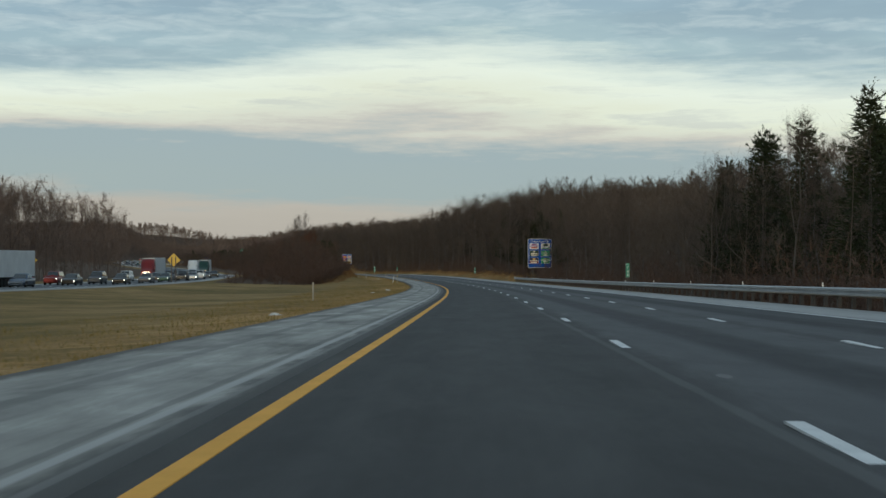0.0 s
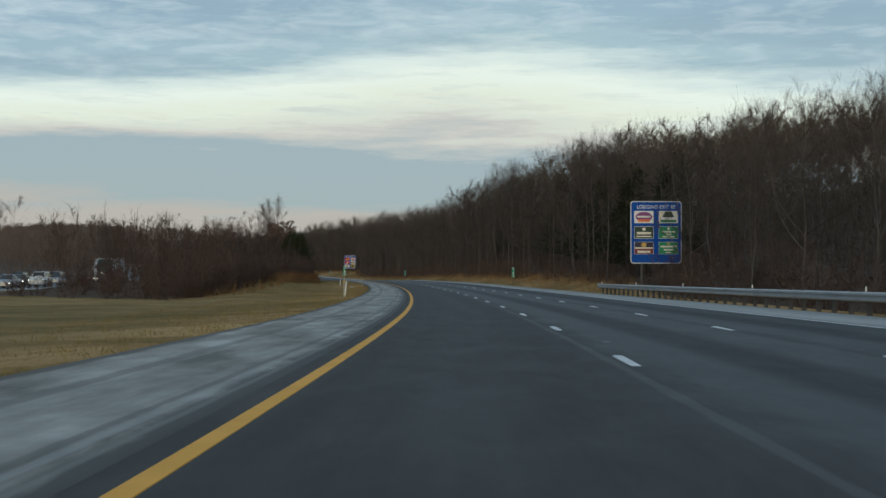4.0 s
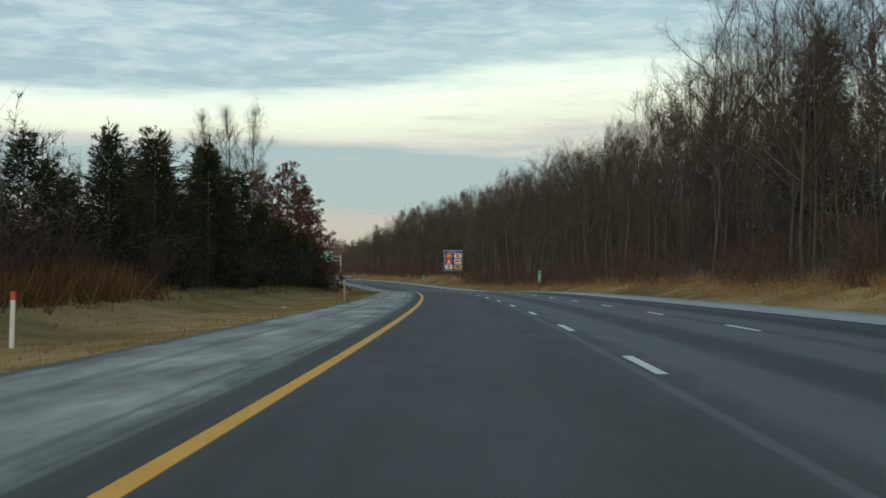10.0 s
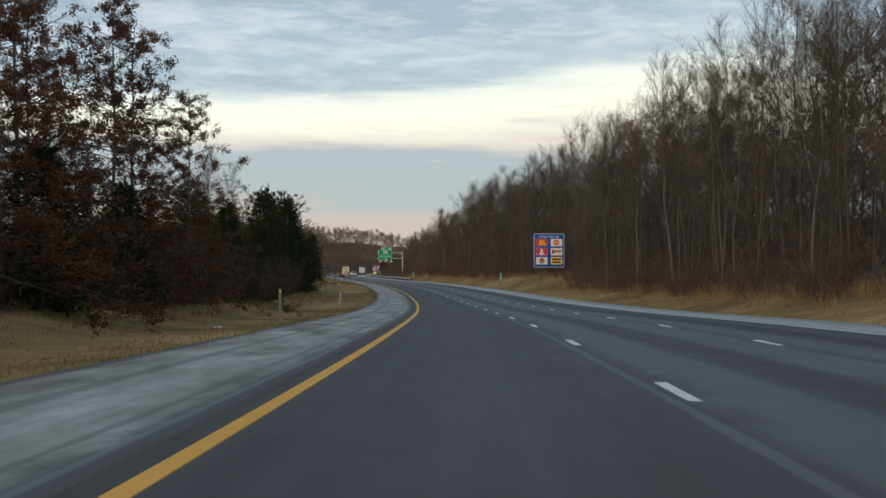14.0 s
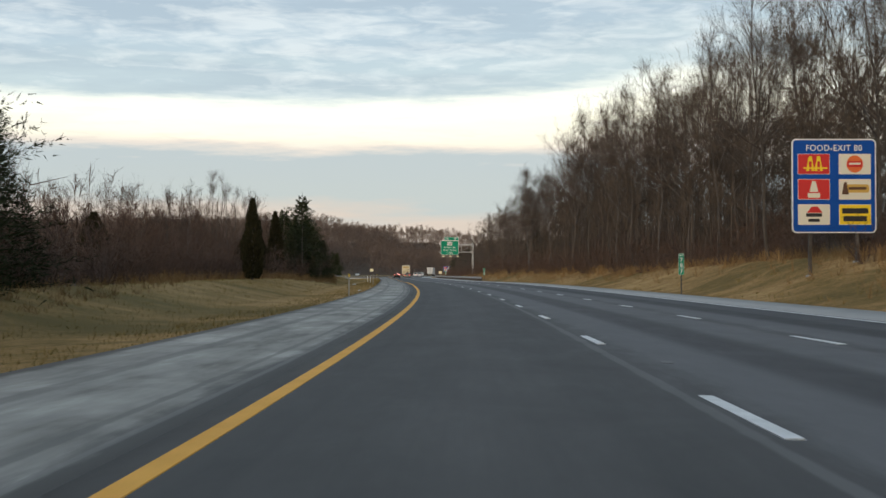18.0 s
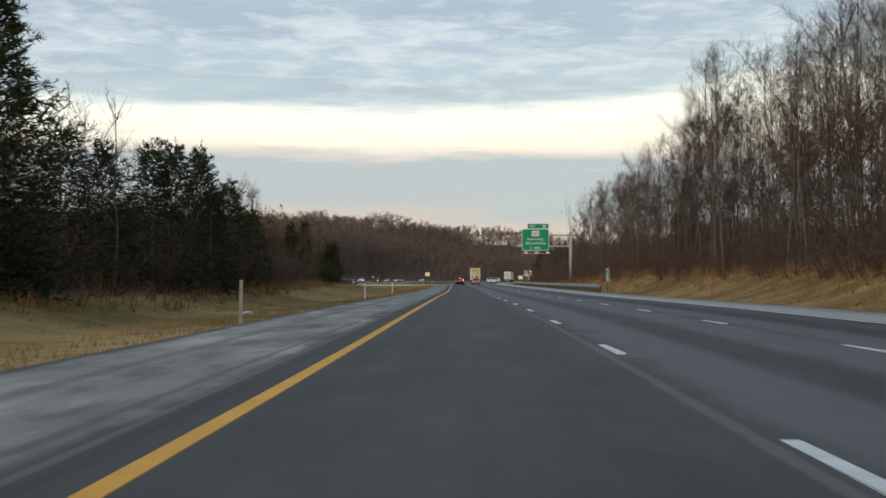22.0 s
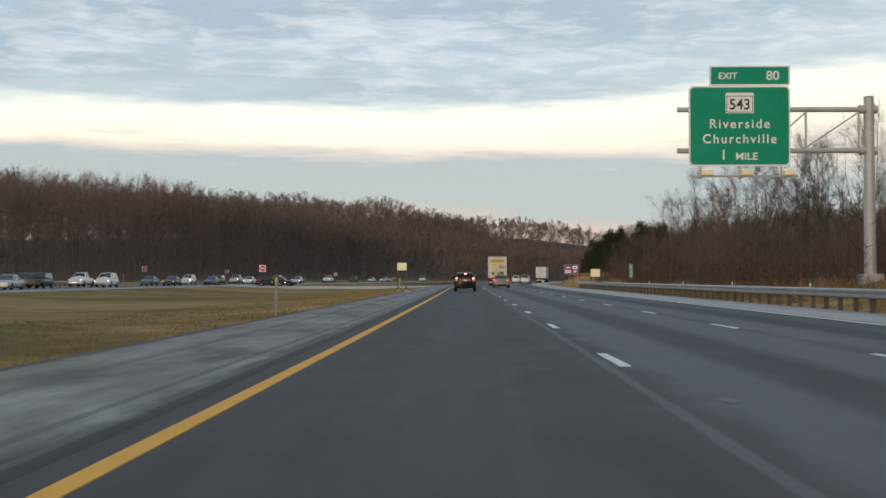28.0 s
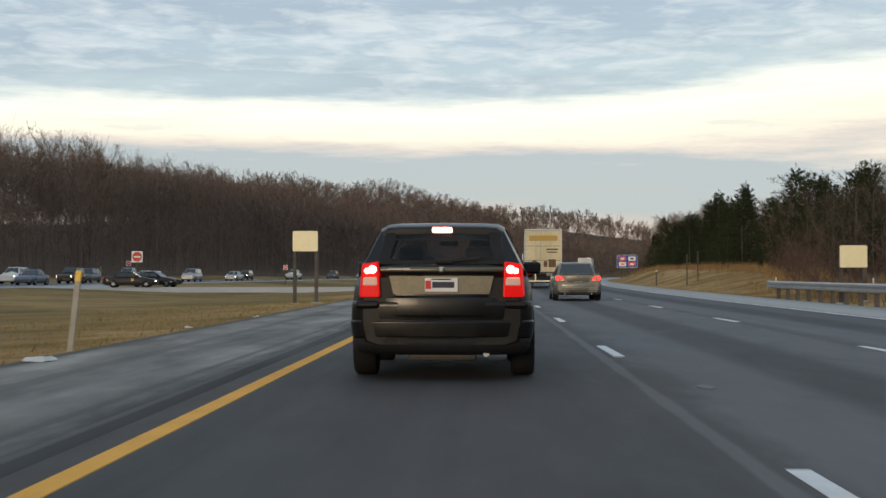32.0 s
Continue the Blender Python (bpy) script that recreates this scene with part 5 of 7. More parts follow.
scatter("tall_grass_right", TALL, ground_rows(ts[keep], tl[keep], rng.uniform(0.35, 1.0, keep.sum()), 0.02), STRAW, "tan dry grass on the roadside bank", "grass")
ts = rng.uniform(0, 960, 26000)
tl = -3.55 - rng.uniform(0, 1, ts.size) ** 1.3 * 10.0
scatter("verge_turf_left", SHORT, ground_rows(ts, tl, rng.uniform(0.5, 1.3, ts.size), 0.01), TURF, "short straw-and-olive winter turf on the median", "grass")
ts = rng.uniform(210, 1000, 5000)
tl = 14.3 + rng.uniform(0, 1, ts.size) ** 1.4 * 4.5
scatter("verge_turf_right", SHORT, ground_rows(ts, tl, rng.uniform(0.5, 1.5, ts.size), 0.01), TURF, "short straw-coloured winter turf below the bank", "grass")

# ---- roadside things ----
# rails
RAIL_PROFILE = [(0.0, 0.40), (-0.075, 0.445), (-0.075, 0.505), (-0.005, 0.545), (-0.005, 0.575), (-0.075, 0.615), (-0.075, 0.675), (0.0, 0.72)]
_bm = box((0.13, 0.17, 0.95), (0.17, 0, 0.18), 0.008)
RAIL_POST = bpy.data.meshes.new("post")
_bm.to_mesh(RAIL_POST)
_bm.free()
RAIL_POST.materials.append(RUST_POST)
_bm = box((0.10, 0.15, 0.34), (0.06, 0, 0.55), 0.006)
RAIL_BLOCK = bpy.data.meshes.new("spacer_block")
_bm.to_mesh(RAIL_BLOCK)
_bm.free()
RAIL_BLOCK.materials.append(RUST_POST)
_bm = box((0.05, 0.02, 0.16), (0.06, 0, 0.81), 0.004)
RAIL_MARK = bpy.data.meshes.new("reflector")
_bm.to_mesh(RAIL_MARK)
_bm.free()
RAIL_MARK.materials.append(SIGN_WHITE)


def guardrail(s0, s1, l, label, side=1):
    """A W-beam rail on timber posts; side 1: its face looks to the left (-l)."""
    root = thing("guardrail", label, "guardrail", "roadside rails", stand(s0, l, 0))
    back = root.matrix_basis.inverted()
    s, n = s0, 0
    while s < s1 - 0.1:
        e = min(s + 7.62, s1)
        verts, faces = [], []
        cuts = np.linspace(s, e, 3)
        for inner in (0.0, 0.012):
            for c in cuts:
                for x, z in RAIL_PROFILE:
                    verts.append(back @ spot(c, l + side * (x + inner), z + float(land(c, l + side * 0.3)) * 0 - 0.02))
        m, w = len(RAIL_PROFILE), len(cuts)
        for layer in range(2):
            for k in range(w - 1):
                for j in range(m - 1):
                    a = layer * m * w + k * m + j
                    faces.append((a, a + 1, a + m + 1, a + m))
        for k in range(w - 1):
            for j in (0, m - 1):
                a, b = k * m + j, m * w + k * m + j
                faces.append((a, a + m, b + m, b))
        mesh_object("rail", verts, faces, GALVANISED, root)
        s = e
    s = s0 + 0.3
    while s < s1:
        m = back @ stand(s, l, -0.02) @ (Matrix.Identity(4) if side > 0 else Matrix.Rotation(math.pi, 4, "Z"))
        for me in (RAIL_POST, RAIL_BLOCK) + ((RAIL_MARK,) if n % 8 == 3 else ()):
            ob = new(me.name, me)
            ob.parent, ob.matrix_basis = root, m
        s, n = s + 1.905, n + 1
    # the flared end piece
    for at, out_ in ((s0, -0.25), (s1, 0.25)):
        bm = box((0.05, 0.5, 0.34), (0, 0, 0.55), 0.02)
        end = part("end_shoe", bm, GALVANISED, root, "rounded galvanised end piece")
        end.matrix_basis = back @ stand(at + out_, l, 0)
    return root


guardrail(-30, 221, 14.5, "galvanised guardrail on weathered timber posts beside the shoulder")
guardrail(766, 956, 14.6, "galvanised guardrail on brown timber posts beside the shoulder")
guardrail(905, 1012, OPP_FAR - 0.9, "distant galvanised guardrail beyond the opposite carriageway", -1)

# mile markers


def mile_marker(s, l, digits, label, base=None, lift=1.2, turn=0.0):
    ground_h = float(land(s, l)) - 0.05
    root = thing("mile_marker", label, "mile marker", "mile markers", stand(s, l, ground_h, turn))
    part("post", box((0.075, 0.05, lift + 1.1), (0, 0.035, (lift + 1.1) / 2 - 0.1), 0.004), base or POST_WOOD, root)
    z0, z1 = lift, lift + 1.18
    panel = part("panel", plate(rounded(-0.155, z0, 0.155, z1, 0.025), -0.004, 0.008), SIGN_WHITE, root, "white-edged sign plate")
    part("face", plate(rounded(-0.143, z0 + 0.012, 0.143, z1 - 0.012, 0.02), -0.008, -0.004), SIGN_GREEN, panel, "green reflective face")
    lettering("word", "MILE", 0.11, (0, -0.0085, z1 - 0.135), SIGN_WHITE, panel)
    for k, (digit, z) in enumerate(zip(digits, (z1 - 0.46, z1 - 0.76, z1 - 1.11))):
        lettering("digit", digit, 0.33, (0, -0.0085, z), SIGN_WHITE, panel, stretch=0.95)
    part("divider", box((0.25, 0.004, 0.018), (0, -0.010, z1 - 0.81)), SIGN_WHITE, panel)
    return root


mile_marker(115.5, 15.05, "784", "green mile marker on a post behind the guardrail", RUST_POST)
mile_marker(282.0, 14.15, "785", "green mile marker beside the grassy bank", RUST_POST)
mile_marker(439.2, 14.2, "786", "green mile marker at the foot of the wood", RUST_POST)
mile_marker(594.4, 14.45, "787", "green mile marker on the tan grass bank", RUST_POST)
mile_marker(757.1, 14.5, "788", "green mile marker before the guardrail's end", RUST_POST)
mile_marker(913.0, 15.6, "789", "green mile marker behind the guardrail", RUST_POST)
mile_marker(285.2, -6.3, "785", "green mile marker on a timber post in the median grass", POST_WOOD, 1.55)


# posts
def marker_post(s, l, tall, mat, top, label, lean=(0, 0), band=0.16):
    root = thing("marker_post", label, "post", "roadside marker posts", stand(s, l, float(land(s, l)) - 0.02) @ pose(0, 0, 0, lean[0], lean[1], 0))
    part("shaft", box((0.085, 0.05, tall + 0.1), (0, 0, tall / 2 - 0.05), 0.006), mat, root)
    if top:
        part("cap_band", box((0.09, 0.055, band), (0, 0, tall - band / 2 + 0.004), 0.006), top, root, "coloured reflective band")
    return root


GREY_POST = material("weathered_grey_post", mottled((0.26, 0.24, 0.20), (0.42, 0.39, 0.33), 3, 30, 0.8, 0.2, 0.006))
for s_, l_, tall, mat, top, label, lean in (
    (84, -8.2, 1.15, GREY_POST, None, "grey marker post in the dry median grass", (0, 0)),
    (209.2, -4.6, 1.25, GREY_POST, SIGN_YELLOW, "grey-brown marker post with a yellow band", (0, 1)),
    (221.6, -5.0, 1.15, SIGN_WHITE, None, "white plastic marker post leaning in the grass", (0, 6)),
    (285.0, -4.1, 1.05, GREY_POST, SIGN_YELLOW, "slim grey marker post with a yellow band", (0, 0)),
    (315.0, -6.7, 1.10, SIGN_WHITE, SIGN_RED, "white marker post with a red top", (0, 1.5)),
    (362, -4.1, 1.20, GREY_POST, SIGN_YELLOW, "slim grey marker post with a yellow band", (0, 0)),
    (457, -5.1, 1.30, GREY_POST, SIGN_YELLOW, "slim brown marker post with a yellow band", (0, 0)),
    (512, -6.0, 1.05, SIGN_WHITE, None, "white plastic marker post in the grass", (0, 5)),
    (538, -8.6, 1.10, GREY_POST, SIGN_YELLOW, "slim brown marker post with a yellow band", (0, 2)),
    (595.8, -3.95, 1.25, GREY_POST, SIGN_YELLOW, "slim grey marker post with a yellow band", (0, 1)),
    (667, -4.0, 1.15, GREY_POST, None, "pale bare marker post in the grass", (0, 1)),
    (722, -4.8, 1.05, SIGN_WHITE, None, "white plastic marker post in the grass", (0, 0)),
    (777, -5.9, 1.15, SIGN_WHITE, None, "white plastic marker post near the brush's end", (0, 1)),
    (783, -6.6, 1.15, GREY_POST, None, "grey marker post near the brush's end", (0, -2)),
    (839.5, -4.2, 1.25, GREY_POST, SIGN_YELLOW, "slim grey marker post with a yellow band", (0, 1)),
    (914.6, -4.1, 1.25, GREY_POST, SIGN_YELLOW, "leaning grey marker post with a yellow band", (0, 6)),
    (1023, -57.0, 1.9, GREY_POST, None, "pale marker post beyond the far lanes", (0, 0)),
    (1080, -55.8, 2.2, GREY_POST, SIGN_YELLOW, "pale marker post beyond the opposite carriageway", (0, 0)),
    (1071, -34.8, 1.7, GREY_POST, SIGN_YELLOW, "pale marker post at the opposite carriageway's edge", (0, 0)),
    (1016, 15.6, 1.4, RUST_POST, SIGN_WHITE, "brown timber marker post at the bank's foot", (0, 0)),
    (1001, 16.6, 2.4, RUST_POST, None, "tall brown timber post at the bank's foot", (0, 0)),
    (1002.5, 17.6, 2.4, RUST_POST, None, "tall brown timber post at the bank's foot", (0, 0)),
    (124, 17.6, 3.2, RUST_POST, None, "tall weathered pole behind the guardrail", (0, 1))):
    marker_post(s_, l_, tall, mat, top, label, lean)


# panel signs
def panel_sign(s, l, width, bottom, top, label, face, name="road_sign", turn=0.0, border=True, radius=0.22, legs=None, post=RUST_POST):
    """A large sign on two timber posts, facing the traffic. Gives the thing and its panel part."""
    base = float(land(s, l))
    root = thing(name, label, "road sign", "", stand(s, l, base - 0.05, turn))
    up0, up1 = bottom - base, top - base
    for x in legs or (-width * 0.28, width * 0.28):
        z = float(land(s, l + x)) - base
        part("post", box((0.14, 0.16, up1 - z + 0.2), (x, 0.14, (up1 + z) / 2 - 0.2), 0.012), post, root, "timber sign post")
        part("footing", box((0.34, 0.34, 0.30), (x, 0.14, z - 0.06), 0.03), PALE_PAVING, root, "low concrete footing")
    panel = part("panel", plate(rounded(-width / 2, up0, width / 2, up1, radius), -0.01, 0.045), SIGN_WHITE if border else face, root, "white-bordered sign plate" if border else "")
    if border:
        part("face", plate(rounded(-width / 2 + 0.06, up0 + 0.06, width / 2 - 0.06, up1 - 0.06, radius - 0.05), -0.018, -0.010), face, panel)
    return root, panel, up0, up1


def paint(name, r, g_, b):
    return material(name, colour=srgb(r, g_, b), rough=0.5)


CREAM, MAROON, PURPLE, BOTTLE, TEAL = paint("cream_print", 226, 220, 200), paint("maroon_print", 120, 40, 44), paint("purple_print", 130, 60, 120), paint("bottle_green_print", 20, 60, 40), paint("bright_green_print", 20, 140, 90)
LOGO_RED, LOGO_YELLOW, NAVY, ORANGE, BROWN_INK, GOLD = paint("red_print", 205, 40, 36), paint("yellow_print", 240, 205, 40), paint("navy_print", 24, 26, 52), paint("orange_print", 226, 110, 50), paint("brown_print", 90, 60, 40), paint("gold_print", 205, 165, 80)


def logo_panel(parent, x, z, w, h, back, marks):
    """A small panel with plain marks on it: (kind, x, z, w, h, material) in its own size."""
    panel = part("logo_panel", plate(rounded(x - w / 2, z - h / 2, x + w / 2, z + h / 2, 0.05), -0.030, -0.018), SIGN_WHITE, parent, "small printed business panel")
    part("panel_face", plate(rounded(x - w / 2 + 0.02, z - h / 2 + 0.02, x + w / 2 - 0.02, z + h / 2 - 0.02, 0.04), -0.034, -0.030), back, panel)
    for k, (kind, mx, mz, mw, mh, mat) in enumerate(marks):
        cx, cz, y = x + mx * w, z + mz * h, -0.0345 - 0.003 * k
        if kind == "round":
            outline = [(cx + mw * w / 2 * math.cos(a), cz + mh * h / 2 * math.sin(a)) for a in np.linspace(0, 2 * math.pi, 20)[:-1]]
        elif kind == "peak":
            outline = [(cx - mw * w / 2, cz - mh * h / 2), (cx + mw * w / 2, cz - mh * h / 2), (cx + mw * w * 0.18, cz + mh * h / 2), (cx - mw * w * 0.18, cz + mh * h / 2)]
        else:
            outline = rounded(cx - mw * w / 2, cz - mh * h / 2, cx + mw * w / 2, cz + mh * h / 2, min(mw * w, mh * h) * 0.2, 2)
        part("mark", plate(outline, y - 0.003, y), mat, panel)
    return panel


lodging, panel, z0, z1 = panel_sign(215.5, 17.9, 3.75, 2.25, 6.80, "blue lodging sign with six small panels on timber posts", SIGN_BLUE)
lettering("heading", "LODGING-EXIT 80", 0.36, (0, -0.02, z1 - 0.54), SIGN_WHITE, panel, stretch=0.86, spacing=1.12)
for k, (back, marks) in enumerate((
    (SIGN_WHITE, [("round", 0, 0.02, 0.86, 0.80, PURPLE), ("bar", 0, -0.28, 0.6, 0.2, ORANGE), ("bar", 0, 0.03, 0.7, 0.14, SIGN_WHITE)]),
    (CREAM, [("peak", 0, 0.05, 0.85, 0.8, BOTTLE), ("bar", 0, -0.12, 0.78, 0.22, SIGN_WHITE), ("bar", 0, -0.36, 0.8, 0.14, TEAL)]),
    (BOTTLE, [("round", 0, 0.28, 0.2, 0.26, CREAM), ("bar", 0, -0.05, 0.74, 0.2, CREAM), ("bar", 0, -0.32, 0.78, 0.1, CREAM)]),
    (TEAL, [("round", 0, 0.32, 0.14, 0.2, CREAM), ("bar", 0, 0.06, 0.66, 0.12, CREAM), ("bar", 0, -0.14, 0.3, 0.12, CREAM), ("bar", 0, -0.34, 0.62, 0.1, CREAM)]),
    (NAVY, [("bar", 0, -0.24, 0.98, 0.46, MAROON), ("round", 0, 0.26, 0.26, 0.4, GOLD), ("bar", 0, 0.0, 0.9, 0.12, CREAM), ("bar", 0, -0.30, 0.66, 0.18, CREAM)]),
    (TEAL, [("round", 0, 0.36, 0.16, 0.16, GOLD), ("bar", 0, 0.12, 0.84, 0.15, CREAM), ("bar", 0, -0.14, 0.5, 0.14, CREAM), ("bar", 0, -0.36, 0.3, 0.08, CREAM)]))):
    logo_panel(panel, -0.90 + 1.80 * (k % 2), z1 - 1.16 - 1.13 * (k // 2), 1.42, 0.90, back, marks)

food, panel, z0, z1 = panel_sign(582.6, 19.4, 3.95, 3.05, 7.45, "blue food sign with six bright panels on timber posts", SIGN_BLUE)
lettering("heading", "FOOD-EXIT 80", 0.40, (0, -0.02, z1 - 0.56), SIGN_WHITE, panel, stretch=0.92, spacing=1.12)
for k, (back, marks) in enumerate((
    (LOGO_RED, [("peak", -0.11, 0.02, 0.26, 0.72, LOGO_YELLOW), ("peak", 0.15, 0.02, 0.26, 0.72, LOGO_YELLOW), ("bar", -0.11, -0.10, 0.08, 0.46, LOGO_RED), ("bar", 0.15, -0.10, 0.08, 0.46, LOGO_RED), ("bar", 0.05, -0.2, 0.75, 0.08, LOGO_YELLOW)]),
    (CREAM, [("round", 0, 0, 0.52, 0.84, ORANGE), ("bar", 0, 0, 0.48, 0.3, LOGO_RED), ("bar", 0, 0.02, 0.36, 0.1, CREAM)]),
    (LOGO_RED, [("peak", 0, 0.05, 0.32, 0.7, CREAM), ("bar", 0, -0.28, 0.38, 0.26, CREAM), ("bar", 0, -0.16, 0.3, 0.06, LOGO_RED)]),
    (CREAM, [("bar", 0.06, 0.04, 0.76, 0.4, GOLD), ("peak", -0.3, 0.05, 0.22, 0.6, BROWN_INK), ("bar", 0.08, 0.05, 0.56, 0.13, BROWN_INK)]),
    (CREAM, [("peak", 0.02, 0.24, 0.5, 0.3, LOGO_RED), ("bar", 0, -0.02, 0.5, 0.17, BLACK_PAINT), ("bar", 0, -0.28, 0.36, 0.15, BLACK_PAINT)]),
    (LOGO_YELLOW, [("bar", 0, 0.18, 0.82, 0.26, BLACK_PAINT), ("bar", 0, -0.20, 0.74, 0.26, BLACK_PAINT)]))):
    logo_panel(panel, -0.95 + 1.92 * (k % 2), z1 - 1.18 - 1.18 * (k // 2), 1.50, 0.96, back, marks)

ahead_sign, panel, z0, z1 = panel_sign(1165, 17.5, 3.9, 2.2, 4.7, "distant blue service sign on timber posts", SIGN_BLUE)
logo_panel(panel, -0.9, z1 - 0.72, 1.4, 0.8, LOGO_RED, [("bar", 0, 0, 0.5, 0.4, CREAM)])
logo_panel(panel, 0.9, z1 - 0.72, 1.4, 0.8, CREAM, [("bar", 0, 0, 0.5, 0.4, NAVY)])
logo_panel(panel, -0.9, z1 - 1.78, 1.4, 0.8, CREAM, [("bar", 0, 0, 0.5, 0.4, ORANGE)])
logo_panel(panel, 0.9, z1 - 1.78, 1.4, 0.8, LOGO_RED, [("bar", 0, 0, 0.5, 0.4, CREAM)])

# blank sign backs by the turn-round
for s_, l_, w, b, t, label in ((952.5, -5.55, 1.06, 2.02, 2.88, "small blank cream sign on two timber posts in the median"), (946.0, 15.7, 1.00, 1.30, 2.12, "small blank cream sign on two timber posts behind the guardrail")):
    root, panel, _, _ = panel_sign(s_, l_, w, b, t, label, SIGN_BACK, border=False, radius=0.05, legs=(-w * 0.43, w * 0.43))


# the cantilever gantry
GANTRY_STEEL = material("dull_galvanised_tube", mottled((0.34, 0.33, 0.31), (0.50, 0.49, 0.46), 0.9, 10, 0.55, 0.08, 0.004), metal=0.3)
gantry = thing("overhead_sign", "green exit sign on a grey steel cantilever gantry", "overhead sign", "", stand(856.3, 0, 0))
gx = 19.35
gz = float(land(856.3, gx))
part("mast", rod((gx, 0.35, gz - 0.1), (gx, 0.35, 8.95), 0.27, 0.22, 18), GANTRY_STEEL, gantry, "tall round steel mast")
part("mast_base", box((0.95, 0.95, 0.5), (gx, 0.35, gz + 0.1), 0.05), PALE_PAVING, gantry, "concrete mast footing")
part("mast_cap", rod((gx, 0.35, 8.95), (gx, 0.35, 9.0), 0.25, 0.18, 18), GANTRY_STEEL, gantry)
for z in (8.42, 6.62):
    part("arm", rod((gx, 0.35, z), (11.0, 0.35, z), 0.115, sides=14), GANTRY_STEEL, gantry, "horizontal steel arm")
    part("collar", rod((gx - 0.45, 0.35, z), (gx + 0.33, 0.35, z), 0.19, sides=14), GANTRY_STEEL, gantry)
for x in (16.6, 18.9):
    part("upright", rod((x, 0.35, 6.62), (x, 0.35, 8.42), 0.05), GANTRY_STEEL, gantry)
part("brace", rod((16.6, 0.35, 6.75), (18.9, 0.35, 8.3), 0.035), GANTRY_STEEL, gantry)
part("brace", rod((16.6, 0.35, 8.3), (15.7, 0.35, 7.5), 0.035), GANTRY_STEEL, gantry)
board = part("board", plate(rounded(11.45, 5.92, 15.85, 9.42, 0.22), 0.0, 0.06), SIGN_WHITE, gantry, "white-edged sign board")
part("board_face", plate(rounded(11.52, 5.99, 15.78, 9.35, 0.18), -0.008, 0.0), SIGN_GREEN, board, "green reflective sheeting")
tab = part("exit_tab", plate(rounded(12.35, 9.44, 15.85, 10.30, 0.05), 0.0, 0.06), SIGN_WHITE, gantry, "white-edged exit number tab")
part("tab_face", plate(rounded(12.42, 9.50, 15.78, 10.24, 0.04), -0.008, 0.0), SIGN_GREEN, tab)
lettering("word", "EXIT", 0.40, (13.15, -0.009, 9.72), SIGN_WHITE, tab)
lettering("number", "80", 0.56, (15.1, -0.009, 9.68), SIGN_WHITE, tab, stretch=1.05)
shield = part("route_shield", plate(rounded(13.05, 8.22, 14.27, 9.12, 0.06), -0.016, -0.008), SIGN_WHITE, board, "white route panel")
part("shield_border", plate(rounded(13.09, 8.26, 14.23, 8.98, 0.04), -0.019, -0.016), BLACK_PAINT, shield)
part("shield_face", plate(rounded(13.115, 8.285, 14.205, 8.955, 0.03), -0.022, -0.019), SIGN_WHITE, shield)
lettering("route_number", "543", 0.66, (13.66, -0.023, 8.39), BLACK_PAINT, shield, stretch=0.95)
lettering("line", "Riverside", 0.56, (13.65, -0.009, 7.58), SIGN_WHITE, board, stretch=1.0, spacing=1.25)
lettering("line", "Churchville", 0.56, (13.65, -0.009, 6.92), SIGN_WHITE, board, stretch=0.98, spacing=1.25)
lettering("number", "1", 0.62, (12.95, -0.009, 6.20), SIGN_WHITE, board)
lettering("word", "MILE", 0.44, (13.95, -0.009, 6.20), SIGN_WHITE, board, stretch=1.1)
part("walkway", box((4.6, 0.14, 0.09), (13.7, -0.75, 5.42), 0.01), GANTRY_STEEL, gantry, "steel lamp rail below the board")
for x in (11.95, 13.65, 15.45):
    hanger = part("hanger", box((0.10, 0.9, 0.10), (x, -0.30, 5.42), 0.01), GANTRY_STEEL, gantry)
    part("strut", box((0.09, 0.09, 0.55), (x, 0.05, 5.70), 0.01), GANTRY_STEEL, gantry)
    part("lamp_housing", box((0.50, 0.36, 0.24), (x + 0.15, -0.75, 5.58), 0.03), SIGN_BACK, gantry, "pale lamp housing")


# yellow diamonds and do-not-enter signs across the median
def diamond(s, l, centre, half, label):
    base = float(land(s, l))
    root = thing("warning_sign", label, "road sign", "yellow diamond signs", stand(s, l, base - 0.05))
    c = centre - base
    part("panel", plate([(0, c - half), (half, c), (0, c + half), (-half, c)], 0.0, 0.03), SIGN_YELLOW, root, "yellow diamond plate")
    for x in (-half * 0.30, half * 0.30):
        part("post", box((0.16, 0.12, c + half * 0.55), (x, -0.07, (c + half * 0.55) / 2 - 0.1), 0.01), RUST_POST, root, "dark timber post")


diamond(214.0, -38.8, 3.48, 1.02, "yellow diamond sign on two dark posts by the median")
diamond(200.0, -57.2, 3.35, 1.0, "yellow diamond sign on two dark posts beyond the far lanes")


def no_entry(s, l, top, label, size=0.8):
    base = float(land(s, l))
    root = thing("no_entry_sign", label, "road sign", "no-entry signs", stand(s, l, base - 0.05))
    t = top - base
    part("post", box((0.09, 0.07, t), (0, 0.06, t / 2 - 0.1), 0.008), RUST_POST, root)
    panel = part("panel", plate(rounded(-size / 2, t - size, size / 2, t, 0.05), 0.0, 0.02), SIGN_WHITE, root, "white square plate")
    part("disc", plate([(size * 0.44 * math.cos(a), t - size / 2 + size * 0.44 * math.sin(a)) for a in np.linspace(0, 2 * math.pi, 25)[:-1]], -0.006, 0.0), SIGN_RED, panel, "red disc")
    part("bar", box((size * 0.62, 0.006, size * 0.13), (0, -0.009, t - size / 2)), SIGN_WHITE, panel)


no_entry(1037.0, -57.5, 3.3, "red and white no-entry sign beyond the far lanes", 0.95)
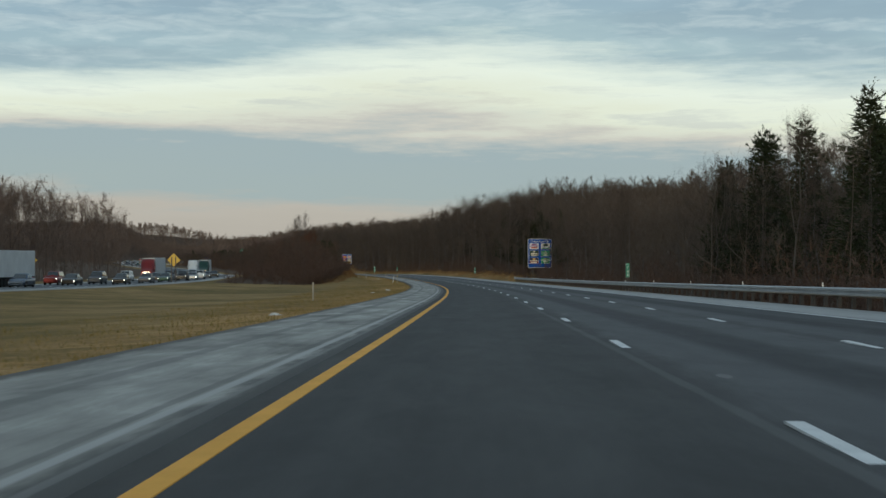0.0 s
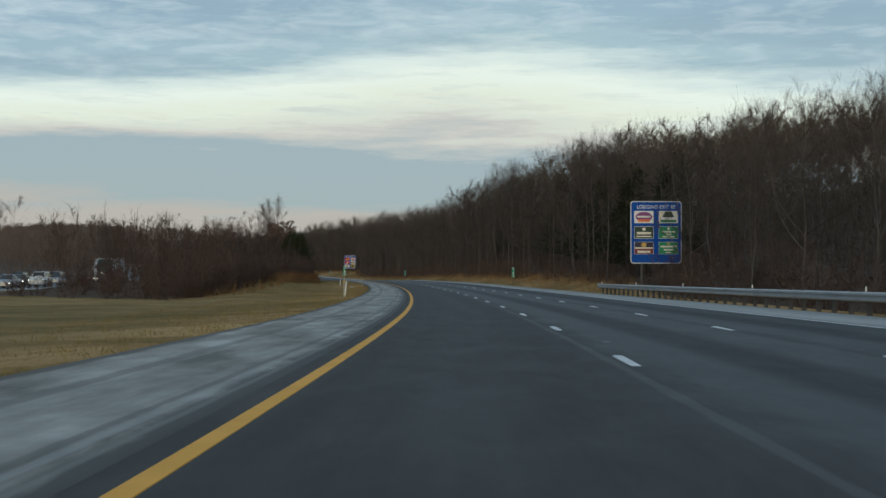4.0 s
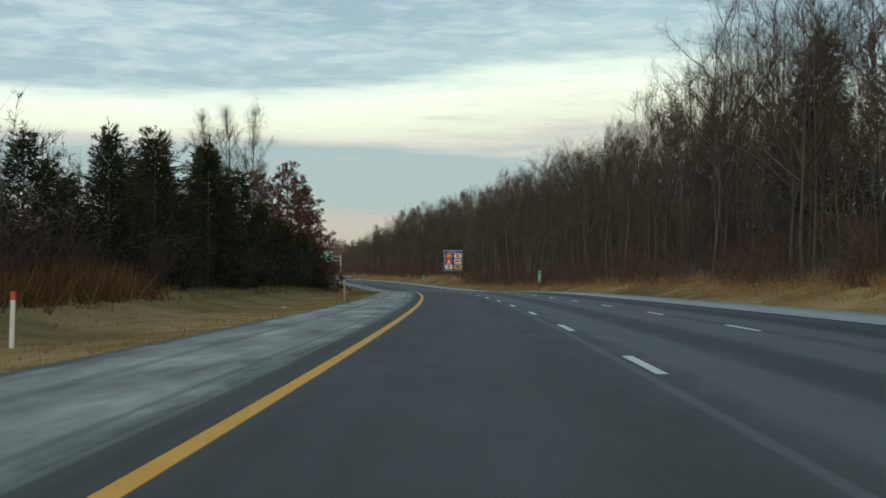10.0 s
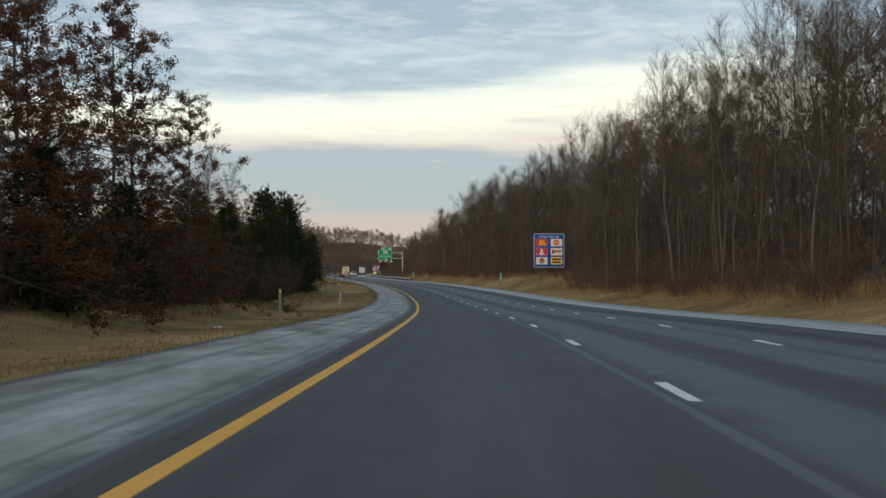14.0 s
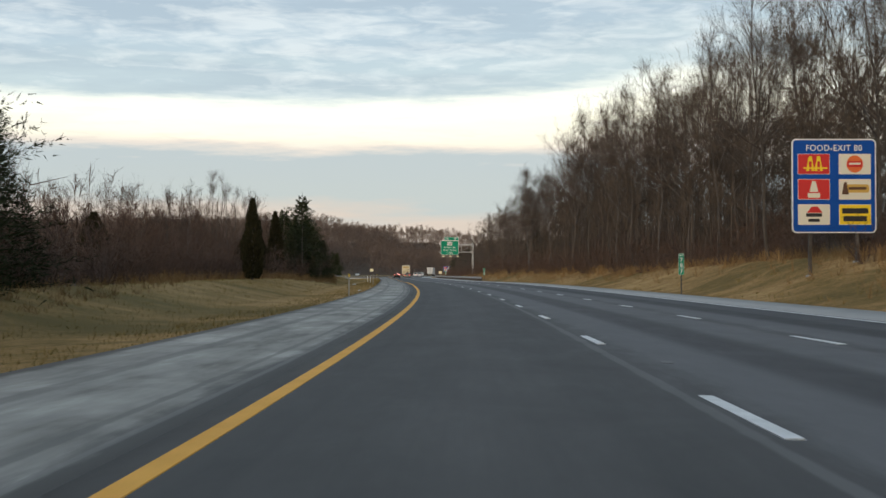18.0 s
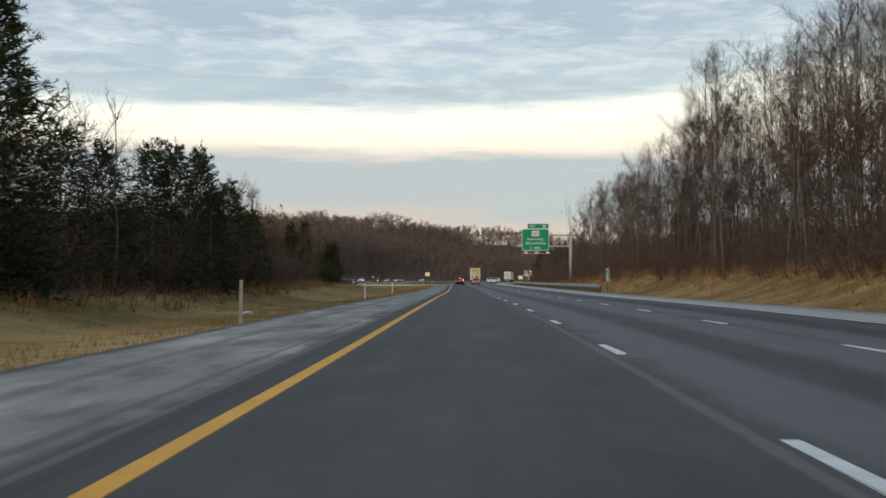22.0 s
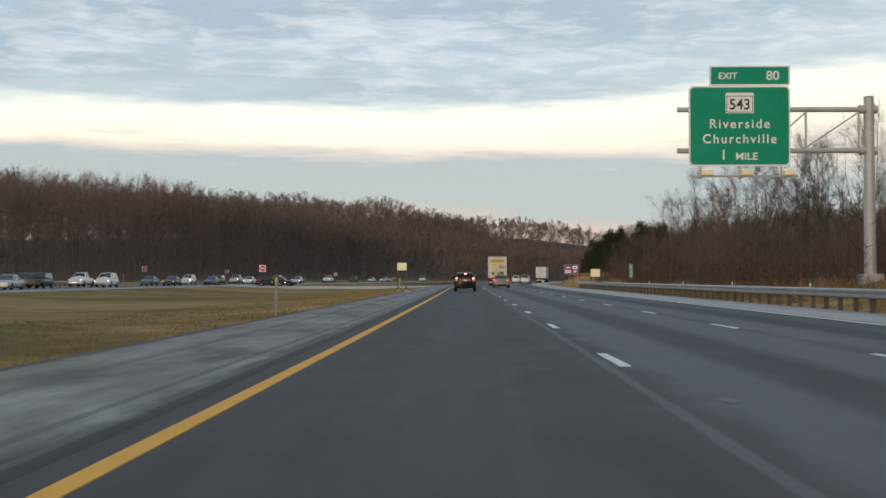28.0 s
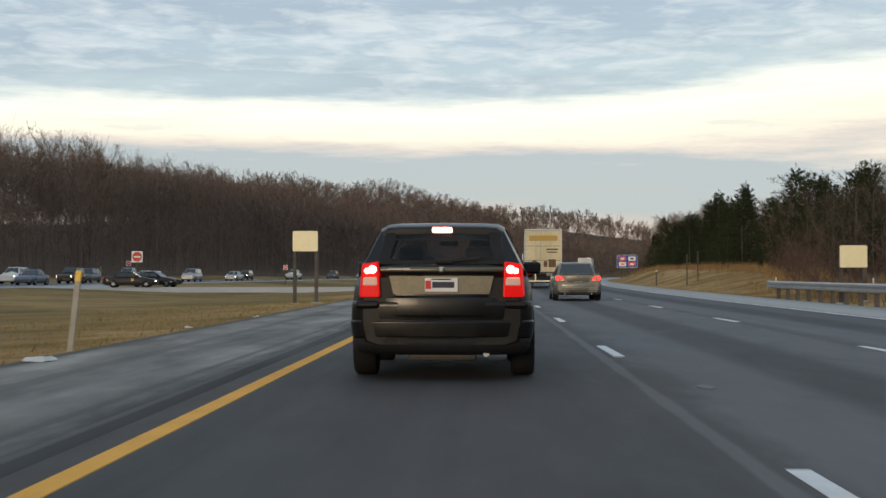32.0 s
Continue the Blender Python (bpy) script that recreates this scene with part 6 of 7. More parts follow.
no_entry(1033.0, -35.6, 3.4, "large red and white no-entry sign beside the turn-round", 1.15)
no_entry(1092.0, -56.0, 3.0, "small red and white no-entry sign beyond the far lanes", 0.75)
no_entry(1085.0, -31.0, 2.3, "small red and white sign in the median grass", 0.65)

# litter on the verge
LITTER = material("dirty_white_plastic", mottled((0.42, 0.42, 0.40), (0.66, 0.66, 0.64), 6, 40, 0.6, 0.2, 0.005))
for s_, l_, size in ((46, -5.2, 0.22), (118, -6.4, 0.2), (134, -5.6, 0.25), (290, -5.3, 0.22), (352, -6.2, 0.2), (451, -6.5, 0.2), (618, -4.2, 0.14), (640, -3.9, 0.12), (683, -6.4, 0.30), (910.5, -3.2, 0.20), (925, -4.6, 0.10), (932, -4.2, 0.09)):
    bm = bmesh.new()
    bmesh.ops.create_icosphere(bm, subdivisions=2, radius=size)
    for v in bm.verts:
        k = 1 + 0.9 * noise.noise(v.co * 14 + Vector((s_, l_, 0)))
        v.co = Vector((v.co.x * k, v.co.y * 0.8 * k, max(v.co.z, -0.02) * 0.32 * k * (1 + 0.8 * noise.noise(v.co * 23))))
    me = bpy.data.meshes.new("litter")
    bm.to_mesh(me)
    bm.free()
    me.materials.append(LITTER)
    ob = tagged(new("litter", me), "crumpled dirty white plastic scrap on the verge", "litter", "roadside litter")
    ob.matrix_basis = stand(s_, l_, float(land(s_, l_)) + 0.01 if l_ < -3.5 else 0.0, s_ * 7)

# ---- vehicles ----
def car_paint(name, r, g_, b, metal=0.5, rough=0.32, coat=0.35):
    def build(g, shader):
        place = g.add("ShaderNodeTexCoord").outputs["Object"]
        dust = g.noise(place, 2.2, 5.0, 0.65)
        height = g.add("ShaderNodeSeparateXYZ", i0=place).outputs[2]
        low = g.ramp(g.math("ADD", g.math("SUBTRACT", 0.75, height), g.math("MULTIPLY", dust, 0.5)), [(0.55, (0, 0, 0)), (1.0, (1, 1, 1))])
        colour = g.mix(g.math("MULTIPLY", low, 0.12), srgb(r, g_, b), (0.10, 0.095, 0.085))
        g.tree.links.new(colour, shader.inputs["Base Color"])
        g.tree.links.new(g.ramp(g.math("ADD", dust, g.math("MULTIPLY", low, 0.4)), [(0.3, (rough,) * 3), (0.9, (rough + 0.3,) * 3)]), shader.inputs["Roughness"])

    return material(name, build, metal=metal, Coat_Weight=coat, Coat_Roughness=0.15, Specular_IOR_Level=0.3)


PAINTS = {
    "black": car_paint("black_car_paint", 15, 14, 14, 0.0, 0.22, 0.15), "bronze": car_paint("grey_bronze_car_paint", 128, 124, 112, 0.7), "silver": car_paint("silver_car_paint", 160, 163, 166, 0.7),
    "white": car_paint("white_car_paint", 214, 214, 210, 0.0, 0.35), "grey": car_paint("dark_grey_car_paint", 74, 78, 84, 0.6), "blue": car_paint("slate_blue_car_paint", 62, 78, 98, 0.6),
    "green": car_paint("dark_green_car_paint", 36, 66, 58, 0.5), "red": car_paint("dark_red_car_paint", 120, 32, 30, 0.4), "gold": car_paint("pale_gold_car_paint", 150, 142, 120, 0.7), "brown": car_paint("dark_brown_car_paint", 44, 38, 34, 0.4)}
GLASS_DARK = material("tinted_car_glass", colour=(0.018, 0.024, 0.028), rough=0.06, Specular_IOR_Level=0.8)
SEE_THROUGH = material("see_through_tinted_glass", colour=(0.012, 0.016, 0.018), rough=0.04, Alpha=0.20, Specular_IOR_Level=0.5)
RUBBER = material("black_tyre_rubber", mottled((0.008, 0.008, 0.008), (0.020, 0.020, 0.020), 4, 60, 0.85, 0.3, 0.004), Specular_IOR_Level=0.2)
PLASTIC = material("black_bumper_plastic", mottled((0.010, 0.010, 0.011), (0.020, 0.020, 0.021), 3, 120, 0.62, 0.15, 0.002), Specular_IOR_Level=0.22)
ALLOY = material("silver_alloy", colour=(0.42, 0.43, 0.44), rough=0.35, metal=0.8)
CHROME = material("chrome_trim", colour=(0.60, 0.60, 0.60), rough=0.18, metal=1.0)
PLATE_WHITE = material("white_licence_plate", colour=(0.70, 0.70, 0.68), rough=0.45)
CLOTH = material("grey_seat_cloth", mottled((0.03, 0.03, 0.032), (0.06, 0.06, 0.062), 8, 90, 0.9, 0.2, 0.003))
LAMP_OFF = material("clear_lamp_lens", colour=(0.50, 0.48, 0.46), rough=0.15)


def glowing(name, colour, glow, strength, rough=0.35):
    return material(name, colour=colour, rough=rough, Specular_IOR_Level=0.12, Emission_Color=(*glow, 1), Emission_Strength=strength)


HEADLIGHT = glowing("lit_headlight", (0.8, 0.8, 0.75), (1.0, 0.93, 0.78), 9.0)
TAIL_DIM = glowing("red_tail_lens", (0.36, 0.006, 0.006), (1.0, 0.012, 0.010), 0.34)
TAIL_LIT = glowing("lit_red_tail_lamp", (0.6, 0.03, 0.03), (1.0, 0.05, 0.035), 1.5)
BRAKE_LIT = glowing("lit_brake_lamp", (0.7, 0.1, 0.1), (1.0, 0.24, 0.18), 12.0)
REVERSE_LENS = glowing("clear_reversing_lens", (0.50, 0.36, 0.30), (1.0, 0.50, 0.36), 0.16)
STEEL_GREY = material("dull_grey_steel", mottled((0.05, 0.045, 0.04), (0.10, 0.09, 0.08), 4, 40, 0.6, 0.1, 0.003))


def loft(sections, close_ends=True, bevel=0.0, smooth_=True):
    """A skin through closed cross-sections that have the same number of points."""
    bm = bmesh.new()
    rings = [[bm.verts.new(p) for p in ring] for ring in sections]
    n = len(rings[0])
    for a, b in zip(rings[:-1], rings[1:]):
        for k in range(n):
            bm.faces.new((a[k], a[(k + 1) % n], b[(k + 1) % n], b[k]))
    if close_ends:
        bm.faces.new(rings[0][::-1])
        bm.faces.new(rings[-1])
    bmesh.ops.recalc_face_normals(bm, faces=bm.faces)
    if smooth_:
        for f in bm.faces:
            f.smooth = len(f.verts) == 4
    return bm


def mirrored(half):
    """A closed outline from its right half, from the middle below to the middle above."""
    return half + [(-x, y, z) for x, y, z in reversed(half) if abs(x) > 1e-6]


def slab(corners, thick=0.012, inset=0.0):
    """A thin panel on four corners, set in by a share of its size and standing proud along its normal."""
    c = [Vector(p) for p in corners]
    mid = sum(c, Vector()) / 4
    c = [p + (mid - p) * inset for p in c]
    out_ = (c[1] - c[0]).cross(c[3] - c[0]).normalized()
    bm = bmesh.new()
    low = [bm.verts.new(p - out_ * 0.004) for p in c]
    high = [bm.verts.new(p + out_ * thick) for p in c]
    bm.faces.new(low[::-1])
    bm.faces.new(high)
    for k in range(4):
        bm.faces.new((low[k], low[(k + 1) % 4], high[(k + 1) % 4], high[k]))
    return bm


def wheel(parent, x, y, radius, width=0.21, spokes=7):
    side = 1 if x > 0 else -1
    bm = bmesh.new()
    rings = []
    for u, r in ((-0.5, 0.70), (-0.5, 0.93), (-0.40, 1.0), (0.40, 1.0), (0.5, 0.93), (0.5, 0.70)):
        rings.append([(x + u * width, y + radius * r * math.cos(a), radius + radius * r * math.sin(a)) for a in np.linspace(0, 2 * math.pi, 23)[:-1]])
    bm.free()
    hub = thing_part("wheel", parent)
    tyre = part("tyre", loft(rings), RUBBER, hub)
    bm = rod((x + side * width * 0.36, y, radius), (x + side * width * 0.44, y, radius), radius * 0.68, sides=20)
    for k in range(spokes):
        a = k * 2 * math.pi / spokes
        box((0.03, radius * 0.10, radius * 0.60), (x + side * width * 0.46, y - math.sin(a) * radius * 0.34, radius + math.cos(a) * radius * 0.34), 0, bm, Matrix.Rotation(a, 4, "X"))
    part("rim", bm, ALLOY, hub)
    return hub


def thing_part(name, parent):
    ob = new(name)
    ob.parent, ob.empty_display_size = parent, 0.2
    return ob


def licence_plate(parent, y, z, face, half=0.153, tall=0.13):
    """A plate with plain bars in place of its characters; face -1: it looks back."""
    plate_ = part("licence_plate", box((half * 2, 0.012, tall), (0, y, z), 0.004), PLATE_WHITE, parent, "white licence plate with plain dark bars")
    part("bar", box((half * 1.35, 0.004, tall * 0.42), (half * 0.12, y + face * 0.008, z)), NAVY, plate_)
    part("bar", box((half * 0.34, 0.004, tall * 0.6), (-half * 0.8, y + face * 0.0075, z)), LOGO_RED, plate_)
    part("bar", box((half * 1.2, 0.004, tall * 0.10), (0, y + face * 0.0072, z + tall * 0.40)), NAVY, plate_)
    return plate_


SHAPES = {  # length, width, height, clearance, belt, nose height, cowl, deck, wheel radius, and y of: windscreen foot, its top, rear window top, its foot
    "sedan": (4.75, 1.80, 1.45, 0.20, 0.92, 0.66, 0.94, 0.98, 0.32, (0.95, 0.22, -0.95, -1.55)),
    "suv": (4.65, 1.84, 1.75, 0.26, 1.05, 0.86, 1.08, 1.05, 0.36, (1.00, 0.45, -1.95, -2.22)),
    "hatch": (4.41, 1.76, 1.53, 0.24, 1.02, 0.82, 1.04, 1.04, 0.345, (1.05, 0.35, -1.72, -2.10)),
    "van": (5.00, 1.95, 1.78, 0.20, 1.00, 0.78, 1.04, 1.0, 0.34, (1.45, 0.62, -2.20, -2.42)),
    "pickup": (5.50, 1.96, 1.85, 0.32, 1.12, 0.98, 1.14, 1.14, 0.39, (1.05, 0.55, -0.70, -0.85))}


def car(kind, colour, label, m, group, lights=True, tail=TAIL_DIM, hero=False):
    """A car that faces +y. hero: no cabin glass or rear lamps yet, which the maker adds."""
    length, width, height, low, belt, nose, cowl, deck, r, (y1, y2, y3, y4) = SHAPES[kind]
    paint_ = PAINTS[colour]
    root = thing("car", label, "car", group, m)
    w, half = width / 2, length / 2
    sections = []
    for u in np.linspace(-1, 1, 17):
        y = u * half
        tip = max(0.0, (abs(u) - 0.80) / 0.20)
        ww = w * (1 - 0.16 * tip**2.2)
        zb = low + 0.10 * tip**1.5
        if y > y1:
            zt = cowl + (nose - cowl) * ((y - y1) / (half - y1)) ** 1.4
        elif y < y4:
            zt = belt + (deck - belt) * min(1, (y4 - y) / 0.3) - 0.06 * max(0, (-y - half + 0.12) / 0.12)
        else:
            zt = belt + (cowl - belt) * smooth(y, y1 - 0.6, y1)
        zt = float(zt)
        side = [(0, zb), (ww * 0.80, zb), (ww * 0.95, zb + 0.04), (ww, zb + 0.20), (ww * 1.0, zb + 0.5 * (zt - zb)), (ww * 0.975, zt - 0.13), (ww * 0.93, zt - 0.035), (ww * 0.84, zt), (0, zt + 0.015)]
        sections.append(mirrored([(x, y, z) for x, z in side]))
    part("body", loft(sections), paint_, root)
    # cabin: screen foot, screen top, rear top, rear foot
    rings = []
    for y, z, k in ((y1, belt - 0.02, 0.86), (y2, height - 0.05, 0.70), (y2 - 0.25, height, 0.69), (0.5 * (y2 + y3), height + 0.005, 0.69), (y3 + 0.2, height - 0.01, 0.68), (y3, height - 0.05, 0.67), (y4, belt - 0.02, 0.84)):
        foot_w, top_w = w * 0.90, w * k
        rings.append(mirrored([(0, y, belt - 0.05), (foot_w if z > belt else w * 0.86, y, belt - 0.05), (top_w + 0.25 * (foot_w - top_w) * (z > belt), y, belt - 0.05 + 0.85 * (z - belt + 0.05)), (top_w * 0.93, y, z), (0, y, z + 0.012)]))
    if not hero:
        part("cabin", loft(rings), paint_, root)
    top = height - 0.10
    tw, bw = w * 0.715, w * 0.895

    def side_x(z):
        return bw + (tw - bw) * (z - belt) / (top - belt) + 0.006

    if not hero:
        part("windscreen", slab([(-w * 0.78, y1 - 0.06, belt + 0.02), (w * 0.78, y1 - 0.06, belt + 0.02), (w * 0.64, y2 + 0.02, top + 0.03), (-w * 0.64, y2 + 0.02, top + 0.03)][::-1], 0.02), GLASS_DARK, root, "dark glass windscreen")
        part("rear_window", slab([(-w * 0.74, y4 + 0.05, belt + 0.06), (w * 0.74, y4 + 0.05, belt + 0.06), (w * 0.60, y3 - 0.02, top + 0.02), (-w * 0.60, y3 - 0.02, top + 0.02)], 0.02), GLASS_DARK, root, "dark glass rear window")
    mid = 0.5 * (y2 + y3) + 0.1
    for sgn in (1, -1):
        for ya, yb, yc, yd in ((y1 - 0.30, mid + 0.04, mid + 0.04, y2 - 0.05), (mid - 0.04, y4 + 0.30 if kind != "pickup" else y4 + 0.12, y3 + 0.12, mid - 0.04)):
            ring = [(sgn * side_x(belt + 0.04), ya, belt + 0.04), (sgn * side_x(belt + 0.04), yb, belt + 0.04), (sgn * side_x(top), yc, top), (sgn * side_x(top), yd, top)]
            part("side_window", slab(ring if sgn < 0 else ring[::-1], 0.014), SEE_THROUGH if hero else GLASS_DARK, root)
        part("mirror", box((0.20, 0.10, 0.14), (sgn * (w + 0.06), y1 - 0.42, belt + 0.07), 0.03), paint_, root)
        part("headlight", box((0.34, 0.10, 0.15), (sgn * (w * 0.68), half - 0.05 - 0.05, nose - 0.09), 0.03), HEADLIGHT if lights else LAMP_OFF, root, "lit headlight" if lights else "")
        part("sill", box((0.06, length * 0.42, 0.10), (sgn * (w * 0.97), 0, low + 0.06), 0.02), PLASTIC, root)
        if not hero:
            part("tail_lamp", box((0.30, 0.08, 0.17), (sgn * (w * 0.72), -half + 0.05, deck - 0.16), 0.02), tail, root, "red tail lamp")
        for y in (half - 0.92, -half + 0.95):
            wheel(root, sgn * (w - 0.10), y, r, 0.23 if hero else 0.21)
            arch = [(sgn * (w - 0.006), y + (r + 0.06) * math.cos(a), r + 0.02 + (r + 0.06) * math.sin(a)) for a in np.linspace(-0.25, math.pi + 0.25, 14)]
            bm = bmesh.new()
            vs = [bm.verts.new(p) for p in arch] + [bm.verts.new((sgn * (w - 0.05), p[1], p[2])) for p in arch]
            n = len(arch)
            bm.faces.new(vs[:n])
            for k in range(n - 1):
                bm.faces.new((vs[k], vs[k + 1], vs[n + k + 1], vs[n + k]))
            part("wheel_arch", bm, PLASTIC, root)
    part("grille", box((w * 0.9, 0.05, 0.16), (0, half - 0.03, nose - 0.16), 0.02), PLASTIC, root)
    part("front_bumper", box((w * 1.72, 0.16, 0.18), (0, half - 0.08, low + 0.20), 0.05), paint_ if kind != "pickup" else CHROME, root)
    if not hero:
        part("rear_bumper", box((w * 1.74, 0.16, 0.20), (0, -half + 0.06, low + 0.24), 0.05), paint_, root)
        licence_plate(root, -half - 0.015 if kind != "sedan" else -half - 0.012, deck - 0.22, -1)
    if kind == "pickup":
        part("cargo_bed", box((w * 1.6, 1.55, 0.06), (0, -1.75, belt + 0.02), 0.02), PLASTIC, root, "dark open cargo bed")
    if kind == "suv":
        for sgn in (1, -1):
            part("roof_rail", box((0.04, 1.9, 0.05), (sgn * w * 0.62, -0.7, height + 0.03), 0.015), PLASTIC, root)
    return root


# the dark hatchback ahead, with its brake lamps lit
def rear_shell(levels, bow=0.07, corner=0.17, front=-1.15):
    """A wrap-round rear panel: at each height z its half-width w and the rear's y at the middle."""
    bm = bmesh.new()
    rings = []
    for z, w, y in levels:
        half = [(0.0, y), (w * 0.35, y + bow * 0.12), (w * 0.68, y + bow * 0.46)]
        xc, yc = w - corner, y + bow * 0.9 + corner
        half += [(xc + corner * math.sin(a), yc - corner * math.cos(a)) for a in np.linspace(0.15, math.pi / 2, 6)]
        half += [(w, 0.5 * (yc + front)), (w, front)]
        rings.append([bm.verts.new((-x, yy, z)) for x, yy in half[:0:-1]] + [bm.verts.new((x, yy, z)) for x, yy in half])
    for a, b in zip(rings[:-1], rings[1:]):
        for k in range(len(a) - 1):
            bm.faces.new((a[k], a[k + 1], b[k + 1], b[k])).smooth = True
    bm.faces.new(rings[0][::-1])
    bm.faces.new(rings[-1])
    return bm


def prism(low, high):
    """A tapered solid between two rings of four places."""
    bm = bmesh.new()
    a, b = [bm.verts.new(p) for p in low], [bm.verts.new(p) for p in high]
    for k in range(4):
        bm.faces.new((a[k], a[(k + 1) % 4], b[(k + 1) % 4], b[k]))
    bm.faces.new(a[::-1])
    bm.faces.new(b)
    bmesh.ops.recalc_face_normals(bm, faces=bm.faces)
    bmesh.ops.bevel(bm, geom=list(bm.edges), offset=0.012, segments=2, profile=0.5, affect="EDGES")
    return bm


BLACK = PAINTS["black"]
suv = car("hatch", "black", "black hatchback with lit brake lamps, seen from behind", stand(909.55, 1.62), "", lights=False, hero=True)
# bumper and lower quarter
part("lower_bumper", rear_shell([(0.235, 0.70, -2.06), (0.26, 0.80, -2.16), (0.31, 0.835, -2.205), (0.385, 0.845, -2.225), (0.40, 0.842, -2.215)], front=-1.62), PLASTIC, suv, "matt black lower bumper")
part("rear_bumper", rear_shell([(0.405, 0.842, -2.212), (0.412, 0.858, -2.242), (0.416, 0.860, -2.244), (0.425, 0.862, -2.246), (0.545, 0.872, -2.252), (0.556, 0.874, -2.252), (0.560, 0.872, -2.248), (0.566, 0.866, -2.234), (0.572, 0.866, -2.234), (0.580, 0.866, -2.236), (0.70, 0.862, -2.242), (0.735, 0.858, -2.242), (0.742, 0.854, -2.236), (0.75, 0.838, -2.205)], front=-1.62), BLACK, suv, "black rear bumper with two creases")
for sgn in (1, -1):
    part("bumper_step", box((0.235, 0.10, 0.075), (sgn * 0.700, -2.185, 0.715), 0.03), BLACK, suv)
    part("quarter_panel", prism([(sgn * 0.70, -1.62, 0.60), (sgn * 0.872, -1.62, 0.60), (sgn * 0.872, -0.78, 0.62), (sgn * 0.70, -0.78, 0.62)], [(sgn * 0.66, -2.02, 1.04), (sgn * 0.80, -1.98, 1.04), (sgn * 0.845, -0.70, 1.03), (sgn * 0.70, -0.70, 1.03)]), BLACK, suv, "black flared rear quarter")
part("rear_hatch", rear_shell([(0.60, 0.560, -2.245), (0.61, 0.565, -2.250), (0.62, 0.57, -2.252), (0.775, 0.575, -2.250), (0.783, 0.575, -2.248), (0.795, 0.575, -2.236), (0.805, 0.578, -2.235), (1.00, 0.582, -2.226), (1.012, 0.584, -2.232), (1.018, 0.585, -2.236), (1.07, 0.59, -2.228), (1.085, 0.595, -2.215), (1.10, 0.60, -2.19)], bow=0.05, corner=0.06, front=-2.02), BLACK, suv, "black rear hatch")
# the recess is body black; its bronze-grey colour is a painted reflection
part("plate_recess", slab([(-0.45, -2.242, 0.815), (0.45, -2.242, 0.815), (0.49, -2.232, 0.985), (-0.49, -2.232, 0.985)], 0.006), material("dark_metallic_recess", mottled((0.10, 0.09, 0.065), (0.16, 0.145, 0.11), 2, 30, 0.38, 0.05, 0.002), metal=0.75), suv, "black recess round the plate with a painted bronze-grey reflection")
# the strip's bronze is the sky's reflection put into its colour
part("trim_strip", rear_shell([(1.022, 0.635, -2.246), (1.03, 0.64, -2.252), (1.062, 0.645, -2.248), (1.07, 0.64, -2.238)], bow=0.05, corner=0.05, front=-2.10), material("dark_bronze_trim", colour=(0.13, 0.115, 0.085), rough=0.35, metal=0.7), suv, "metallic strip above the plate with a painted bronze sky reflection")
part("badge", box((0.05, 0.02, 0.055), (0, -2.262, 1.045), 0.012), CHROME, suv, "small plain chrome badge")
part("name_bar", box((0.20, 0.006, 0.016), (-0.40, -2.236, 1.050)), CHROME, suv, "small bright lettering bar")
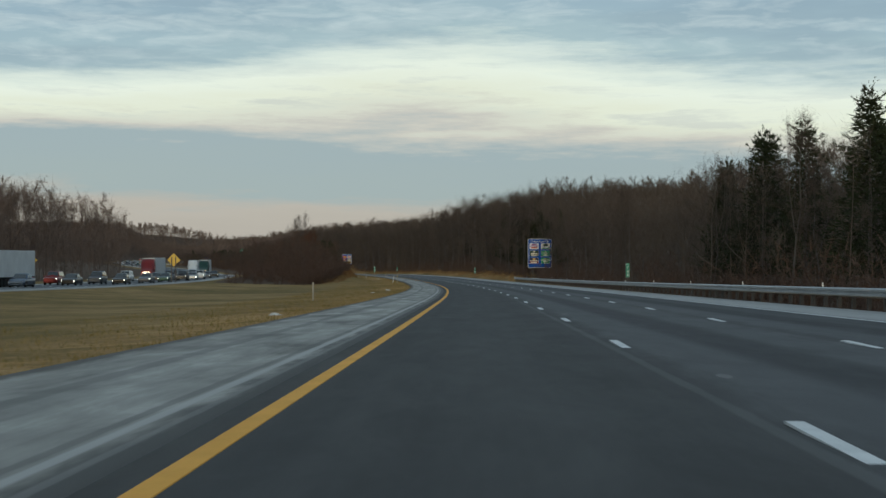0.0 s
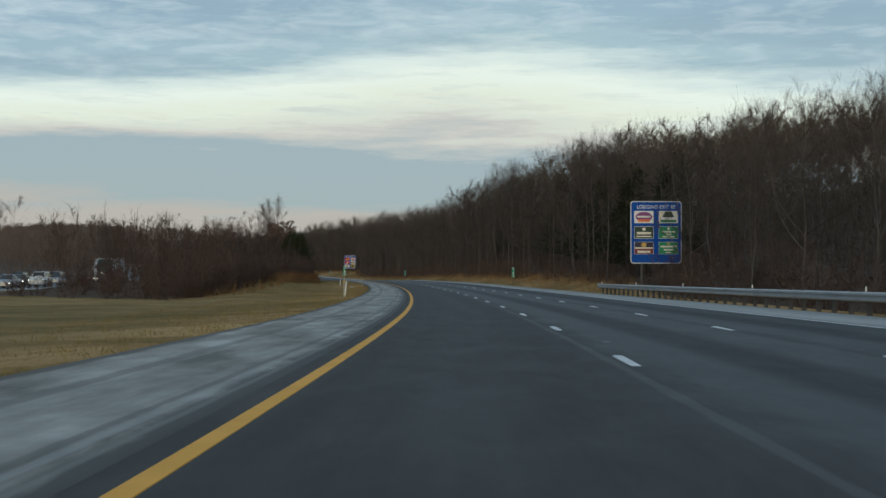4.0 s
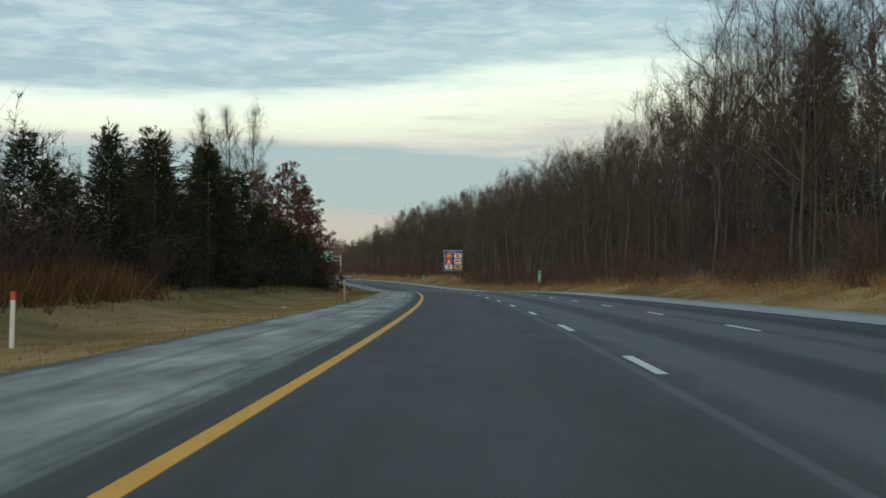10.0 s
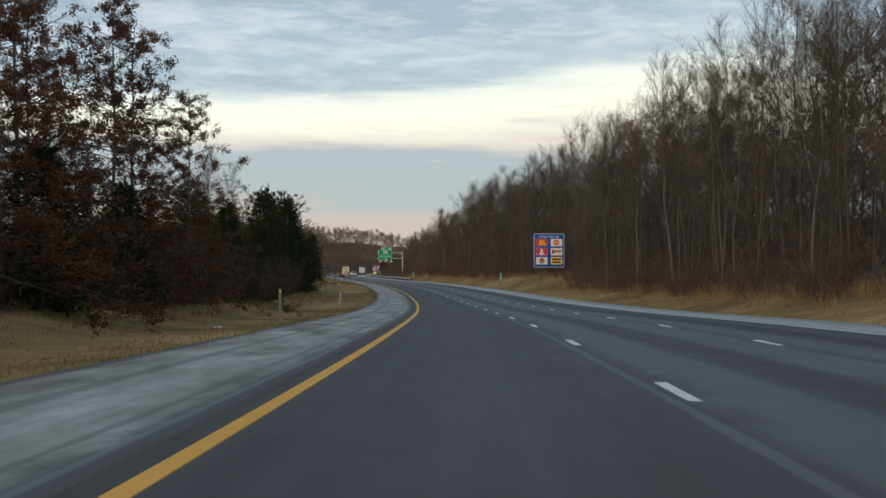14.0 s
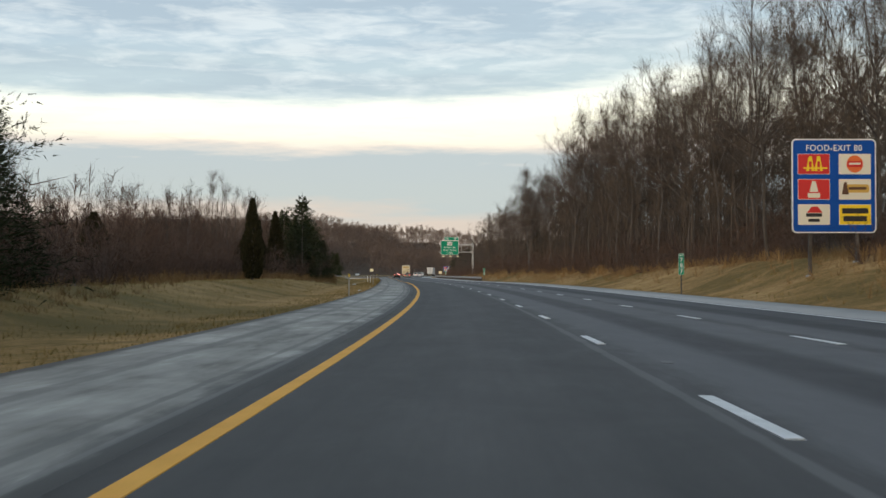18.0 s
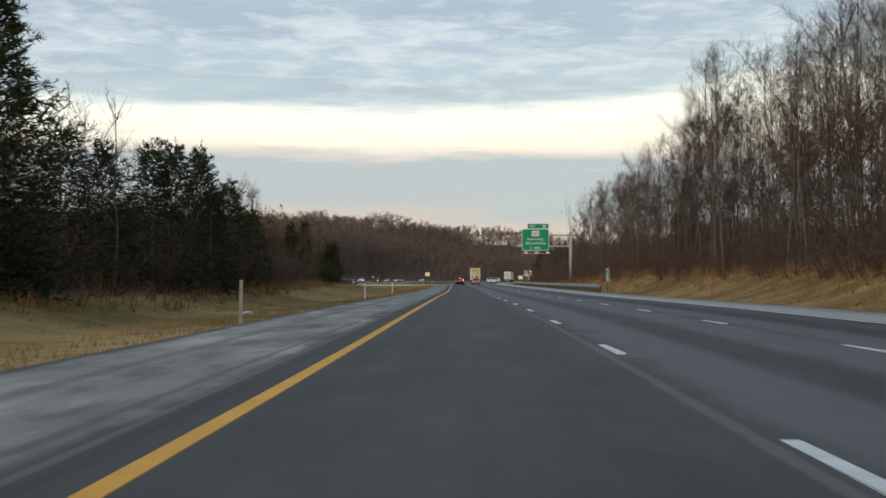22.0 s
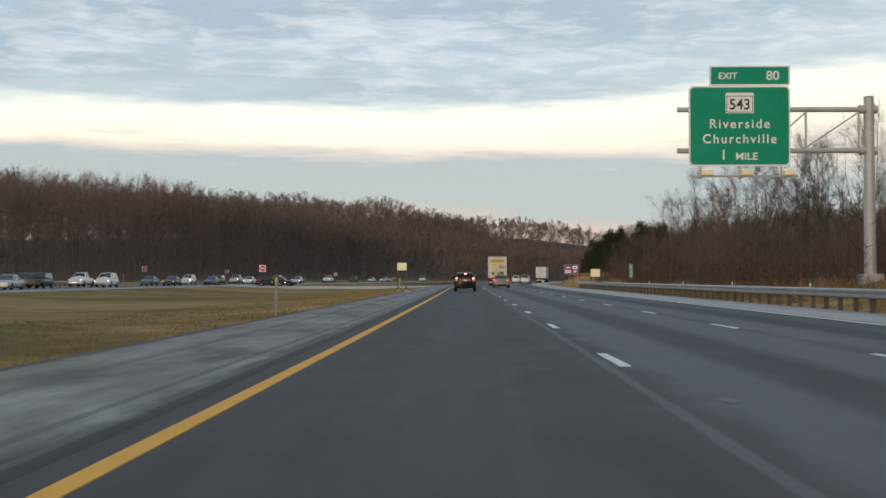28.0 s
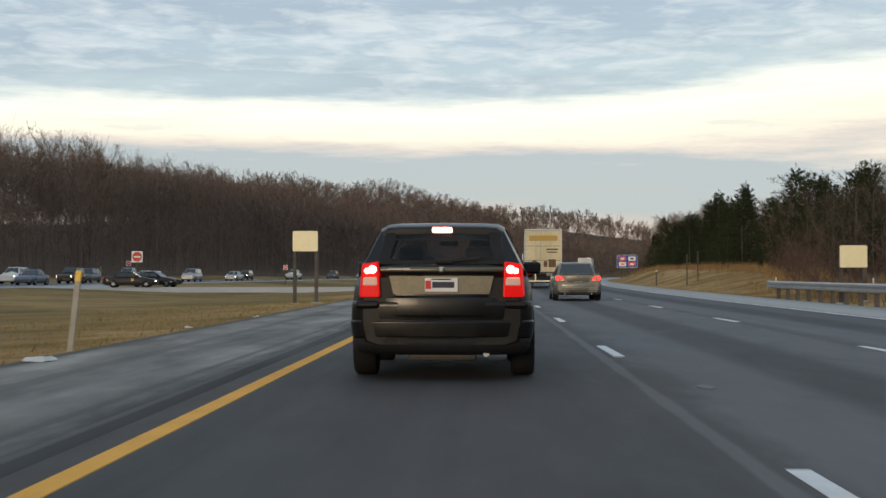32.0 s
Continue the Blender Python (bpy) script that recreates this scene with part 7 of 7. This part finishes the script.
# roof, pillars and see-through glass
roof = []
for y, z, hw in ((0.42, 1.455, 0.575), (0.20, 1.50, 0.60), (-0.45, 1.525, 0.61), (-1.20, 1.515, 0.605), (-1.72, 1.485, 0.59), (-1.93, 1.455, 0.575), (-1.985, 1.430, 0.56)):
    roof.append(mirrored([(0, y, z - 0.035), (hw - 0.06, y, z - 0.05), (hw, y, z - 0.06), (hw + 0.008, y, z - 0.04), (hw - 0.05, y, z - 0.008), (hw * 0.72, y, z + 0.006), (0, y, z + 0.012)]))
part("roof", loft(roof), BLACK, suv, "black roof with a lip over the rear window")
for sgn in (1, -1):
    for name, lo, hi, wide, deep in (("front_pillar", (0.765, 1.02, 1.03), (0.57, 0.40, 1.42), 0.05, 0.07), ("middle_pillar", (0.80, -0.15, 1.02), (0.605, -0.25, 1.46), 0.05, 0.10), ("back_pillar", (0.79, -1.18, 1.02), (0.60, -1.25, 1.46), 0.05, 0.10)):
        rings = [[(sgn * (x + dx * wide / 2), y + dy * deep / 2, z) for dx, dy in ((-1, -1), (1, -1), (1, 1), (-1, 1))] for x, y, z in (lo, hi)]
        part(name, prism(*rings), BLACK, suv)
    part("rear_pillar", prism([(sgn * 0.575, -2.175, 1.07), (sgn * 0.755, -2.10, 1.07), (sgn * 0.80, -1.80, 1.04), (sgn * 0.60, -1.85, 1.04)], [(sgn * 0.505, -1.935, 1.435), (sgn * 0.585, -1.88, 1.43), (sgn * 0.60, -1.62, 1.45), (sgn * 0.52, -1.65, 1.45)]), BLACK, suv, "broad black rear roof pillar")
    part("rear_seat_back", box((0.52, 0.16, 0.34), (sgn * 0.31, -1.12, 1.00), 0.05), CLOTH, suv)
    part("rear_head_rest", box((0.27, 0.12, 0.17), (sgn * 0.34, -1.15, 1.21), 0.055), CLOTH, suv)
    part("front_seat_back", box((0.48, 0.16, 0.40), (sgn * 0.36, -0.05, 1.02), 0.06), CLOTH, suv)
    part("front_head_rest", box((0.26, 0.11, 0.19), (sgn * 0.36, -0.08, 1.29), 0.05), CLOTH, suv)
    lamp = part("tail_lamp", prism([(sgn * 0.578, -2.272, 0.785), (sgn * 0.768, -2.228, 0.785), (sgn * 0.790, -2.05, 0.80), (sgn * 0.575, -2.10, 0.80)], [(sgn * 0.592, -2.250, 1.12), (sgn * 0.738, -2.215, 1.10), (sgn * 0.765, -2.03, 1.10), (sgn * 0.59, -2.07, 1.12)]), TAIL_DIM, suv, "tall red tail lamp")
    part("brake_bulb", rod((sgn * 0.645, -2.20, 1.045), (sgn * 0.642, -2.256, 1.045), 0.050, 0.034, 16), BRAKE_LIT, lamp, "glowing round brake lamp")
    part("brake_bulb", rod((sgn * 0.698, -2.19, 1.032), (sgn * 0.692, -2.243, 1.032), 0.036, 0.026, 14), BRAKE_LIT, lamp, "glowing round brake lamp")
    part("reverse_lens", prism([(sgn * 0.598, -2.276, 0.895), (sgn * 0.742, -2.240, 0.895), (sgn * 0.74, -2.12, 0.895), (sgn * 0.60, -2.15, 0.895)], [(sgn * 0.604, -2.268, 0.972), (sgn * 0.736, -2.234, 0.972), (sgn * 0.735, -2.12, 0.972), (sgn * 0.605, -2.15, 0.972)]), REVERSE_LENS, lamp, "clear reversing lens tinted by the lamp")
part("rear_window", slab([(-0.60, -2.165, 1.095), (0.60, -2.165, 1.095), (0.52, -1.945, 1.435), (-0.52, -1.945, 1.435)], 0.006), SEE_THROUGH, suv, "tinted see-through rear window")
for name, corners in (("window_border", [(-0.60, -2.170, 1.093), (0.60, -2.170, 1.093), (0.60, -2.152, 1.128), (-0.60, -2.152, 1.128)]), ("window_border", [(-0.53, -1.975, 1.395), (0.53, -1.975, 1.395), (0.52, -1.95, 1.437), (-0.52, -1.95, 1.437)]), ("window_border", [(-0.60, -2.170, 1.093), (-0.50, -2.170, 1.093), (-0.43, -1.95, 1.437), (-0.525, -1.95, 1.437)]), ("window_border", [(0.50, -2.170, 1.093), (0.60, -2.170, 1.093), (0.525, -1.95, 1.437), (0.43, -1.95, 1.437)])):
    part(name, slab(corners, 0.010), PLASTIC, suv, "black printed window border")
part("windscreen", slab([(-0.72, 1.02, 1.05), (0.72, 1.02, 1.05), (0.55, 0.42, 1.42), (-0.55, 0.42, 1.42)][::-1], 0.006), SEE_THROUGH, suv, "see-through windscreen")
part("inner_mirror", box((0.22, 0.04, 0.06), (0.0, 0.35, 1.36), 0.015), PLASTIC, suv)
part("wiper", rod((0.0, -2.185, 1.115), (0.36, -2.165, 1.150), 0.013, sides=6), PLASTIC, suv)
part("wiper_base", box((0.16, 0.05, 0.045), (0.03, -2.180, 1.118), 0.015), PLASTIC, suv)
part("high_brake_lamp", box((0.195, 0.04, 0.050), (0, -1.985, 1.425), 0.018), BRAKE_LIT, suv, "lit high brake lamp")
part("tailpipe", rod((0.42, -2.12, 0.25), (0.42, -1.7, 0.25), 0.030, sides=12), ALLOY, suv)
part("under_box", box((0.66, 0.40, 0.13), (0, -1.85, 0.245), 0.04), STEEL_GREY, suv, "dull silencer box")
licence_plate(suv, -2.262, 0.902, -1)

# the bronze saloon in the middle lane
saloon = car("sedan", "bronze", "grey-bronze saloon car in the middle lane", stand(948.8, 5.55), "", lights=False, tail=TAIL_LIT)
part("boot_lid", rear_shell([(0.70, 0.58, -2.392), (0.72, 0.59, -2.402), (0.90, 0.60, -2.400), (0.955, 0.61, -2.395), (0.99, 0.61, -2.36)], bow=0.05, corner=0.06, front=-2.05), PAINTS["bronze"], saloon)
part("boot_lip", box((1.22, 0.10, 0.025), (0, -2.33, 1.0), 0.012), PAINTS["bronze"], saloon)
part("wrap_bumper", rear_shell([(0.24, 0.74, -2.30), (0.28, 0.84, -2.38), (0.40, 0.875, -2.415), (0.56, 0.885, -2.425), (0.64, 0.88, -2.42), (0.68, 0.86, -2.385)], bow=0.10, front=-1.75), PAINTS["bronze"], saloon, "grey-bronze rear bumper")
part("bumper_strip", box((1.30, 0.02, 0.028), (0, -2.412, 0.47), 0.01), CHROME, saloon, "bright bumper strip")
part("lower_valance", box((1.30, 0.10, 0.10), (0, -2.34, 0.27), 0.03), PLASTIC, saloon)
part("badge", box((0.06, 0.012, 0.06), (0, -2.408, 0.945), 0.01), CHROME, saloon)
for sgn in (1, -1):
    lamp = part("wide_tail_lamp", prism([(sgn * 0.52, -2.425, 0.745), (sgn * 0.845, -2.31, 0.775), (sgn * 0.845, -2.20, 0.775), (sgn * 0.52, -2.25, 0.745)], [(sgn * 0.60, -2.408, 0.91), (sgn * 0.835, -2.29, 0.935), (sgn * 0.835, -2.20, 0.935), (sgn * 0.60, -2.25, 0.91)]), TAIL_LIT, saloon, "wide lit red tail lamp")
    part("lower_lens", box((0.16, 0.03, 0.05), (sgn * 0.62, -2.42, 0.745), 0.015), LAMP_OFF, lamp)
    part("exhaust", rod((sgn * 0.5, -2.40, 0.25), (sgn * 0.5, -2.0, 0.25), 0.035, sides=10), CHROME, saloon)
    part("window_trim", box((0.012, 2.3, 0.02), (sgn * 0.805, -0.35, 0.955), 0.004), CHROME, saloon)
part("shark_fin", box((0.03, 0.14, 0.07), (0, -0.85, 1.48), 0.01), PAINTS["bronze"], saloon)


# articulated lorry
# the low sun's yellow is painted into the cream of the rear doors
TRAILER_CREAM = material("aged_cream_trailer_panel", mottled((0.50, 0.42, 0.24), (0.68, 0.60, 0.38), 0.7, 8, 0.5, 0.05, 0.004))
TRAILER_SIDE = material("dull_white_trailer_side", mottled((0.46, 0.47, 0.47), (0.60, 0.61, 0.61), 0.5, 6, 0.5, 0.05, 0.004))
STEEL_DARK = material("dark_frame_steel", mottled((0.03, 0.03, 0.03), (0.07, 0.068, 0.064), 2, 30, 0.7, 0.2, 0.004))


def lorry(s, l, label, rear, side, cab, flip=False, group="lorries", marks=True):
    root = thing("lorry", label, "truck", group, stand(s, l, 0, 180 if flip else 0))
    box_ = part("trailer_box", box((2.58, 14.6, 2.95), (0, 7.35, 2.62), 0.03), side, root, "long box trailer")
    for sgn in (1, -1):
        door = part("rear_door", box((1.24, 0.05, 2.80), (sgn * 0.63, 0.02, 2.60), 0.015), rear, root, "cream rear door")
        for x in (0.18, 0.52):
            part("lock_rod", rod((sgn * x, -0.03, 1.22), (sgn * x, -0.03, 3.95), 0.018, sides=8), ALLOY, door)
        for z in (1.5, 2.1, 2.7, 3.3, 3.8):
            part("hinge", box((0.20, 0.03, 0.05), (sgn * 1.14, -0.02, z), 0.008), ALLOY, door)
        for z in (1.95, 2.95):
            part("seam", box((1.2, 0.012, 0.03), (sgn * 0.63, -0.01, z), 0.004), STEEL_DARK, door)
        part("corner_post", box((0.07, 0.09, 2.95), (sgn * 1.27, 0.0, 2.62), 0.012), ALLOY, root)
        part("tail_lamp", box((0.20, 0.05, 0.12), (sgn * 1.0, -0.01, 1.03), 0.015), TAIL_DIM, root, "red tail lamp")
        part("mud_flap", box((0.58, 0.02, 0.62), (sgn * 0.95, 0.55, 0.46), 0.005), STEEL_DARK, root)
        part("guard_leg", box((0.09, 0.09, 0.62), (sgn * 0.55, 0.05, 0.82), 0.01), SIGN_BACK, root)
        for y in (1.35, 2.65, 11.8, 13.1):
            wheel(root, sgn * 0.98, y, 0.50, 0.52, 5)
        wheel(root, sgn * 1.02, 17.4, 0.50, 0.30, 5)
    part("top_rail", box((2.6, 0.09, 0.10), (0, -0.01, 4.08), 0.02), ALLOY, root)
    part("sill_beam", box((2.5, 0.10, 0.16), (0, 0.02, 1.08), 0.02), STEEL_DARK, root)
    part("under_run_guard", box((2.3, 0.08, 0.10), (0, 0.02, 0.52), 0.015), SIGN_BACK, root, "pale under-run guard bar")
    part("chassis", box((1.0, 13.5, 0.30), (0, 7.5, 0.98), 0.03), STEEL_DARK, root)
    if marks:
        part("name_band", box((1.95, 0.012, 0.36), (0, -0.052, 3.50), 0.004), paint("faded_gold_print_" + str(int(s)), 176, 140, 66), root, "plain faded gold bar in place of a name")
        for x, z, w_, h_ in ((0.62, 2.72, 0.8, 0.10), (0.62, 2.52, 0.7, 0.08), (0.62, 1.75, 0.5, 0.55), (-0.62, 1.75, 0.3, 0.4), (0.15, 1.70, 0.25, 0.4)):
            part("sticker", box((w_, 0.01, h_), (x, -0.05, z), 0.003), BROWN_INK, root, "small dark printed sticker")
    part("cab_body", loft([mirrored([(0, y, zb), (1.15 * k, y, zb), (1.2 * k, y, zb + 0.3), (1.2 * k, y, zt - 0.4), (1.05 * k, y, zt), (0, y, zt + 0.05)]) for y, zb, zt, k in ((15.2, 0.9, 3.9, 1), (16.6, 0.8, 3.8, 1), (17.1, 0.7, 3.0, 0.98), (17.4, 0.7, 2.2, 0.9), (18.9, 0.6, 1.9, 0.82), (19.2, 0.6, 1.7, 0.78))]), cab, root, "tractor cab")
    part("cab_windscreen", slab([(-0.95, 17.36, 2.25), (0.95, 17.36, 2.25), (0.98, 17.10, 2.95), (-0.98, 17.10, 2.95)][::-1], 0.02), GLASS_DARK, root)
    for sgn in (1, -1):
        part("headlight", box((0.34, 0.1, 0.24), (sgn * 0.72, 19.15, 1.0), 0.03), HEADLIGHT if flip else LAMP_OFF, root)
        part("exhaust_stack", rod((sgn * 1.1, 15.0, 0.9), (sgn * 1.1, 15.0, 4.2), 0.07, sides=10), CHROME, root)
        part("side_mirror", box((0.1, 0.12, 0.5), (sgn * 1.38, 17.2, 2.5), 0.03), cab, root)
    part("grille", box((1.1, 0.06, 0.8), (0, 19.2, 1.2), 0.03), CHROME, root)
    part("bumper", box((2.3, 0.25, 0.35), (0, 19.2, 0.55), 0.05), CHROME, root)
    return root


lorry(990.8, 5.5, "articulated lorry with a cream rear painted warm-lit in the middle lane", TRAILER_CREAM, TRAILER_SIDE, PAINTS["white"])
lorry(1168, 9.2, "distant white box lorry on the road ahead", TRAILER_SIDE, TRAILER_SIDE, PAINTS["white"], marks=False)
for s_, l_, kind, colour in ((1080, 9.1, "van", "silver"), (1122, 5.5, "suv", "white"), (1104, 1.8, "sedan", "red"), (1210, 1.8, "suv", "white"), (1236, 5.5, "sedan", "black"), (1262, 1.8, "sedan", "grey")):
    car(kind, colour, "%s %s far ahead on the road" % (colour, "car" if kind == "sedan" else kind), stand(s_, l_), "cars ahead", lights=False, tail=TAIL_LIT if kind != "van" else TAIL_DIM)

# the slow traffic across the median, facing the camera
MODELS = {}


def oncoming(s, l, kind, colour, lights=True):
    key = (kind, colour, lights)
    label = "%s %s %s in slow oncoming traffic" % (colour, "saloon car" if kind == "sedan" else "minivan" if kind == "van" else kind, "with lit headlights" if lights else "with unlit lamps")
    if key in MODELS:
        return copy_thing(MODELS[key], stand(s, l, -0.02, 180))
    MODELS[key] = car(kind, colour, label, stand(s, l, -0.02, 180), "oncoming cars", lights)
    return MODELS[key]


LANES = (-41.2, -45.0, -48.8)
for s_, lane, kind, colour, lights in (
    (148, 1, "sedan", "blue", False), (171, 1, "sedan", "black", True), (178, 2, "suv", "red", True), (186.5, 1, "suv", "grey", True), (183, 0, "sedan", "black", True), (203, 0, "sedan", "grey", True), (206, 2, "sedan", "silver", True),
    (222, 0, "sedan", "green", True), (239, 1, "sedan", "black", True), (231, 2, "van", "white", True), (245, 0, "suv", "black", True), (262, 0, "sedan", "silver", True), (257, 1, "suv", "blue", True), (284, 1, "sedan", "black", True),
    (277, 0, "suv", "white", True), (294, 0, "sedan", "grey", True), (305, 1, "van", "silver", True), (322, 0, "sedan", "black", True), (328, 1, "sedan", "red", True), (300, 2, "suv", "grey", True), (345, 2, "sedan", "white", True),
    (925, 0, "sedan", "silver", False), (954, 2, "suv", "grey", True), (947, 1, "suv", "black", False), (960, 0, "suv", "white", True), (975, 2, "pickup", "white", True), (995, 1, "sedan", "blue", False), (993, 0, "sedan", "black", True),
    (1019, 0, "sedan", "blue", False), (1034, 2, "suv", "white", True), (1040, 1, "suv", "black", True), (1056, 2, "suv", "grey", False), (1071, 2, "pickup", "silver", True), (1082, 2, "sedan", "white", False), (1066, 1, "sedan", "white", True),
    (1074, 0, "suv", "silver", False), (1096, 0, "sedan", "silver", True), (1131, 2, "suv", "black", True), (1151, 1, "pickup", "white", True), (1166, 2, "suv", "green", False), (1184, 1, "suv", "grey", True), (1229, 2, "sedan", "white", True),
    (1212, 0, "sedan", "silver", True), (1243, 1, "sedan", "gold", False), (1276, 0, "suv", "white", True), (908, 1, "sedan", "green", True), (890, 2, "suv", "silver", False)):
    oncoming(s_, LANES[lane], kind, colour, lights)
lorry(273, -48.8, "red tractor lorry with lit headlights in oncoming traffic", TRAILER_SIDE, TRAILER_SIDE, PAINTS["red"], True)
lorry(163, -48.8, "white box lorry in slow oncoming traffic", TRAILER_SIDE, TRAILER_SIDE, PAINTS["white"], True, marks=False)
lorry(390, -48.8, "white tractor lorry with lit headlights in oncoming traffic", TRAILER_SIDE, TRAILER_SIDE, PAINTS["white"], True, marks=False)
lorry(365, -45.0, "green-cabbed lorry in slow oncoming traffic", TRAILER_SIDE, TRAILER_SIDE, PAINTS["green"], True, marks=False)

# two dark saloons waiting on the turn-round
for s_, l_, turn, colour in ((1016.0, -31.0, -82.0, "brown"), (1020.2, -30.0, -98.0, "black")):
    base = float(max(land(s_, l_) + 0.05, -0.2))
    waiting = car("sedan", colour, "%s saloon car parked across the median turn-round" % ("dark brown" if colour == "brown" else colour), stand(s_, l_, base, turn), "cars on the turn-round", lights=colour == "brown")
    for sgn in (1, -1):
        part("door_emblem", rod((sgn * 0.885, 0.25, 0.68), (sgn * 0.905, 0.25, 0.68), 0.14, sides=6), GOLD, waiting, "small plain gold emblem")
